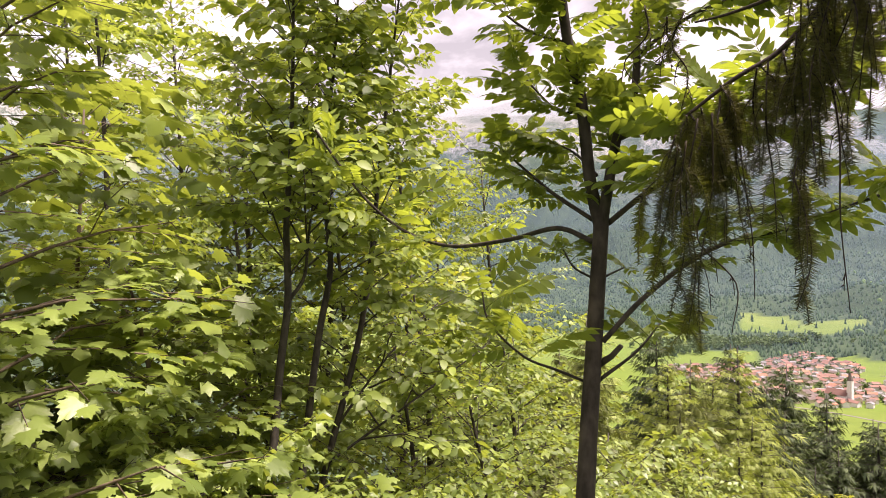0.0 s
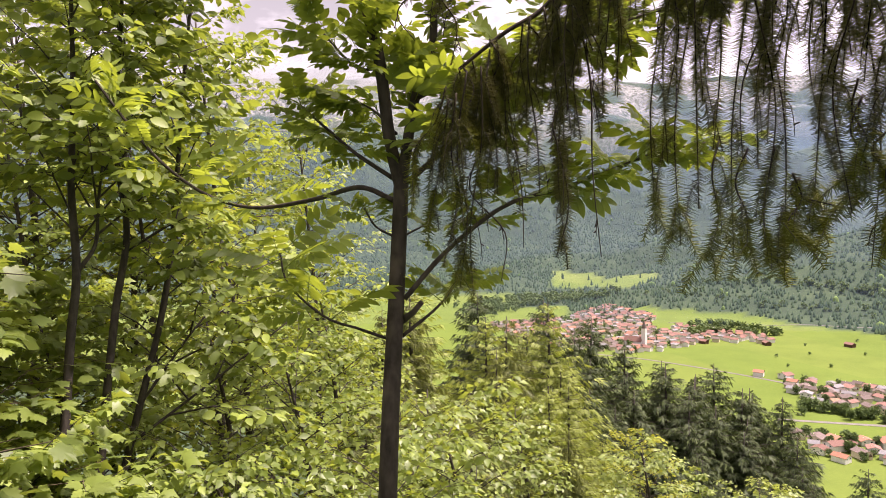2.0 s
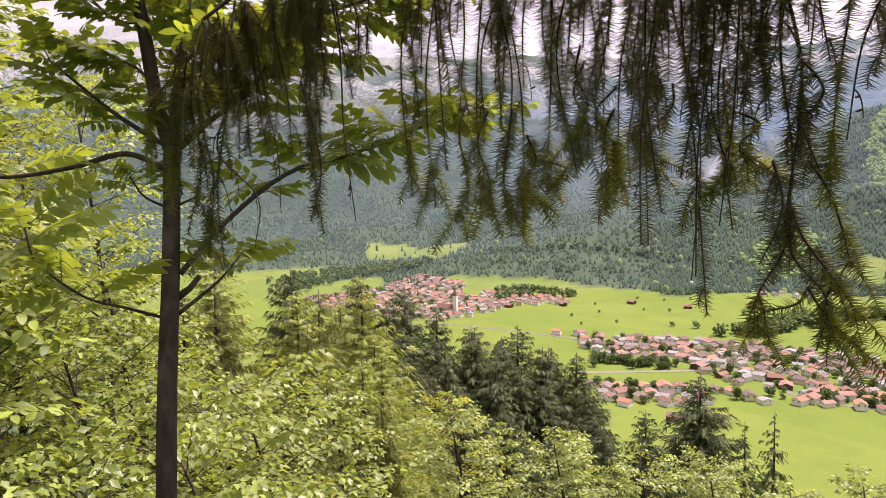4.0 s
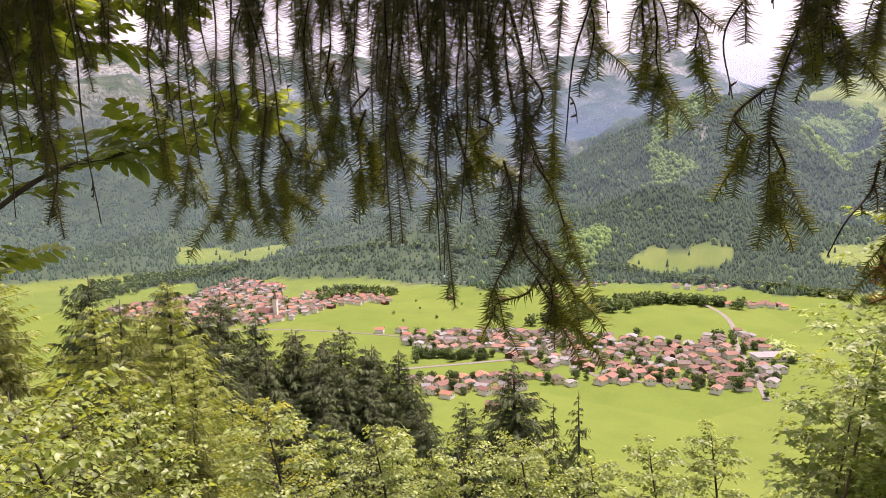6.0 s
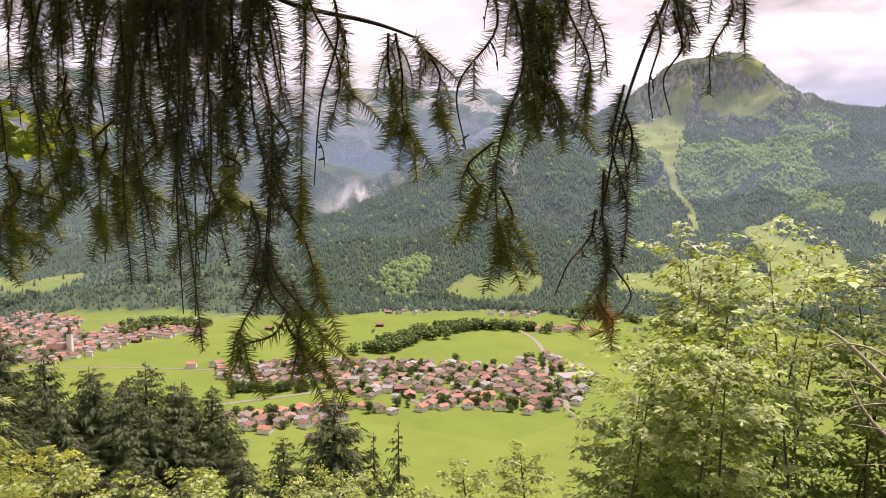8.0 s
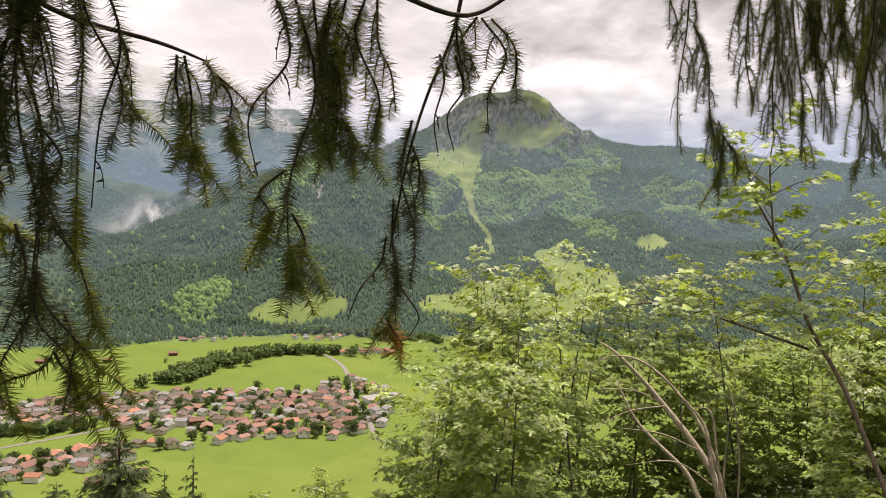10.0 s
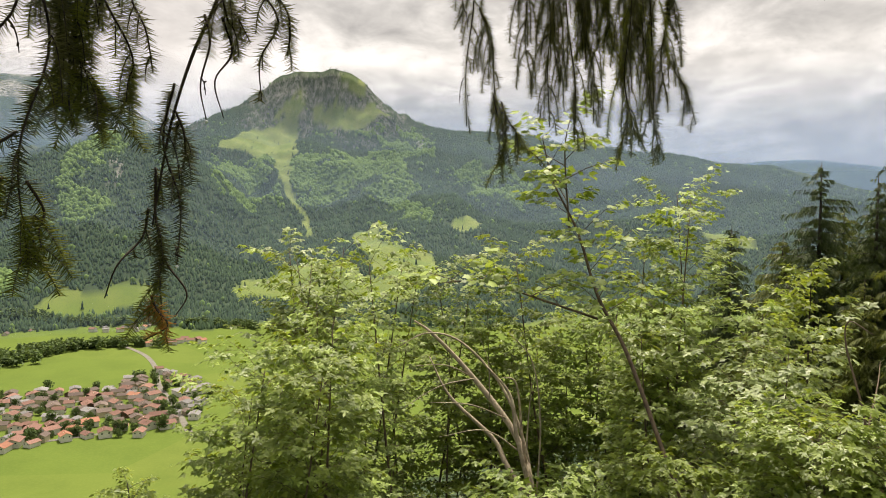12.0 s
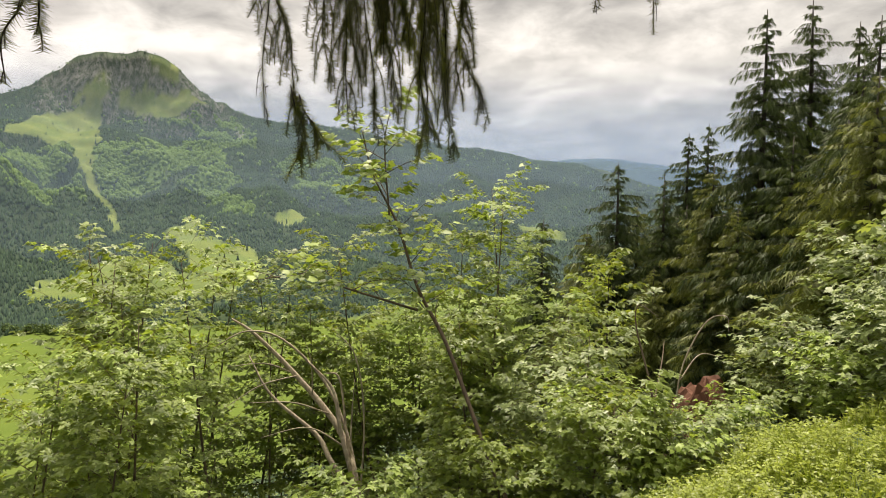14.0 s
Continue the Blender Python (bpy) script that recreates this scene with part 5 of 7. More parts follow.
    b.add(*tube(np.array([(0.42, 1.88, 1.29), (0.45, 1.86, 1.315), (0.47, 1.84, 1.345)]) - origin, [0.011, 0.008, 0.007], 7))
    part("stub", b.mesh("stub", BARK_ROWAN, True), root, "broken dark branch stub")


rowan()


def foot(*points):
    """Points of a stem, with its root put into the ground below the first."""
    x, y, z = points[0]
    return [(x, y, min(ground_z(x, y), z) - 0.1), *points]


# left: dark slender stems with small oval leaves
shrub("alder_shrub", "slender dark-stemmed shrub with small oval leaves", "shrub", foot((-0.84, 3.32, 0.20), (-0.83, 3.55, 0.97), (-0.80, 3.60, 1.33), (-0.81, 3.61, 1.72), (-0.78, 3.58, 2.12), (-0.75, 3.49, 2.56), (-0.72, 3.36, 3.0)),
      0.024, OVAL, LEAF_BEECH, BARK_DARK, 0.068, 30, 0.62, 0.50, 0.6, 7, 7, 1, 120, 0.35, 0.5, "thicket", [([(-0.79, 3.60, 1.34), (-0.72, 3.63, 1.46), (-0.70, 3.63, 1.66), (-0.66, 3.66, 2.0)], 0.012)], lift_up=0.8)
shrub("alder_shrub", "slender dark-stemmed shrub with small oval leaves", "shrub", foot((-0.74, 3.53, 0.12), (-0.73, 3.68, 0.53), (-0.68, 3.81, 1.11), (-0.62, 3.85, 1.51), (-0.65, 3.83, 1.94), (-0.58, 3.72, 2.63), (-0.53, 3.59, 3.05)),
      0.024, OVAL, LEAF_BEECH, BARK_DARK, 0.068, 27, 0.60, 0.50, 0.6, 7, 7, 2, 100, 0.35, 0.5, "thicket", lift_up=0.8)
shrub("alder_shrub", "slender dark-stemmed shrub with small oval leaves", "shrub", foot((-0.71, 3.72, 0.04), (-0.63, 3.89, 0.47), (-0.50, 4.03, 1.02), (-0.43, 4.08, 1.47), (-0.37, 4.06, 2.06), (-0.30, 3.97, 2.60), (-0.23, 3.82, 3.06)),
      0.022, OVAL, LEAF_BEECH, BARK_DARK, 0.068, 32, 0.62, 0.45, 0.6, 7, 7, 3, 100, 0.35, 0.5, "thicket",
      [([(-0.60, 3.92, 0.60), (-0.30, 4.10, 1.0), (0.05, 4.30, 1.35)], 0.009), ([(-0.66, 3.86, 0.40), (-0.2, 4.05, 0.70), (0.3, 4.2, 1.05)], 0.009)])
# left: maples close by
shrub("sycamore_maple", "broad-leaved green maple close to the path", "tree", foot((-1.75, 2.35, 0.4), (-1.72, 2.45, 1.4), (-1.68, 2.40, 2.4), (-1.6, 2.3, 3.2)), 0.04, MAPLE, LEAF_MAPLE, BARK_BROWN, 0.082, 60, 0.90, 0.12, 0.35, 7, 7, 5, 200, 0.6, 0.7, "thicket")
shrub("sycamore_maple", "broad-leaved green maple close to the path", "tree", foot((-1.3, 3.2, 0.0), (-1.35, 3.25, 0.9), (-1.45, 3.2, 1.5)), 0.022, MAPLE, LEAF_MAPLE, BARK_BROWN, 0.082, 28, 0.8, 0.1, 0.4, 6, 6, 6, 120, 0.4, 0.75, "thicket")
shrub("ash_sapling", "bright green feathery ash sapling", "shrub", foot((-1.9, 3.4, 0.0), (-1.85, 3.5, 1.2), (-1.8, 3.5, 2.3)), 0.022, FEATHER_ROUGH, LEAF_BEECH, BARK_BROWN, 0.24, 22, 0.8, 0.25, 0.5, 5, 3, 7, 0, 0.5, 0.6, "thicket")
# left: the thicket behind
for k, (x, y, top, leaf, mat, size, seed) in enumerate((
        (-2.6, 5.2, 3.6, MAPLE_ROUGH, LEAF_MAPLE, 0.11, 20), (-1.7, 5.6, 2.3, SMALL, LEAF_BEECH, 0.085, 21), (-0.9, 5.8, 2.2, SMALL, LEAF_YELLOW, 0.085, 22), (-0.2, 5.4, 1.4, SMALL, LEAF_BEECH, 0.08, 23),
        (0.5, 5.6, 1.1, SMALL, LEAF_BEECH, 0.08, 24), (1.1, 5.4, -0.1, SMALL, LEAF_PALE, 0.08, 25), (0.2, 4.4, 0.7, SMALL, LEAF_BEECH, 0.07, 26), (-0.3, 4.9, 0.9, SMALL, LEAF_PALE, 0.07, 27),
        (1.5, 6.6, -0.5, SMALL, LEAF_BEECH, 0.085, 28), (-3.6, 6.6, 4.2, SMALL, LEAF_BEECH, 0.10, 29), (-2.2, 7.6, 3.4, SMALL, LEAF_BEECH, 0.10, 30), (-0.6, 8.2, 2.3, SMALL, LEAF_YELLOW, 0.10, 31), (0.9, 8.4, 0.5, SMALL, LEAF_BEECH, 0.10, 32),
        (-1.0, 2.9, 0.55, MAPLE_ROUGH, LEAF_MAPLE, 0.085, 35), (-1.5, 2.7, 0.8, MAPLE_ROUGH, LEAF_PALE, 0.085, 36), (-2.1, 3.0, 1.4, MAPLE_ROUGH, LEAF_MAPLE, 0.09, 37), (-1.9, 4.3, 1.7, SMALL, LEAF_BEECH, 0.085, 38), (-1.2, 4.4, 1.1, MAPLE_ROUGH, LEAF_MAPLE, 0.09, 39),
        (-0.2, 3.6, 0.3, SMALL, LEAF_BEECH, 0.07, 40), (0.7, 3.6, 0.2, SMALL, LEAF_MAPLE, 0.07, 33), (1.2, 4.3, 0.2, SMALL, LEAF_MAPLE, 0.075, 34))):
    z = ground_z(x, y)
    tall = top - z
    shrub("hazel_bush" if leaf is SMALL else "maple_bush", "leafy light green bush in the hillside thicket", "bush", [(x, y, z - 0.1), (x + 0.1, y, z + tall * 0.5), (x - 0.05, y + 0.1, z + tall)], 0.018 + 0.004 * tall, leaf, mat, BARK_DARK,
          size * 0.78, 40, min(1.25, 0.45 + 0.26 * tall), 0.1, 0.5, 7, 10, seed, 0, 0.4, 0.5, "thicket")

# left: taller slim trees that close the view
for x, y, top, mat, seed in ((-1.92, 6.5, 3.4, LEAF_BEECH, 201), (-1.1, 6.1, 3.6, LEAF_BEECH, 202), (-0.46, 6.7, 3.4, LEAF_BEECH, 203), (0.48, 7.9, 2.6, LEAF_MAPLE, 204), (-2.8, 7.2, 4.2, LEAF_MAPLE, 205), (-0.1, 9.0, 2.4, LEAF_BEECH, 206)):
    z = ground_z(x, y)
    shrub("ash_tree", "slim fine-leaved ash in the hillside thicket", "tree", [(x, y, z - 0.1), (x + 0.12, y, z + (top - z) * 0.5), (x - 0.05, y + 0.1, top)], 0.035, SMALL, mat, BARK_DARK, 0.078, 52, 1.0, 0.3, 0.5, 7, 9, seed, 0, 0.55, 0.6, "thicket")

# middle: light conifers and pale broadleaf trees below the path
YOUNG = [ConiferKind("young_spruce", "light green young conifer on the slope below", "young conifers", spruce_meshes(60 + k, 48, 8, 26, 0.29, SPRUCE_LIGHT, 0.35, 0.03, 0.35, fat=1.3, fingers_kept=5, brush=0.72)) for k in range(2)]
FAR_DARK = [ConiferKind("spruce", "tall dark green spruce on the slope below", "dark spruces", spruce_meshes(70 + k, 56, 8, 26, 0.26, SPRUCE_DARK, 0.30, 0.0, 0.55, fat=1.5, fingers_kept=3, brush=0.85)) for k in range(3)]
DARK = [ConiferKind("spruce", "tall dark spruce at the edge of the wood", "dark spruces", spruce_meshes(75 + k, 50, 7, 30, 0.21, SPRUCE_DARK, 0.45, 0.06, 0.95, fat=0.95, fingers_kept=7, brush=0.72)) for k in range(2)]
DARK.append(DARK[0])
OLIVE = [ConiferKind("olive_spruce", "olive green spruce with drooping lacy branches", "olive spruces", spruce_meshes(85 + k, 48, 7, 30, 0.235, SPRUCE_OLIVE, 0.4, 0.05, 0.9, fat=1.0, fingers_kept=7, brush=0.72)) for k in range(2)]
THIN = [ConiferKind("thin_spruce", "thin sparse spruce with a bare top", "dark spruces", spruce_meshes(80 + k, 32, 6, 15, 0.18, SPRUCE_DARK, 0.4, 0.15, 0.8, 0.1, fat=1.3, fingers_kept=7, brush=0.85)) for k in range(2)]
for k, (x, y, top, wide) in enumerate(((22.7, 55.1, -5.9, 1), (28.4, 57.7, -7.9, 1.1), (29.4, 53.5, -9.5, 0.9), (31.1, 49.9, -10.8, 1), (37.0, 51.9, -11.6, 1), (36.8, 47.9, -12.8, 0.9), (39.0, 46.0, -13.2, 0.9), (31.4, 47.1, -12.4, 1),
                                       (20.3, 66.5, -6.3, 1.1), (26.0, 52.0, -11.5, 1), (34.0, 44.0, -15.0, 1), (29.0, 42.5, -15.5, 1), (24.0, 45.0, -12.5, 1), (36.5, 41.0, -16.8, 1), (33.5, 49.5, -12.0, 0.9), (39.5, 50.5, -13.6, 0.9),
                                       (27.4, 26.6, -10.8, 0.8), (32.0, 35.0, -15.2, 0.9), (33.4, 28.1, -10.1, 1.1), (26.5, 33.0, -13.6, 1),
                                       (24.5, 50.0, -10.0, 1), (27.2, 48.0, -12.2, 1), (30.0, 45.0, -14.0, 1), (33.0, 46.0, -13.4, 1), (35.2, 45.2, -14.4, 1), (37.8, 43.0, -15.4, 0.9), (27.0, 39.0, -14.6, 1), (31.0, 38.0, -16.4, 1), (21.5, 44.0, -10.6, 1), (19.0, 50.0, -8.0, 1), (25.5, 55.0, -8.4, 1), (32.4, 52.6, -11.2, 0.9), (34.6, 51.0, -12.2, 0.9), (28.0, 50.5, -11.4, 1), (38.2, 48.5, -13.6, 0.9), (35.0, 38.5, -17.2, 1), (24.0, 40.0, -12.6, 1))):
    stand(FAR_DARK[k % 3], x, y, top, wide * 1.3, k)
for k, (x, y, top) in enumerate(((23.7, 16.4, -7.3), (24.5, 18.3, -8.4), (22.0, 15.0, -9.4))):
    stand(THIN[k % 2], x, y, top, 0.9, k + 30)
for k, (x, y, top, wide) in enumerate(((6.96, 16.5, -0.7, 1), (4.25, 13.2, -0.5, 1), (7.0, 15.8, -2.2, 1), (5.6, 15.8, -0.9, 1.1), (3.0, 14.6, 0.3, 1.1), (8.0, 18.4, -2.7, 1), (5.8, 12.4, -2.8, 1), (7.4, 14.4, -3.7, 0.9), (3.6, 10.6, -0.6, 0.9), (5.0, 11.8, -1.6, 1), (6.2, 13.6, -2.0, 1), (6.4, 14.9, -2.5, 1), (2.4, 11.6, 0.2, 1), (4.4, 9.6, -1.7, 0.9), (5.2, 10.9, -3.0, 0.9), (6.6, 12.8, -3.9, 0.9), (1.6, 9.6, 0.3, 0.9), (7.2, 18.6, -1.6, 1))):
    stand(OLIVE[k % 2] if k in (3, 8, 12, 13, 16) else YOUNG[k % 2], x, y, top, wide, k + 50)
for k, (x, y, top, wide) in enumerate(((1.35, 5.7, 0.1, 1.7), (0.75, 5.1, 0.25, 1.5), (2.0, 6.6, -0.35, 1.5))):
    stand(OLIVE[k % 2], x, y, top, wide, k + 75)
for k, (name, label, x, y, top, leaf, mat, size, seed) in enumerate((
        ("yellow_bush", "bright yellow-green bush on the slope below", 5.35, 9.1, -1.75, SMALL, LEAF_YELLOW, 0.10, 40),
        ("ash_tree", "pale green ash crown on the slope below", 3.0, 8.0, -0.9, SMALL, LEAF_MAPLE, 0.12, 41),
        ("ash_tree", "pale green ash crown on the slope below", 5.6, 6.8, -1.8, SMALL, LEAF_PALE, 0.10, 42),
        ("ash_tree", "pale green ash crown on the slope below", 6.6, 6.3, -2.1, SMALL, LEAF_PALE, 0.10, 43),
        ("ash_tree", "pale green ash crown on the slope below", 7.8, 6.2, -2.4, SMALL, LEAF_PALE, 0.11, 44),
        ("beech_tree", "rounded green beech crown on the slope below", 15.0, 21.8, -7.9, SMALL, LEAF_MAPLE, 0.24, 45),
        ("beech_tree", "rounded green beech crown on the slope below", 15.8, 19.0, -7.6, SMALL, LEAF_BEECH, 0.24, 46),
        ("beech_tree", "rounded green beech crown on the slope below", 17.5, 20.5, -8.6, SMALL, LEAF_MAPLE, 0.24, 47),
        ("ash_tree", "pale green ash crown on the slope below", 11.0, 9.0, -4.2, SMALL, LEAF_PALE, 0.15, 48),
        ("ash_tree", "pale green ash crown on the slope below", 12.5, 5.5, -3.3, SMALL, LEAF_PALE, 0.15, 49),
        ("beech_tree", "rounded green beech crown on the slope below", 14.5, 11.0, -5.8, SMALL, LEAF_BEECH, 0.18, 50),
        ("beech_tree", "rounded green beech crown on the slope below", 12.0, 12.5, -5.8, SMALL, LEAF_BEECH, 0.18, 51),
        ("ash_tree", "pale green ash crown on the slope below", 9.0, 4.8, -2.4, SMALL, LEAF_PALE, 0.12, 52),
        ("ash_tree", "pale green ash crown on the slope below", 4.3, 7.2, -1.3, SMALL, LEAF_PALE, 0.11, 53),
        ("beech_tree", "rounded green beech crown on the slope below", 10.4, 12.2, -4.6, SMALL, LEAF_MAPLE, 0.16, 56),
        ("ash_tree", "pale green ash crown on the slope below", 10.2, 6.6, -3.5, SMALL, LEAF_PALE, 0.13, 58))):
    z = ground_z(x, y)
    tall = top - z
    shrub(name, label, "tree", [(x, y, z - 0.1), (x + 0.15, y, z + tall * 0.5), (x, y + 0.1, z + tall)], 0.02 + 0.005 * tall, leaf, mat, BARK_DARK, size * 0.56, 46, min(1.5, 0.5 + 0.16 * tall), 0.3, 0.35, 7, 10, seed, 0, 0.35, 0.5, "slope trees")

# right: maple saplings, a leaning stem and dead wood
MAPLES = (
    (9.1, 1.2, 1.15, LEAF_SAPLING, 61, 0.9), (9.5, 1.9, 1.0, LEAF_SILVER, 62, 0.8), (10.2, 0.3, 0.8, LEAF_SAPLING, 63, 0.9), (7.0, 1.5, -0.2, LEAF_SAPLING, 64, 0.7), (7.1, 1.0, 0.1, LEAF_SAPLING, 65, 0.6), (7.9, -2.5, 0.65, LEAF_SAPLING, 66, 0.9),
    (8.3, -2.9, 1.75, LEAF_SAPLING, 67, 0.6), (8.4, -3.8, 0.55, LEAF_SAPLING, 68, 0.9), (6.9, -3.4, 0.3, LEAF_SILVER, 69, 0.7), (6.6, -2.8, 0.1, LEAF_SILVER, 70, 0.8), (5.9, -0.9, -0.75, LEAF_SAPLING, 71, 0.6), (7.0, -6.8, 1.3, LEAF_SILVER, 72, 0.9),
    (5.9, -5.9, 1.3, LEAF_SILVER, 73, 1.0), (7.2, -6.1, 0.2, LEAF_SILVER, 74, 0.8), (5.0, -5.5, 0.75, LEAF_SILVER, 82, 0.7), (5.2, -6.1, 1.2, LEAF_SILVER, 83, 0.8), (5.7, -5.5, 0.2, LEAF_SAPLING, 84, 0.7), (9.28, 1.94, 1.1, LEAF_SAPLING, 110, 0.9),
    (8.65, 1.52, 0.95, LEAF_BEECH, 111, 0.85), (8.56, 0.82, 1.0, LEAF_SAPLING, 112, 0.85), (9.6, 0.5, 0.84, LEAF_BEECH, 113, 0.8), (9.8, 0.04, 0.86, LEAF_SILVER, 114, 0.8), (9.7, -0.45, 0.75, LEAF_SAPLING, 115, 0.9),
    (9.4, -1.0, 1.1, LEAF_BEECH, 116, 0.8), (8.85, 1.72, 0.5, LEAF_SILVER, 117, 0.8), (9.3, -3.06, 1.9, LEAF_SAPLING, 118, 0.55), (8.92, -2.57, 1.25, LEAF_BEECH, 119, 0.7))


def maple_sapling(x, y, top, mat, seed, wide, alone):
    z = ground_z(x, y)
    tall = top - z
    bend, sway = 0.20 * math.sin(seed * 1.7) * tall, 0.16 * math.sin(seed * 2.9 + 1) * tall
    shrub("maple_sapling", "slim maple sapling with layered lobed leaves" if mat is LEAF_SAPLING else "slim maple sapling with pale grey-green lobed leaves", "sapling",
          [(x - bend, y + sway, ground_z(x - bend, y + sway) - 0.1), (x - bend * 0.25, y + sway * 0.45, z + tall * 0.5), (x, y, z + tall)], 0.007 + 0.0026 * tall, MAPLE, mat, BARK_BROWN, 0.082 if alone else 0.078, 34, wide * 0.80, 0.10, 0.50, 6, 7,
          seed, alone, 0.50 if alone else 0.42, 0.72, "maple saplings", (), MAPLE_FAR, 0.12, 0.85)


for row in MAPLES:
    maple_sapling(*row, 40)


def maple_thicket(count, near, far, seed, left=64, right=134, lower=0):
    """Saplings that close the gaps between the taller ones."""
    local = np.random.default_rng(seed)
    k = 0
    while k < count:
        az, d = local.uniform(left, right), local.uniform(near, far)
        x, y = polar(az, d)
        s = x * DOWN[0] + y * DOWN[1]
        if s < (2.2 if az < 112 else 1.5) or (az < 112 and s < 3 and d < 5.5):
            continue
        skyline = np.interp(az, (64, 68, 72, 75, 77.5, 80, 83, 87, 92, 97, 102, 107, 112, 115, 118, 127, 129, 131, 134), (-30, -26, -21, -15, -8, -4.5, -5, -6.5, -7, -6, -5.5, -6, -6, -6.5, -9.5, -13, -9, -6, -3))
        if (83 < az < 104 and d < 8.6) or (103 < az < 113 and d < 6.8):
            skyline = -16.0
        top = 1.6 + d * math.tan(radians(skyline - lower - abs(local.normal(0, 4.5)) - 0.5))
        if (121 < az < 127.5 and d < 9.6) or (87 < az < 103 and d < 7.8) or not 0.5 < top - ground_z(x, y) < 6.5:
            continue
        maple_sapling(x, y, top - 0.15, (LEAF_SAPLING, LEAF_MAPLE, LEAF_SAPLING, LEAF_BEECH)[k % 4], seed * 100 + k, local.uniform(0.75, 1.1), 0)
        k += 1


maple_thicket(12, 4.8, 8.8, 2)
maple_thicket(10, 9.0, 11.0, 3)
maple_thicket(8, 5.5, 9.0, 5, 66, 84)
maple_thicket(11, 8.7, 10.5, 4, 84, 104)
maple_thicket(7, 9.4, 12.5, 6, 82, 106, 7)
shrub("leaning_sapling", "thin leaning brown sapling with a few leafy tips", "sapling", foot((5.88, -2.18, -1.00), (6.19, -2.07, -0.60), (6.73, -1.82, 0.29), (7.06, -1.60, 0.80), (7.34, -1.44, 1.42), (7.47, -1.20, 1.94), (7.55, -1.09, 2.4)), 0.025, MAPLE, LEAF_SAPLING, BARK_BROWN,
      0.082, 24, 0.55, 0.50, 0.5, 5, 6, 90, 40, 0.38, 0.7, "", [([(7.03, -1.60, 0.58), (7.05, -1.04, 0.76), (7.01, -0.49, 0.93), (6.91, -0.02, 0.92)], 0.013), ([(7.35, -1.36, 1.42), (7.43, -1.31, 2.23), (7.48, -1.37, 2.6)], 0.010)])


def dead_wood(name, label, runs, bark=BARK_DEAD):
    root = thing(name, label, "dead wood", runs[0][0][0])
    origin = np.array(runs[0][0][0])
    for pts, thick in runs:
        b = Batch()
        b.add(*tube(bow(np.array(pts, float) - origin, 6), [thick * 0.95, thick * 0.75, thick * 0.2], 7))
        part("stem", b.mesh("stem", bark, True), root)


def low(x, y):
    return (x, y, ground_z(x, y) - 0.1)


dead_wood("dead_shrub", "bare grey-brown dead stems bent over in an arch", (
    ([low(7.5, -1.15), (7.62, -1.06, -1.39), (7.94, -0.90, -0.86), (8.23, -0.42, -0.28), (8.32, 0.02, 0.17), (8.34, 0.26, 0.34)], 0.045),
    ([(7.55, -1.1, -1.6), (7.73, -0.91, -0.86), (7.87, -0.83, -0.40), (7.96, -0.56, -0.09)], 0.030),
    ([(7.6, -1.05, -1.5), (7.80, -0.80, -1.16), (8.04, -0.66, -0.94), (8.27, -0.17, -0.53), (8.47, 0.08, -0.11)], 0.035),
    ([(7.65, -1.03, -1.34), (7.84, -0.97, -0.84), (7.89, -0.90, -0.28), (7.92, -0.74, -0.22)], 0.018),
    ([(7.70, -1.0, -1.2), (7.75, -1.02, -0.7), (7.72, -1.05, -0.25)], 0.012),
    ([(8.23, -0.42, -0.28), (8.2, -0.1, -0.15), (8.1, 0.3, -0.15)], 0.010),
    ([(8.0, -0.8, -0.7), (7.8, -0.4, -0.5), (7.7, 0.05, -0.45)], 0.010),
    ([(8.1, -0.62, -0.5), (8.1, -0.6, -0.1), (8.0, -0.5, 0.2)], 0.008),
    ([(7.58, -1.12, -1.7), (7.80, -1.00, -0.95), (8.05, -0.75, -0.35), (8.15, -0.30, 0.12), (8.18, 0.10, 0.22), (8.15, 0.45, 0.05)], 0.020),
    ([(7.62, -1.10, -1.6), (7.70, -1.15, -0.7), (7.66, -1.05, 0.0), (7.70, -0.80, 0.32)], 0.012),
    ([(7.75, -0.95, -1.0), (7.70, -0.55, -0.75), (7.60, -0.05, -0.80)], 0.010),
    ([(8.2, -0.45, -0.3), (8.0, -0.05, -0.35), (7.8, 0.35, -0.55)], 0.008)))
dead_wood("bent_stem", "thin dark bent stem with a hooked tip", (([low(5.4, -3.43), (5.46, -3.43, -0.59), (5.79, -3.46, 0.06), (6.02, -3.44, 0.53), (6.04, -3.47, 0.73), (5.85, -3.56, 0.65)], 0.012), ([(5.7, -3.45, -0.1), (6.0, -3.7, 0.2), (6.3, -3.9, 0.35)], 0.008)), BARK_BROWN)
dead_wood("dead_sapling", "dry pale dead sapling with drooping tips", (([low(6.78, -4.3), (6.78, -4.35, -0.47), (6.83, -4.47, 0.0), (6.78, -4.69, 0.43), (6.67, -4.85, 0.50), (6.63, -4.86, 0.33)], 0.010), ([(6.8, -4.4, -0.2), (6.9, -4.7, 0.05), (6.9, -5.0, 0.0)], 0.008)))



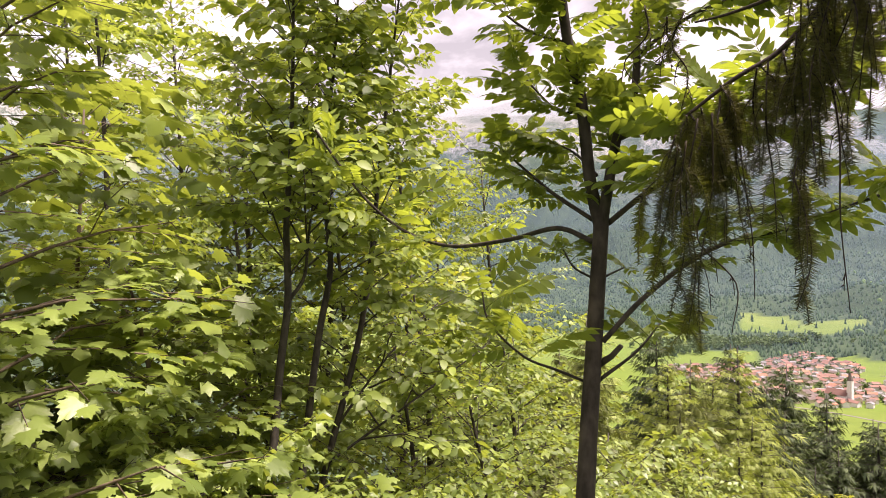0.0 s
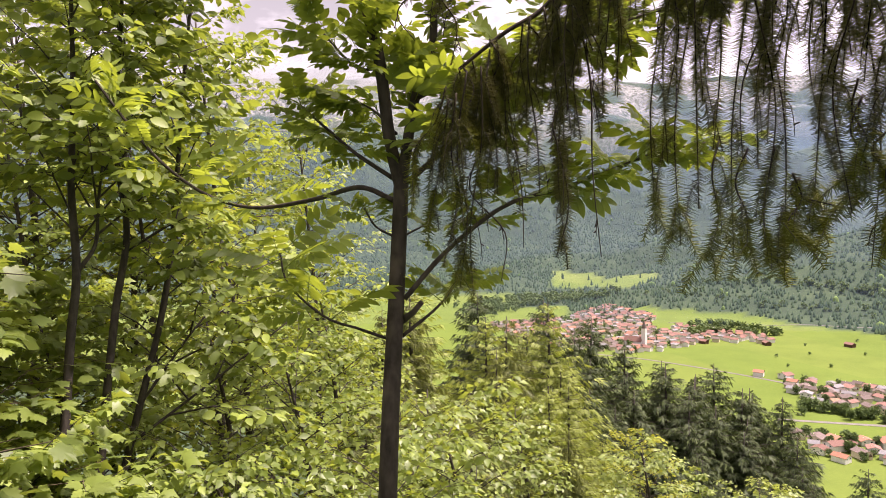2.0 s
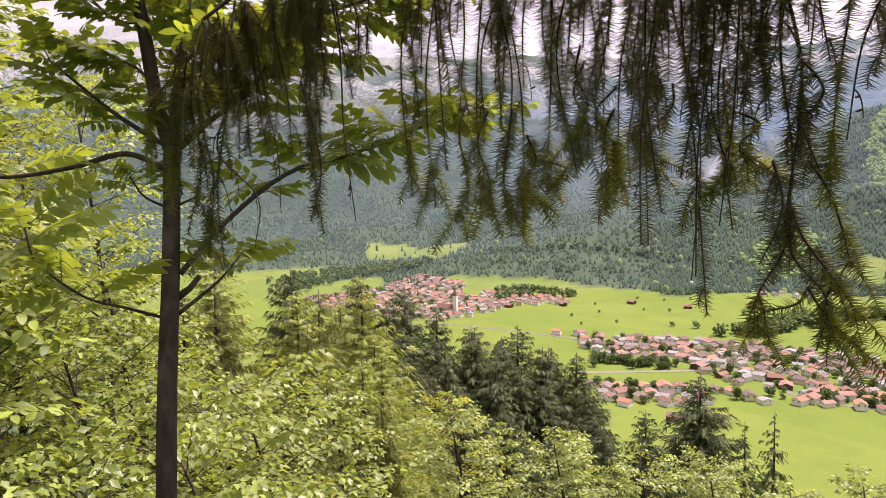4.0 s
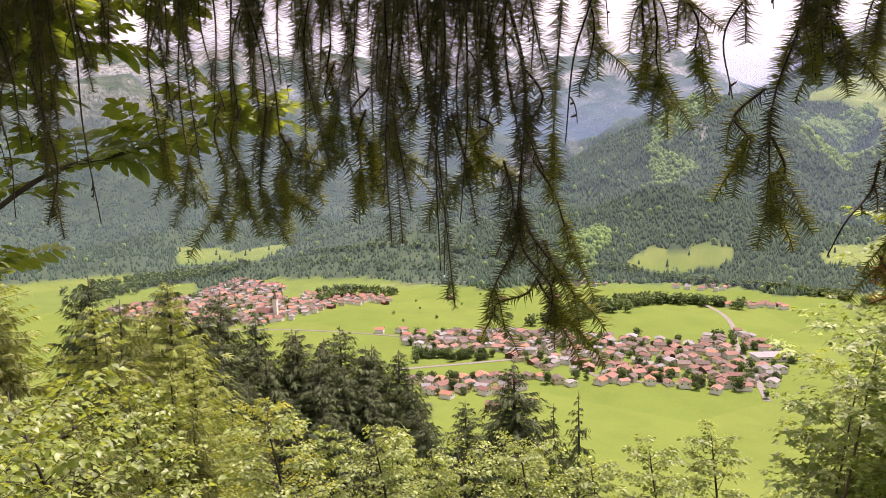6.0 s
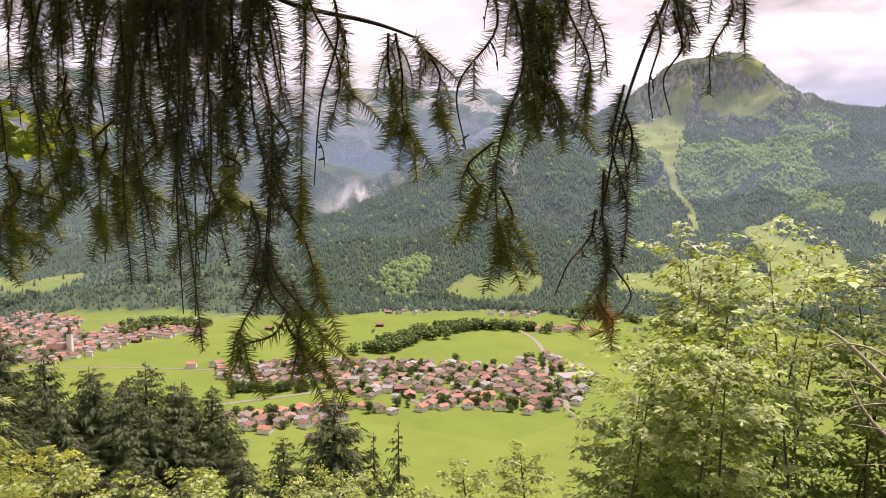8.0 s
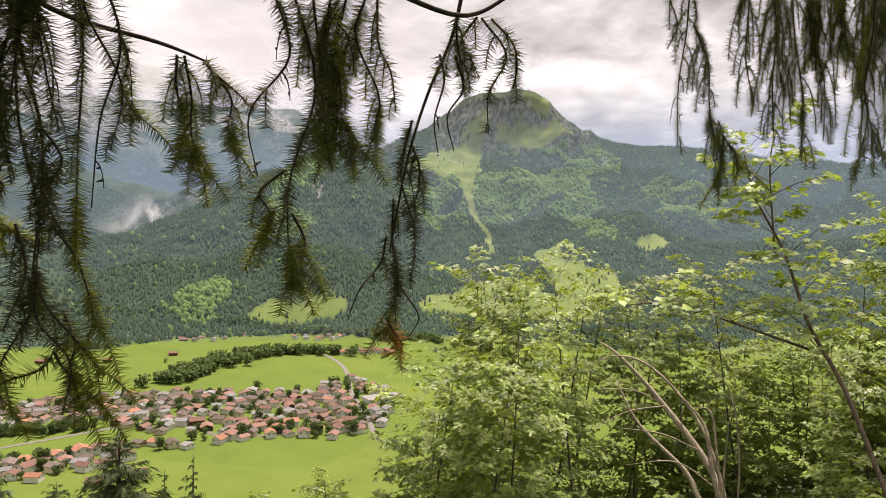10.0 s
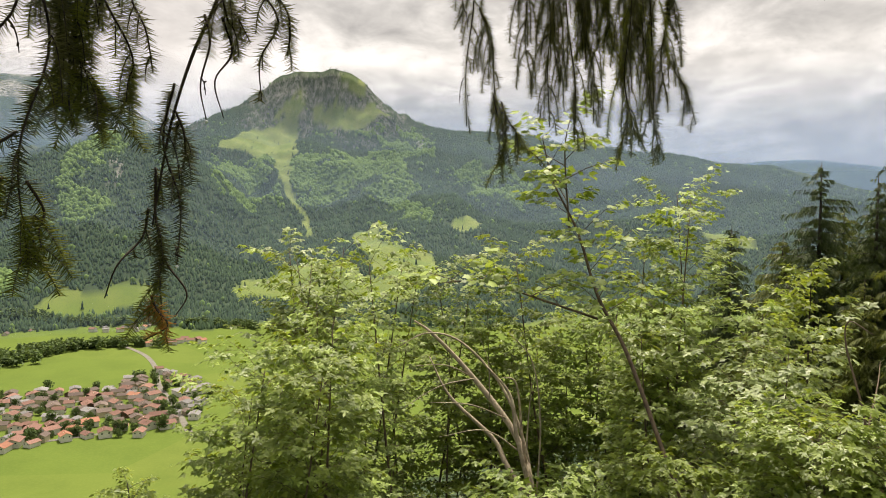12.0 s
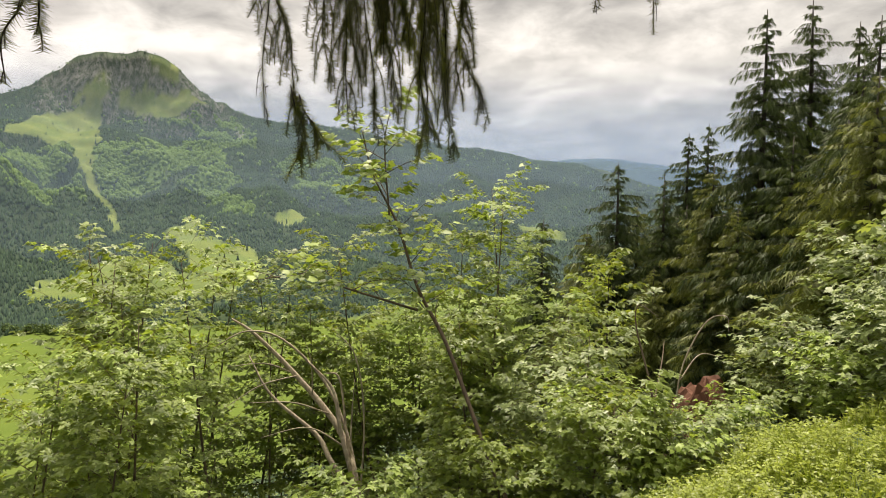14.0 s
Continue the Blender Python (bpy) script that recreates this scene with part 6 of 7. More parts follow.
def dry_brush():
    """Dry reddish stalks that lean over the bare earth."""
    local = np.random.default_rng(91)
    root = thing("dry_brush", "dry brown leafless stalks on the bare earth bank", "dead wood", (7.75, -5.2, ground_z(7.75, -5.2)))
    for k in range(16):
        b = Batch()
        p = np.array([local.normal(0, 0.18), local.normal(0, 0.18), -0.1])
        a, tall, bend = local.uniform(0, 6.28), local.uniform(0.5, 1.25), local.uniform(0.2, 0.7)
        ts = np.linspace(0, 1, 7)
        line = p + np.stack([bend * ts ** 2 * math.cos(a), bend * ts ** 2 * math.sin(a), tall * (ts - 0.25 * ts ** 3)], 1) + local.normal(0, 0.012, (7, 3))
        b.add(*tube(line, [0.008, 0.005, 0.002], 5))
        for j in (3, 4, 5):
            b.add(*tube([line[j], line[j] + local.normal(0, 0.09, 3)], [0.003, 0.001], 4))
        part("stalk", b.mesh("stalk", BARK_DRY, True), root)


dry_brush()

# right: low growth between the saplings and the path bank
for k, (x, y, tall) in enumerate(((5.35, -3.75, 0.42), (5.75, -4.30, 0.46), (6.25, -4.85, 0.42), (4.95, -3.20, 0.40), (5.9, -3.6, 0.5))):
    z = ground_z(x, y)
    shrub("maple_bush", "low leafy maple bush beside the grassy bank", "bush", [(x, y, z - 0.1), (x + 0.05, y, z + tall * 0.5), (x, y + 0.05, z + tall)], 0.010, MAPLE_ROUGH, (LEAF_SILVER, LEAF_SAPLING)[k % 2], BARK_BROWN, 0.062, 22, 0.42, 0.1, 0.5, 6, 6, 400 + k, 0, 0.25, 0.7, "low bushes")

# right: broadleaf trees before the spruces
for name, label, x, y, top, leaf, mat, size, wide, seed in (
        ("young_beech", "light green young beech in front of dark spruces", 9.55, -5.0, 0.9, SMALL, LEAF_BEECH, 0.085, 0.75, 101),
        ("young_beech", "light green young beech in front of dark spruces", 10.6, -5.2, 0.6, SMALL, LEAF_BEECH, 0.085, 0.7, 102),
        ("ash_sapling", "pale green ash sapling before the dark spruces", 7.0, -7.2, 1.5, FEATHER_ROUGH, LEAF_PALE, 0.20, 0.8, 103),
        ("ash_sapling", "pale green ash sapling before the dark spruces", 6.3, -7.2, 1.8, FEATHER_ROUGH, LEAF_PALE, 0.20, 0.8, 104)):
    z = ground_z(x, y)
    shrub(name, label, "tree", [(x, y, z - 0.1), (x + 0.1, y, z + (top - z) * 0.5), (x, y + 0.05, top)], 0.02, leaf, mat, BARK_DARK, size, 34, wide, 0.15, 0.45, 6, 5 if leaf is FEATHER_ROUGH else 9, seed, 0, 0.3, 0.55, "slope trees")

# right: spruces
for k, (x, y, top, wide, kind) in enumerate(((13.2, -10.3, 5.9, 1.0, DARK[0]), (14.1, -12.2, 6.5, 1.15, DARK[1]), (12.2, -11.7, 5.5, 1.0, DARK[2]), (22.0, -14.2, 4.4, 1.0, DARK[0]), (21.6, -14.7, 4.7, 1.0, DARK[1]), (17.9, -9.4, 3.0, 1.2, DARK[2]),
                                             (22.5, -13.6, 3.1, 0.9, THIN[0]), (8.5, -8.5, 4.4, 1.2, DARK[1]), (28.1, -11.3, 1.3, 1.0, DARK[0]), (19.8, -10.2, 0.6, 1.1, YOUNG[0]), (16.4, -10.6, 1.8, 1.2, DARK[0]), (15.2, -9.0, 0.3, 1.2, OLIVE[1]),
                                             (11.2, -9.4, 3.0, 1.3, DARK[2]), (10.2, -9.9, 4.2, 1.2, DARK[0]), (12.6, -8.6, 0.5, 1.2, DARK[1]), (7.6, -9.4, 6.0, 1.2, DARK[0]), (24.0, -11.5, 0.8, 1.1, DARK[2]), (14.2, -9.85, 2.7, 1.2, OLIVE[0]), (16.5, -10.0, 2.4, 1.2, DARK[1]), (19.5, -10.9, 1.9, 1.2, OLIVE[1]), (12.3, -9.1, 1.7, 1.3, OLIVE[1]), (8.9, -8.4, 3.1, 1.4, OLIVE[0]), (7.2, -7.2, 3.3, 1.2, OLIVE[1]), (23.8, -11.3, 1.1, 1.2, OLIVE[0]))):
    stand(kind, x, y, top, wide, k + 90)


def soil_bank():
    """Bare earth that swells out of the slope."""
    b = bmesh.new()
    bmesh.ops.create_grid(b, x_segments=36, y_segments=36, size=0.95)
    for v in b.verts:
        x, y = 8.3 + v.co.x, -5.65 + v.co.y
        d = math.hypot(v.co.x * 1.15, v.co.y * 1.5)
        swell = min(0.62, max(0.0, 1 - d / 0.95))
        rough = noise.fractal(Vector((x, y, 0)) * 3.1, 0.7, 2.1, 6)
        v.co = (x, y, ground_z(x, y) - 0.06 + 1.35 * swell * swell * (3 - 2 * swell) * (1 + 0.28 * rough) + 0.03 * rough)
    bmesh.ops.recalc_face_normals(b, faces=b.faces)
    me = bpy.data.meshes.new("soil_bank")
    b.to_mesh(me)
    b.free()
    me.materials.append(SOIL)
    tagged(new("soil_bank", me), "bare reddish brown earth bank among the bushes", "earth bank", kind="structure")


soil_bank()


def grass_bank():
    """Low grass and leafy herbs on the near edge of the path."""
    local = np.random.default_rng(77)
    n = 66000
    x, y = local.uniform(2.2, 6.4, n), local.uniform(-6.6, -1.4, n)
    s = x * DOWN[0] + y * DOWN[1]
    edge = 0.8 * fbm(x / 0.9, y / 0.9, 3, 61)
    keep = (s < 1.75 + edge) & (s > -2.2) & (np.hypot(x, y) > 2.4) & (np.hypot(x, y) < 7.2) & (y < -2.1 + 1.5 * edge + 0.25 * (x - 3))
    x, y = x[keep], y[keep]
    n = len(x)
    z = terrain(x, y)
    lush = 1.0 + 1.6 * fbm(x / 0.28, y / 0.28, 3, 71)
    blade = (np.array([(-0.5, 0, 0), (0.5, 0, 0), (0.35, 0.5, 0.12), (-0.35, 0.5, 0.12), (0, 1, 0.45)], np.float32), np.array([(0, 1, 2), (0, 2, 3), (3, 2, 4)]))
    g = np.arange(0, n, 2)
    along = np.stack([local.normal(0, 0.5, len(g)), local.normal(0, 0.5, len(g)), np.ones(len(g))], 1)
    m = frames_for(along, local.normal(size=(len(g), 3)), local.uniform(0.06, 0.15, len(g)) * lush[g])
    m[:, :, 0] *= 0.05
    b = Batch()
    b.scatter(blade, np.stack([x, y, z - 0.01], 1)[g], m)
    tagged(new("grass", b.mesh("grass", GRASS)), "low bright green grass on the bank beside the path", "grass", kind="stuff")
    # herbs: short stalks, each with a few whorls of small leaves
    plants = local.permutation(n)[:5200]
    spots, ways, ups, size = [], [], [], []
    stalks = Batch()
    for k in plants:
        tall = local.uniform(0.07, 0.17) * lush[k]
        lean = np.array([local.normal(0, 0.25), local.normal(0, 0.25), 1.0]) * tall
        p = np.array([x[k], y[k], z[k] - 0.01])
        stalks.add(*tube([p, p + lean], [0.0015, 0.0007], 3, False))
        turn = local.uniform(0, 6.28)
        for w in (0.4, 0.62, 0.82, 1.0):
            for j in range(3):
                a = turn + 2.1 * j + 2.6 * w
                spots.append(p + lean * w)
                ways.append((math.cos(a), math.sin(a), local.normal(0.15, 0.25)))
                ups.append((local.normal(0, 0.3), local.normal(0, 0.3), 1))
                size.append(local.uniform(0.022, 0.042) * (1.25 - 0.4 * w))
    b = Batch()
    b.scatter(SMALL, spots, frames_for(np.array(ways), np.array(ups), np.array(size)))
    herbs = tagged(new("weeds", b.mesh("weeds", LEAF_HERB)), "dense yellow-green leafy herbs growing on the path bank", "weeds", kind="stuff")
    part("stalks", stalks.mesh("stalks", LEAF_HERB), herbs)


grass_bank()

# ---------------------------------------------------------------- spruce twigs that hang into the view

spray_a = thing("spruce_branch", "drooping dark spruce branch with hanging needle twigs", "branch", (0.521, 0.966, 1.945), "overhead spruce branches")
spray_a.location = (0, 0, 0)
limb(spray_a, [(0.610, 0.902, 2.104), (0.561, 0.917, 2.009), (0.504, 0.921, 1.929), (0.455, 0.942, 1.868), (0.399, 0.954, 1.833), (0.340, 0.976, 1.786)], 0.006)
limb(spray_a, [(0.518, 0.920, 1.973), (0.475, 0.984, 1.959), (0.434, 1.060, 1.957), (0.406, 1.124, 1.965)], 0.004)
hanging(spray_a, (0.332, 0.910, 1.770), (0.322, 0.922, 1.481), shoots=9, spread=0.045, bare=0.15, fresh=0.2)
hanging(spray_a, (0.316, 0.907, 1.740), (0.298, 0.919, 1.511), shoots=8, spread=0.04)
hanging(spray_a, (0.354, 0.918, 1.779), (0.343, 0.929, 1.465), shoots=6, spread=0.03, bare=0.3)
hanging(spray_a, (0.308, 0.916, 1.734), (0.284, 0.933, 1.578), shoots=8, spread=0.05, fresh=0.3)
hanging(spray_a, (0.302, 0.906, 1.748), (0.261, 0.931, 1.623), shoots=6, spread=0.05, fresh=0.5)
hanging(spray_a, (0.362, 0.929, 1.683), (0.380, 0.918, 1.489), shoots=3, bare=0.9, spread=0.02, straggle=0.8)
hanging(spray_a, (0.398, 0.953, 1.801), (0.428, 0.958, 1.531), shoots=4, bare=0.9, spread=0.02, straggle=0.7)
hanging(spray_a, (0.386, 0.942, 1.814), (0.414, 0.954, 1.608), shoots=5, spread=0.04, bare=0.3, crowd=0.75)
hanging(spray_a, (0.375, 0.944, 1.807), (0.390, 0.960, 1.609), shoots=10, spread=0.05)
hanging(spray_a, (0.403, 0.865, 1.832), (0.424, 0.886, 1.608), shoots=6, spread=0.045, bare=0.2, crowd=0.85)
hanging(spray_a, (0.430, 0.883, 1.851), (0.455, 0.906, 1.601), shoots=9, spread=0.045)
hanging(spray_a, (0.431, 0.849, 1.862), (0.457, 0.871, 1.506), shoots=8, spread=0.04, bare=0.2)
hanging(spray_a, (0.434, 0.870, 1.699), (0.440, 0.869, 1.523), shoots=4, spread=0.03)
hanging(spray_a, (0.445, 0.824, 1.854), (0.488, 0.836, 1.523), shoots=3, bare=1.0, spread=0.02, straggle=0.8)
hanging(spray_a, (0.443, 0.833, 1.871), (0.470, 0.858, 1.677), shoots=8, spread=0.04)
hanging(spray_a, (0.420, 0.934, 1.843), (0.433, 0.954, 1.701), shoots=7, spread=0.04)
hanging(spray_a, (0.355, 0.961, 1.795), (0.367, 0.972, 1.687), shoots=10, spread=0.06, fresh=0.4)
hanging(spray_a, (0.337, 0.967, 1.785), (0.338, 0.980, 1.688), shoots=10, spread=0.06, fresh=0.5)
hanging(spray_a, (0.375, 0.944, 1.822), (0.385, 0.960, 1.710), shoots=9, spread=0.055)
hanging(spray_a, (0.427, 0.842, 1.860), (0.446, 0.866, 1.699), shoots=6, spread=0.045, bare=0.2, crowd=0.85)
hanging(spray_a, (0.308, 0.892, 1.904), (0.314, 0.922, 1.780), shoots=4, spread=0.03, bare=0.5)
hanging(spray_a, (0.269, 0.932, 1.925), (0.273, 0.961, 1.819), shoots=2, spread=0.02, bare=0.7, straggle=0.4)
hanging(spray_a, (0.301, 0.938, 1.912), (0.291, 0.957, 1.857), shoots=4, spread=0.03, bare=0.5)


def fringe(parent, points, count, lengths, seed, **kind):
    """Short needled twigs close together along a limb."""
    local = np.random.default_rng(seed)
    line = bow(points, 8)
    for k in range(count):
        u = (k + local.random()) / count * (len(line) - 1)
        i = min(int(u), len(line) - 2)
        p = line[i] + (line[i + 1] - line[i]) * (u - i)
        hanging(parent, p, p + np.array([local.normal(0, 0.025), local.normal(0, 0.025), -local.uniform(*lengths)]), spread=0.045, **kind)


fringe(spray_a, [(0.585, 0.910, 2.050), (0.561, 0.917, 2.009), (0.504, 0.921, 1.929), (0.455, 0.942, 1.868), (0.399, 0.954, 1.833), (0.340, 0.976, 1.786)], 8, (0.10, 0.19), 5, shoots=5, bare=0.2)

spray_b = thing("spruce_branch", "dense dark curtain of hanging spruce twigs with pale tips", "branch", (0, 0, 0), "overhead spruce branches")
limb(spray_b, [(0.461, 0.832, 2.137), (0.538, 0.763, 2.087), (0.602, 0.689, 2.035), (0.651, 0.613, 1.981), (0.682, 0.534, 1.936), (0.700, 0.452, 1.899), (0.730, 0.389, 1.872)], 0.008)
limb(spray_b, [(0.442, 0.836, 1.978), (0.523, 0.760, 1.964), (0.602, 0.673, 1.945), (0.658, 0.555, 1.908), (0.709, 0.448, 1.869), (0.766, 0.356, 1.859)], 0.007)
hanging(spray_b, (0.537, 0.763, 2.019), (0.583, 0.861, 1.551), shoots=7, spread=0.05, fresh=0.35)
hanging(spray_b, (0.557, 0.745, 2.013), (0.606, 0.839, 1.536), shoots=7, spread=0.055, fresh=0.5)
hanging(spray_b, (0.522, 0.677, 1.973), (0.577, 0.757, 1.584), shoots=6, spread=0.045)
hanging(spray_b, (0.536, 0.735, 2.004), (0.579, 0.828, 1.645), shoots=4, spread=0.045, bare=0.2, crowd=0.85)
hanging(spray_b, (0.579, 0.689, 1.989), (0.635, 0.769, 1.522), shoots=6, spread=0.05, fresh=0.25)
hanging(spray_b, (0.594, 0.640, 1.968), (0.657, 0.707, 1.524), shoots=6, spread=0.055, fresh=0.3)
hanging(spray_b, (0.563, 0.636, 1.960), (0.623, 0.706, 1.563), shoots=6, spread=0.045)
hanging(spray_b, (0.607, 0.616, 1.958), (0.670, 0.679, 1.552), shoots=7, spread=0.05, fresh=0.3)
hanging(spray_b, (0.597, 0.564, 1.931), (0.662, 0.615, 1.577), shoots=6, spread=0.045)
hanging(spray_b, (0.666, 0.596, 1.959), (0.728, 0.654, 1.514), shoots=5, bare=0.5, spread=0.03, straggle=0.35)
hanging(spray_b, (0.671, 0.572, 1.948), (0.735, 0.627, 1.560), shoots=7, spread=0.05, fresh=0.2)
hanging(spray_b, (0.661, 0.525, 1.923), (0.722, 0.567, 1.495), shoots=5, bare=0.4, spread=0.035, drop=True)
hanging(spray_b, (0.654, 0.491, 1.905), (0.709, 0.536, 1.533), shoots=5, bare=0.5, spread=0.035)
hanging(spray_b, (0.690, 0.516, 1.924), (0.759, 0.539, 1.457), shoots=4, bare=0.7, spread=0.03, straggle=0.4, drop=True)
hanging(spray_b, (0.681, 0.471, 1.900), (0.733, 0.496, 1.428), shoots=6, bare=0.2, spread=0.035)
hanging(spray_b, (0.706, 0.469, 1.903), (0.770, 0.496, 1.515), shoots=5, bare=0.4, spread=0.035)
hanging(spray_b, (0.641, 0.622, 1.967), (0.705, 0.685, 1.628), shoots=4, spread=0.045, bare=0.2, crowd=0.85)
hanging(spray_b, (0.563, 0.687, 1.985), (0.616, 0.766, 1.654), shoots=3, spread=0.04, bare=0.3, crowd=0.75)
hanging(spray_b, (0.582, 0.652, 1.972), (0.629, 0.726, 1.684), shoots=3, spread=0.04, bare=0.3, crowd=0.75)
hanging(spray_b, (0.668, 0.525, 1.924), (0.724, 0.573, 1.644), shoots=4, spread=0.045, bare=0.2, crowd=0.85)
hanging(spray_b, (0.677, 0.454, 1.891), (0.731, 0.492, 1.593), shoots=6, spread=0.05)
hanging(spray_b, (0.653, 0.457, 1.840), (0.697, 0.480, 1.473), shoots=3, bare=0.8, spread=0.025, straggle=0.45)
hanging(spray_b, (0.683, 0.429, 1.841), (0.716, 0.469, 1.522), shoots=5, bare=0.4, spread=0.03, straggle=0.25)
hanging(spray_b, (0.661, 0.487, 1.851), (0.681, 0.537, 1.501), shoots=6, spread=0.03, bare=0.3)
hanging(spray_b, (0.683, 0.467, 1.852), (0.713, 0.515, 1.569), shoots=6, spread=0.04)
hanging(spray_b, (0.713, 0.425, 1.848), (0.747, 0.468, 1.591), shoots=5, spread=0.04)
hanging(spray_b, (0.703, 0.409, 1.841), (0.746, 0.437, 1.625), shoots=5, spread=0.035, bare=0.2)
hanging(spray_b, (0.722, 0.388, 1.840), (0.762, 0.412, 1.668), shoots=4, spread=0.03, bare=0.3)
hanging(spray_b, (0.739, 0.368, 1.839), (0.780, 0.401, 1.566), shoots=5, spread=0.03, fresh=0.3)
hanging(spray_b, (0.746, 0.360, 1.839), (0.788, 0.390, 1.600), shoots=3, spread=0.03, bare=0.7, straggle=0.3)
hanging(spray_b, (0.742, 0.351, 1.835), (0.787, 0.367, 1.655), shoots=3, spread=0.03)
hanging(spray_b, (0.680, 0.531, 1.869), (0.707, 0.582, 1.620), shoots=7, spread=0.05)
hanging(spray_b, (0.665, 0.567, 1.875), (0.688, 0.617, 1.653), shoots=7, spread=0.055)
hanging(spray_b, (0.685, 0.503, 1.863), (0.718, 0.545, 1.649), shoots=6, spread=0.05)
hanging(spray_b, (0.701, 0.463, 1.856), (0.735, 0.500, 1.664), shoots=6, spread=0.045)
hanging(spray_b, (0.657, 0.607, 1.885), (0.679, 0.656, 1.681), shoots=7, spread=0.06)
hanging(spray_b, (0.714, 0.438, 1.852), (0.747, 0.469, 1.691), shoots=4, spread=0.04)
fringe(spray_b, [(0.442, 0.836, 1.978), (0.523, 0.760, 1.964), (0.602, 0.673, 1.945), (0.658, 0.555, 1.908), (0.709, 0.448, 1.869), (0.740, 0.395, 1.862)], 26, (0.13, 0.26), 7, shoots=7, bare=0.1)
fringe(spray_b, [(0.400, 0.860, 2.06), (0.461, 0.832, 2.03), (0.520, 0.775, 2.01)], 6, (0.22, 0.38), 6, shoots=8, bare=0.1)

spray_g = thing("spruce_branch", "thick dark mass of hanging spruce twigs with olive tips", "branch", (0, 0, 0), "overhead spruce branches")
limb(spray_g, [(0.535, 0.771, 1.965), (0.612, 0.705, 1.961), (0.680, 0.611, 1.950), (0.735, 0.500, 1.928), (0.770, 0.415, 1.913)], 0.007)
hanging(spray_g, (0.582, 0.698, 1.925), (0.600, 0.762, 1.655), shoots=4, spread=0.045, bare=0.3, crowd=0.8)
hanging(spray_g, (0.595, 0.651, 1.916), (0.608, 0.718, 1.635), shoots=4, spread=0.045, bare=0.3, crowd=0.8)
hanging(spray_g, (0.627, 0.681, 1.937), (0.653, 0.748, 1.632), shoots=4, spread=0.045, bare=0.3, crowd=0.8)
hanging(spray_g, (0.639, 0.653, 1.934), (0.664, 0.716, 1.683), shoots=4, spread=0.045, bare=0.3, crowd=0.8)
hanging(spray_g, (0.676, 0.567, 1.925), (0.708, 0.635, 1.611), shoots=4, spread=0.045, bare=0.3, crowd=0.8)
hanging(spray_g, (0.616, 0.772, 1.670), (0.607, 0.780, 1.523), shoots=2, spread=0.03, fresh=0.7)
hanging(spray_g, (0.599, 0.697, 1.651), (0.601, 0.700, 1.538), shoots=2, spread=0.03, fresh=0.7)
hanging(spray_g, (0.627, 0.688, 1.653), (0.628, 0.690, 1.525), shoots=2, spread=0.03, fresh=0.7)
hanging(spray_g, (0.625, 0.658, 1.621), (0.641, 0.650, 1.543), shoots=2, spread=0.03, fresh=0.7)
hanging(spray_g, (0.648, 0.674, 1.617), (0.674, 0.660, 1.570), shoots=2, spread=0.03, fresh=0.7)
hanging(spray_g, (0.666, 0.614, 1.716), (0.666, 0.627, 1.610), shoots=2, spread=0.03, fresh=0.7)
hanging(spray_g, (0.671, 0.613, 1.699), (0.680, 0.618, 1.594), shoots=2, spread=0.03, fresh=0.7)
hanging(spray_g, (0.714, 0.608, 1.673), (0.719, 0.611, 1.579), shoots=2, spread=0.03, fresh=0.7)
hanging(spray_g, (0.695, 0.592, 1.646), (0.689, 0.599, 1.548), shoots=2, spread=0.03, fresh=0.7)
hanging(spray_g, (0.724, 0.570, 1.683), (0.723, 0.579, 1.591), shoots=2, spread=0.03, fresh=0.7)
hanging(spray_g, (0.775, 0.515, 1.684), (0.789, 0.512, 1.591), shoots=2, spread=0.03, fresh=0.7)
hanging(spray_g, (0.736, 0.462, 1.630), (0.752, 0.449, 1.575), shoots=2, spread=0.03, fresh=0.7)
hanging(spray_g, (0.727, 0.490, 1.636), (0.729, 0.491, 1.554), shoots=2, spread=0.03, fresh=0.7)
hanging(spray_g, (0.719, 0.532, 1.667), (0.718, 0.539, 1.584), shoots=2, spread=0.03, fresh=0.7)

spray_c = thing("spruce_branch", "long hanging spruce spray with forked green tips", "branch", (0, 0, 0), "overhead spruce branches")
limb(spray_c, [(0.730, 0.420, 1.826), (0.735, 0.420, 1.748), (0.752, 0.411, 1.656), (0.753, 0.424, 1.535)], 0.0024)
hanging(spray_c, (0.751, 0.419, 1.538), (0.753, 0.390, 1.410), shoots=0, length=0.016)
hanging(spray_c, (0.748, 0.422, 1.536), (0.721, 0.432, 1.428), shoots=2, spread=0.02, length=0.015)
hanging(spray_c, (0.752, 0.418, 1.541), (0.778, 0.368, 1.444), shoots=3, spread=0.025, length=0.015, fresh=0.6)
hanging(spray_c, (0.726, 0.415, 1.745), (0.749, 0.420, 1.515), shoots=7, spread=0.03)
hanging(spray_c, (0.760, 0.409, 1.584), (0.780, 0.377, 1.486), shoots=0, fresh=0.9)
hanging(spray_c, (0.754, 0.403, 1.461), (0.723, 0.430, 1.428), shoots=0, length=0.014, fresh=0.9)
hanging(spray_c, (0.756, 0.403, 1.467), (0.773, 0.368, 1.419), shoots=0, length=0.014, fresh=0.9)
hanging(spray_c, (0.746, 0.413, 1.678), (0.757, 0.414, 1.584), shoots=6, spread=0.03)
hanging(spray_c, (0.741, 0.431, 1.584), (0.731, 0.435, 1.487), shoots=4, spread=0.025)
hanging(spray_c, (0.752, 0.411, 1.656), (0.767, 0.401, 1.572), shoots=3, spread=0.03)
hanging(spray_c, (0.764, 0.400, 1.504), (0.762, 0.381, 1.419), shoots=0, fresh=0.7)

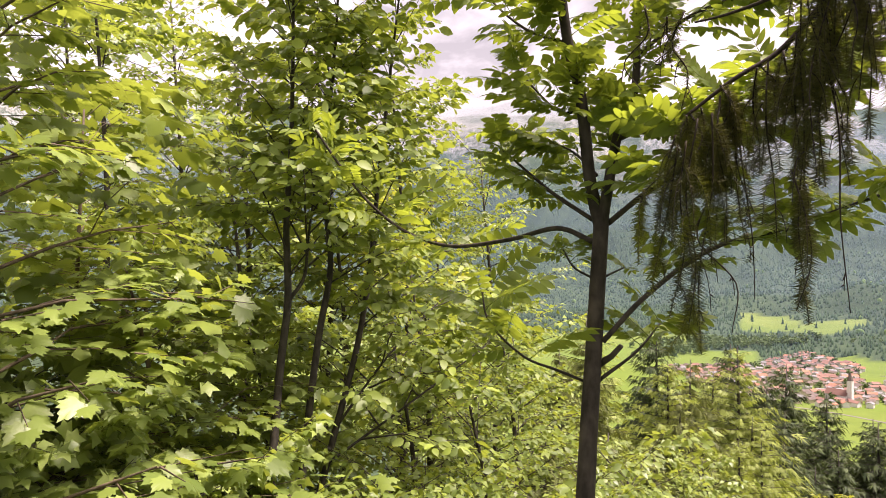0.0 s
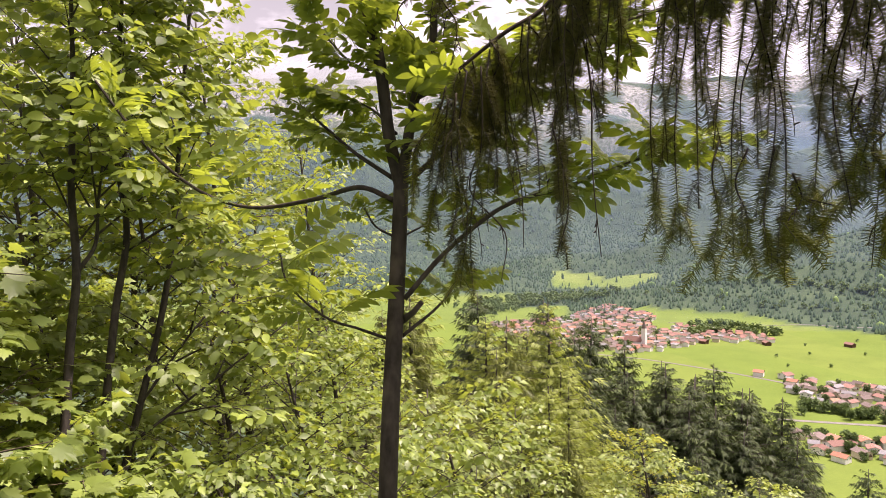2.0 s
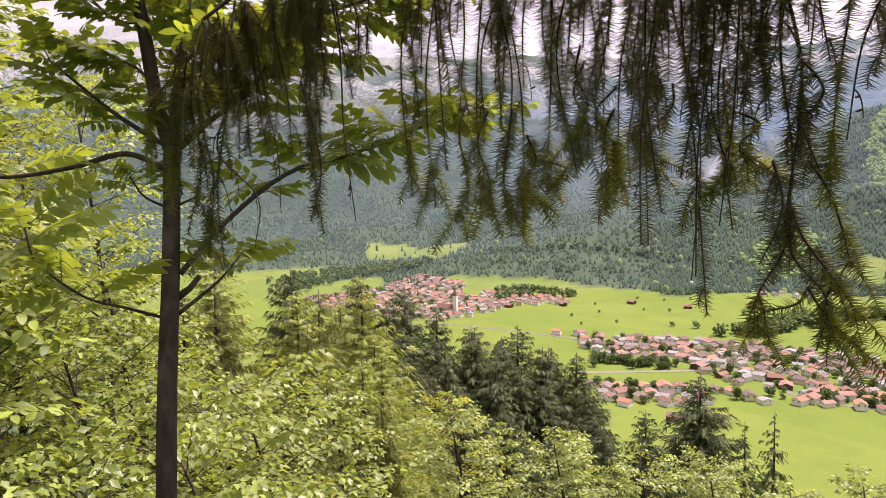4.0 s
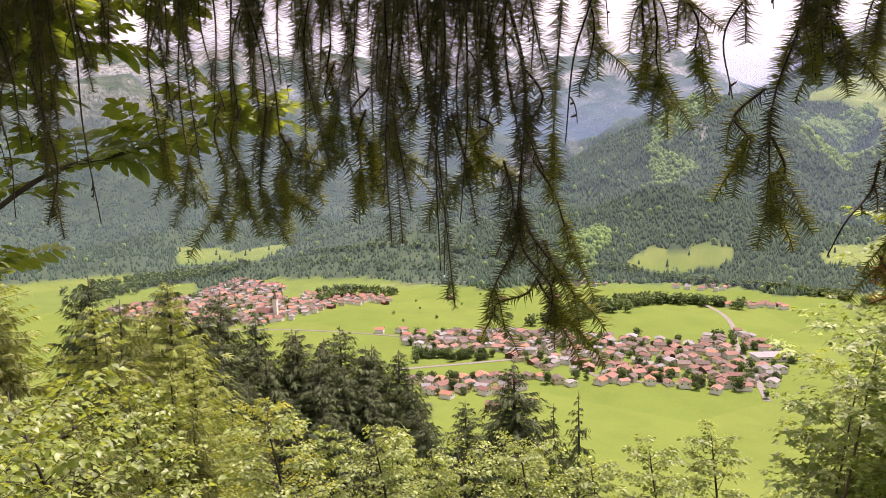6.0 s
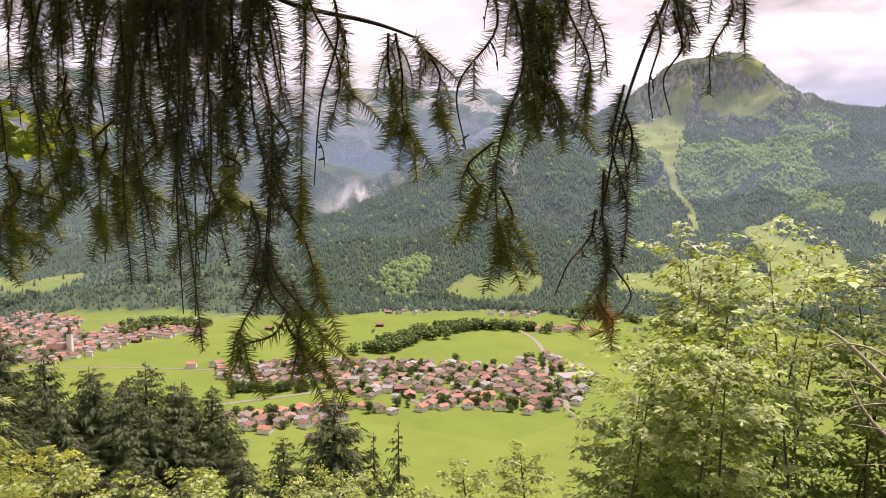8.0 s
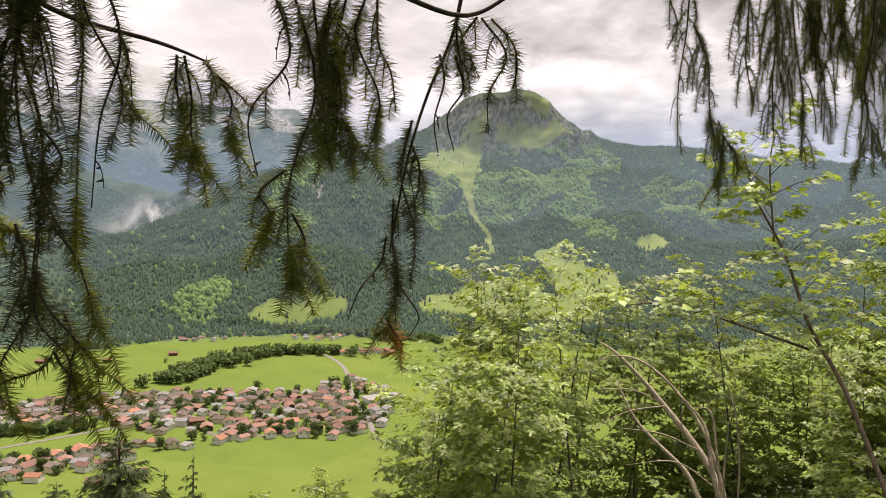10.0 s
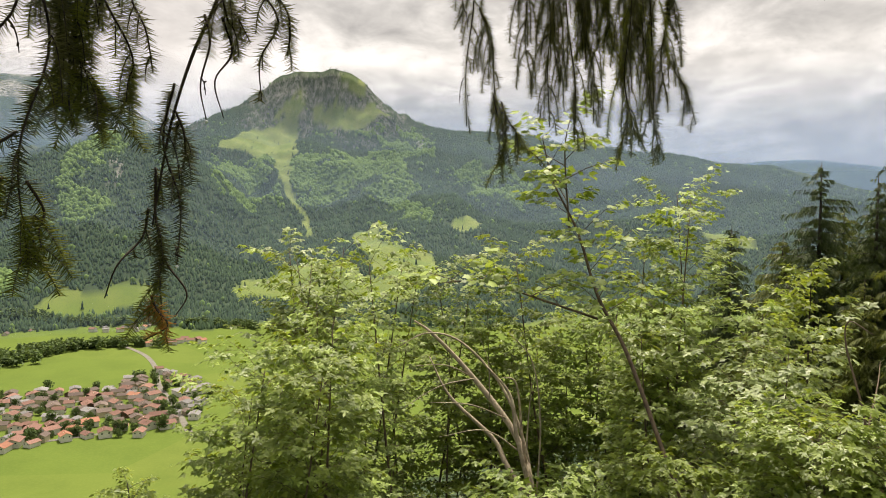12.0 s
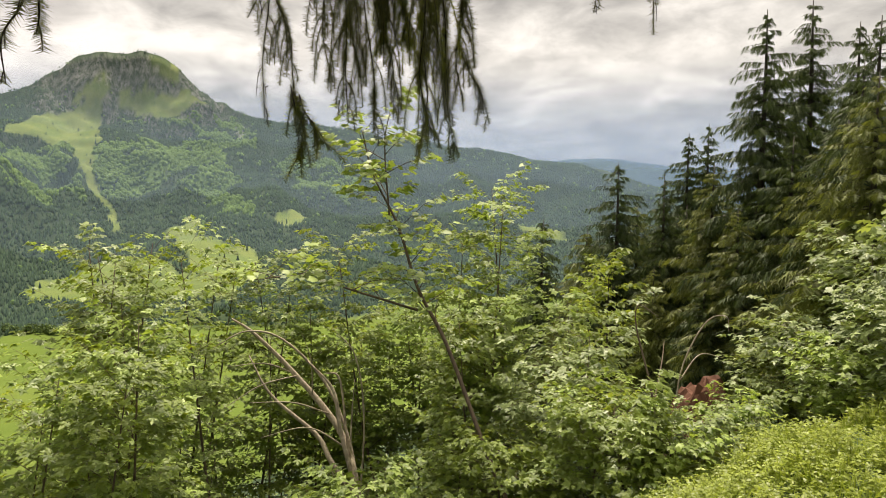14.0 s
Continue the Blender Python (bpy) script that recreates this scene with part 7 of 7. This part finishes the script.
spray_d = thing("spruce_branch", "spruce branch with separate hanging twigs and pale tips", "branch", (0, 0, 0), "overhead spruce branches")
limb(spray_d, [(0.752, 0.457, 1.808), (0.789, 0.415, 1.784), (0.828, 0.359, 1.770), (0.847, 0.337, 1.763), (0.866, 0.314, 1.753)], 0.0032)
limb(spray_d, [(0.820, 0.246, 1.904), (0.844, 0.212, 1.845), (0.891, 0.164, 1.840), (0.990, 0.081, 1.823), (1.032, 0.024, 1.858)], 0.005)
hanging(spray_d, (0.812, 0.379, 1.772), (0.835, 0.376, 1.692), shoots=3, spread=0.02, fresh=0.3)
hanging(spray_d, (0.851, 0.333, 1.758), (0.881, 0.324, 1.637), shoots=7, spread=0.035, fresh=0.7)
hanging(spray_d, (0.866, 0.315, 1.750), (0.895, 0.297, 1.661), shoots=5, spread=0.035, fresh=0.6)
hanging(spray_d, (0.864, 0.317, 1.755), (0.897, 0.281, 1.708), shoots=2, spread=0.025)
hanging(spray_d, (0.847, 0.339, 1.758), (0.866, 0.343, 1.655), shoots=4, spread=0.03, fresh=0.6)
hanging(spray_d, (0.829, 0.221, 1.811), (0.855, 0.251, 1.635), shoots=5, spread=0.025, bare=0.6, straggle=0.3)
hanging(spray_d, (0.838, 0.205, 1.811), (0.871, 0.220, 1.520), shoots=9, spread=0.03, fresh=0.35)
hanging(spray_d, (0.868, 0.226, 1.643), (0.859, 0.249, 1.571), shoots=2, spread=0.02, fresh=0.8)
hanging(spray_d, (0.873, 0.222, 1.599), (0.877, 0.211, 1.537), shoots=0, fresh=0.8)
hanging(spray_d, (0.863, 0.197, 1.817), (0.897, 0.206, 1.673), shoots=8, spread=0.045, fresh=0.3)
hanging(spray_d, (0.879, 0.184, 1.819), (0.914, 0.194, 1.666), shoots=8, spread=0.045, fresh=0.5)
hanging(spray_d, (0.886, 0.170, 1.819), (0.922, 0.173, 1.665), shoots=9, spread=0.045, fresh=0.5)
hanging(spray_d, (0.902, 0.156, 1.821), (0.937, 0.158, 1.680), shoots=9, spread=0.045, fresh=0.5)
hanging(spray_d, (0.893, 0.192, 1.727), (0.904, 0.196, 1.651), shoots=0, straggle=0.95)
hanging(spray_d, (0.915, 0.149, 1.824), (0.949, 0.139, 1.711), shoots=5, spread=0.03)
hanging(spray_d, (0.892, 0.178, 1.822), (0.920, 0.185, 1.714), shoots=6, spread=0.045, bare=0.2, crowd=0.85)

spray_e = thing("spruce_branch", "thin drooping spruce spray that ends in rusty orange needles", "branch", (0, 0, 0), "overhead spruce branches")
limb(spray_e, [(1.013, 0.079, 1.880), (1.013, 0.094, 1.808), (1.003, 0.120, 1.739), (0.998, 0.142, 1.662), (0.996, 0.161, 1.558)], 0.0026)
hanging(spray_e, (0.996, 0.157, 1.620), (0.986, 0.163, 1.461), shoots=6, spread=0.02, fresh=0.25)
hanging(spray_e, (0.990, 0.161, 1.483), (0.981, 0.164, 1.436), shoots=3, spread=0.016, mat=NEEDLE_RUST)
hanging(spray_e, (0.995, 0.165, 1.576), (0.974, 0.203, 1.481), shoots=2, spread=0.015, straggle=0.55)
hanging(spray_e, (0.993, 0.135, 1.709), (1.001, 0.137, 1.515), shoots=6, spread=0.022, bare=0.2, drop=True)
hanging(spray_e, (0.996, 0.158, 1.545), (0.994, 0.137, 1.459), shoots=1, spread=0.012, straggle=0.8)
hanging(spray_e, (0.998, 0.136, 1.680), (1.000, 0.148, 1.601), shoots=5, spread=0.025)
hanging(spray_e, (1.006, 0.107, 1.785), (1.026, 0.113, 1.675), shoots=2, spread=0.015, bare=0.7, straggle=0.5, drop=True)
hanging(spray_e, (1.010, 0.090, 1.784), (1.030, 0.095, 1.678), shoots=0, straggle=0.8)
hanging(spray_e, (1.008, 0.088, 1.829), (1.033, 0.083, 1.740), shoots=5, spread=0.03)
hanging(spray_e, (1.024, 0.063, 1.829), (1.055, 0.059, 1.702), shoots=4, spread=0.02, straggle=0.25)
hanging(spray_e, (1.036, 0.054, 1.831), (1.060, 0.031, 1.754), shoots=3, spread=0.03)
hanging(spray_e, (1.023, 0.068, 1.830), (1.041, 0.068, 1.764), shoots=5, spread=0.03)

spray_f = thing("spruce_branch", "dense hanging tuft of brownish spruce twigs", "branch", (0, 0, 0), "overhead spruce branches")
limb(spray_f, [(1.616, -0.130, 2.188), (1.612, -0.279, 2.127), (1.573, -0.425, 2.085), (1.537, -0.557, 2.085)], 0.009)
hanging(spray_f, (1.634, -0.202, 2.085), (1.712, -0.190, 1.758), shoots=12, spread=0.055, bare=0.1)
hanging(spray_f, (1.641, -0.210, 1.979), (1.682, -0.250, 1.771), shoots=12, spread=0.055, bare=0.1)
hanging(spray_f, (1.550, -0.173, 2.056), (1.591, -0.161, 1.924), shoots=4, spread=0.03, bare=0.5)
hanging(spray_f, (1.627, -0.239, 1.812), (1.642, -0.254, 1.672), shoots=9, spread=0.06, fresh=0.6)
hanging(spray_f, (1.603, -0.254, 1.792), (1.609, -0.298, 1.702), shoots=8, spread=0.06, fresh=0.5)
hanging(spray_f, (1.579, -0.297, 2.062), (1.639, -0.320, 1.824), shoots=15, spread=0.07)
hanging(spray_f, (1.510, -0.317, 2.036), (1.576, -0.344, 1.741), shoots=16, spread=0.07)
hanging(spray_f, (1.609, -0.372, 2.070), (1.679, -0.409, 1.725), shoots=16, spread=0.075)
hanging(spray_f, (1.634, -0.418, 2.077), (1.701, -0.451, 1.766), shoots=16, spread=0.075)
hanging(spray_f, (1.641, -0.430, 2.079), (1.693, -0.418, 1.911), shoots=16, spread=0.08, fresh=0.7)
hanging(spray_f, (1.603, -0.442, 2.065), (1.646, -0.456, 1.910), shoots=16, spread=0.08, fresh=0.7)
hanging(spray_f, (1.633, -0.479, 2.074), (1.706, -0.507, 1.699), shoots=16, spread=0.06, fresh=0.3)
hanging(spray_f, (1.480, -0.468, 2.019), (1.541, -0.498, 1.716), shoots=16, spread=0.075, fresh=0.2)
hanging(spray_f, (1.517, -0.501, 2.031), (1.575, -0.552, 1.689), shoots=14, spread=0.075, fresh=0.2)
hanging(spray_f, (1.653, -0.575, 1.920), (1.658, -0.647, 1.760), shoots=9, spread=0.06)
hanging(spray_f, (1.588, -0.541, 2.056), (1.639, -0.584, 1.800), shoots=16, spread=0.075)
hanging(spray_f, (1.537, -0.502, 2.039), (1.585, -0.522, 1.843), shoots=16, spread=0.08)
hanging(spray_f, (1.628, -0.488, 2.072), (1.682, -0.508, 1.852), shoots=16, spread=0.08)
hanging(spray_f, (1.599, -0.350, 2.067), (1.656, -0.376, 1.838), shoots=14, spread=0.07)
hanging(spray_f, (1.586, -0.574, 2.054), (1.620, -0.584, 1.932), shoots=8, spread=0.04)
hanging(spray_f, (1.430, -0.793, 2.042), (1.466, -0.786, 1.949), shoots=5, spread=0.03, bare=0.6)
hanging(spray_f, (1.383, -0.885, 2.035), (1.422, -0.884, 1.925), shoots=7, spread=0.03, bare=0.5)
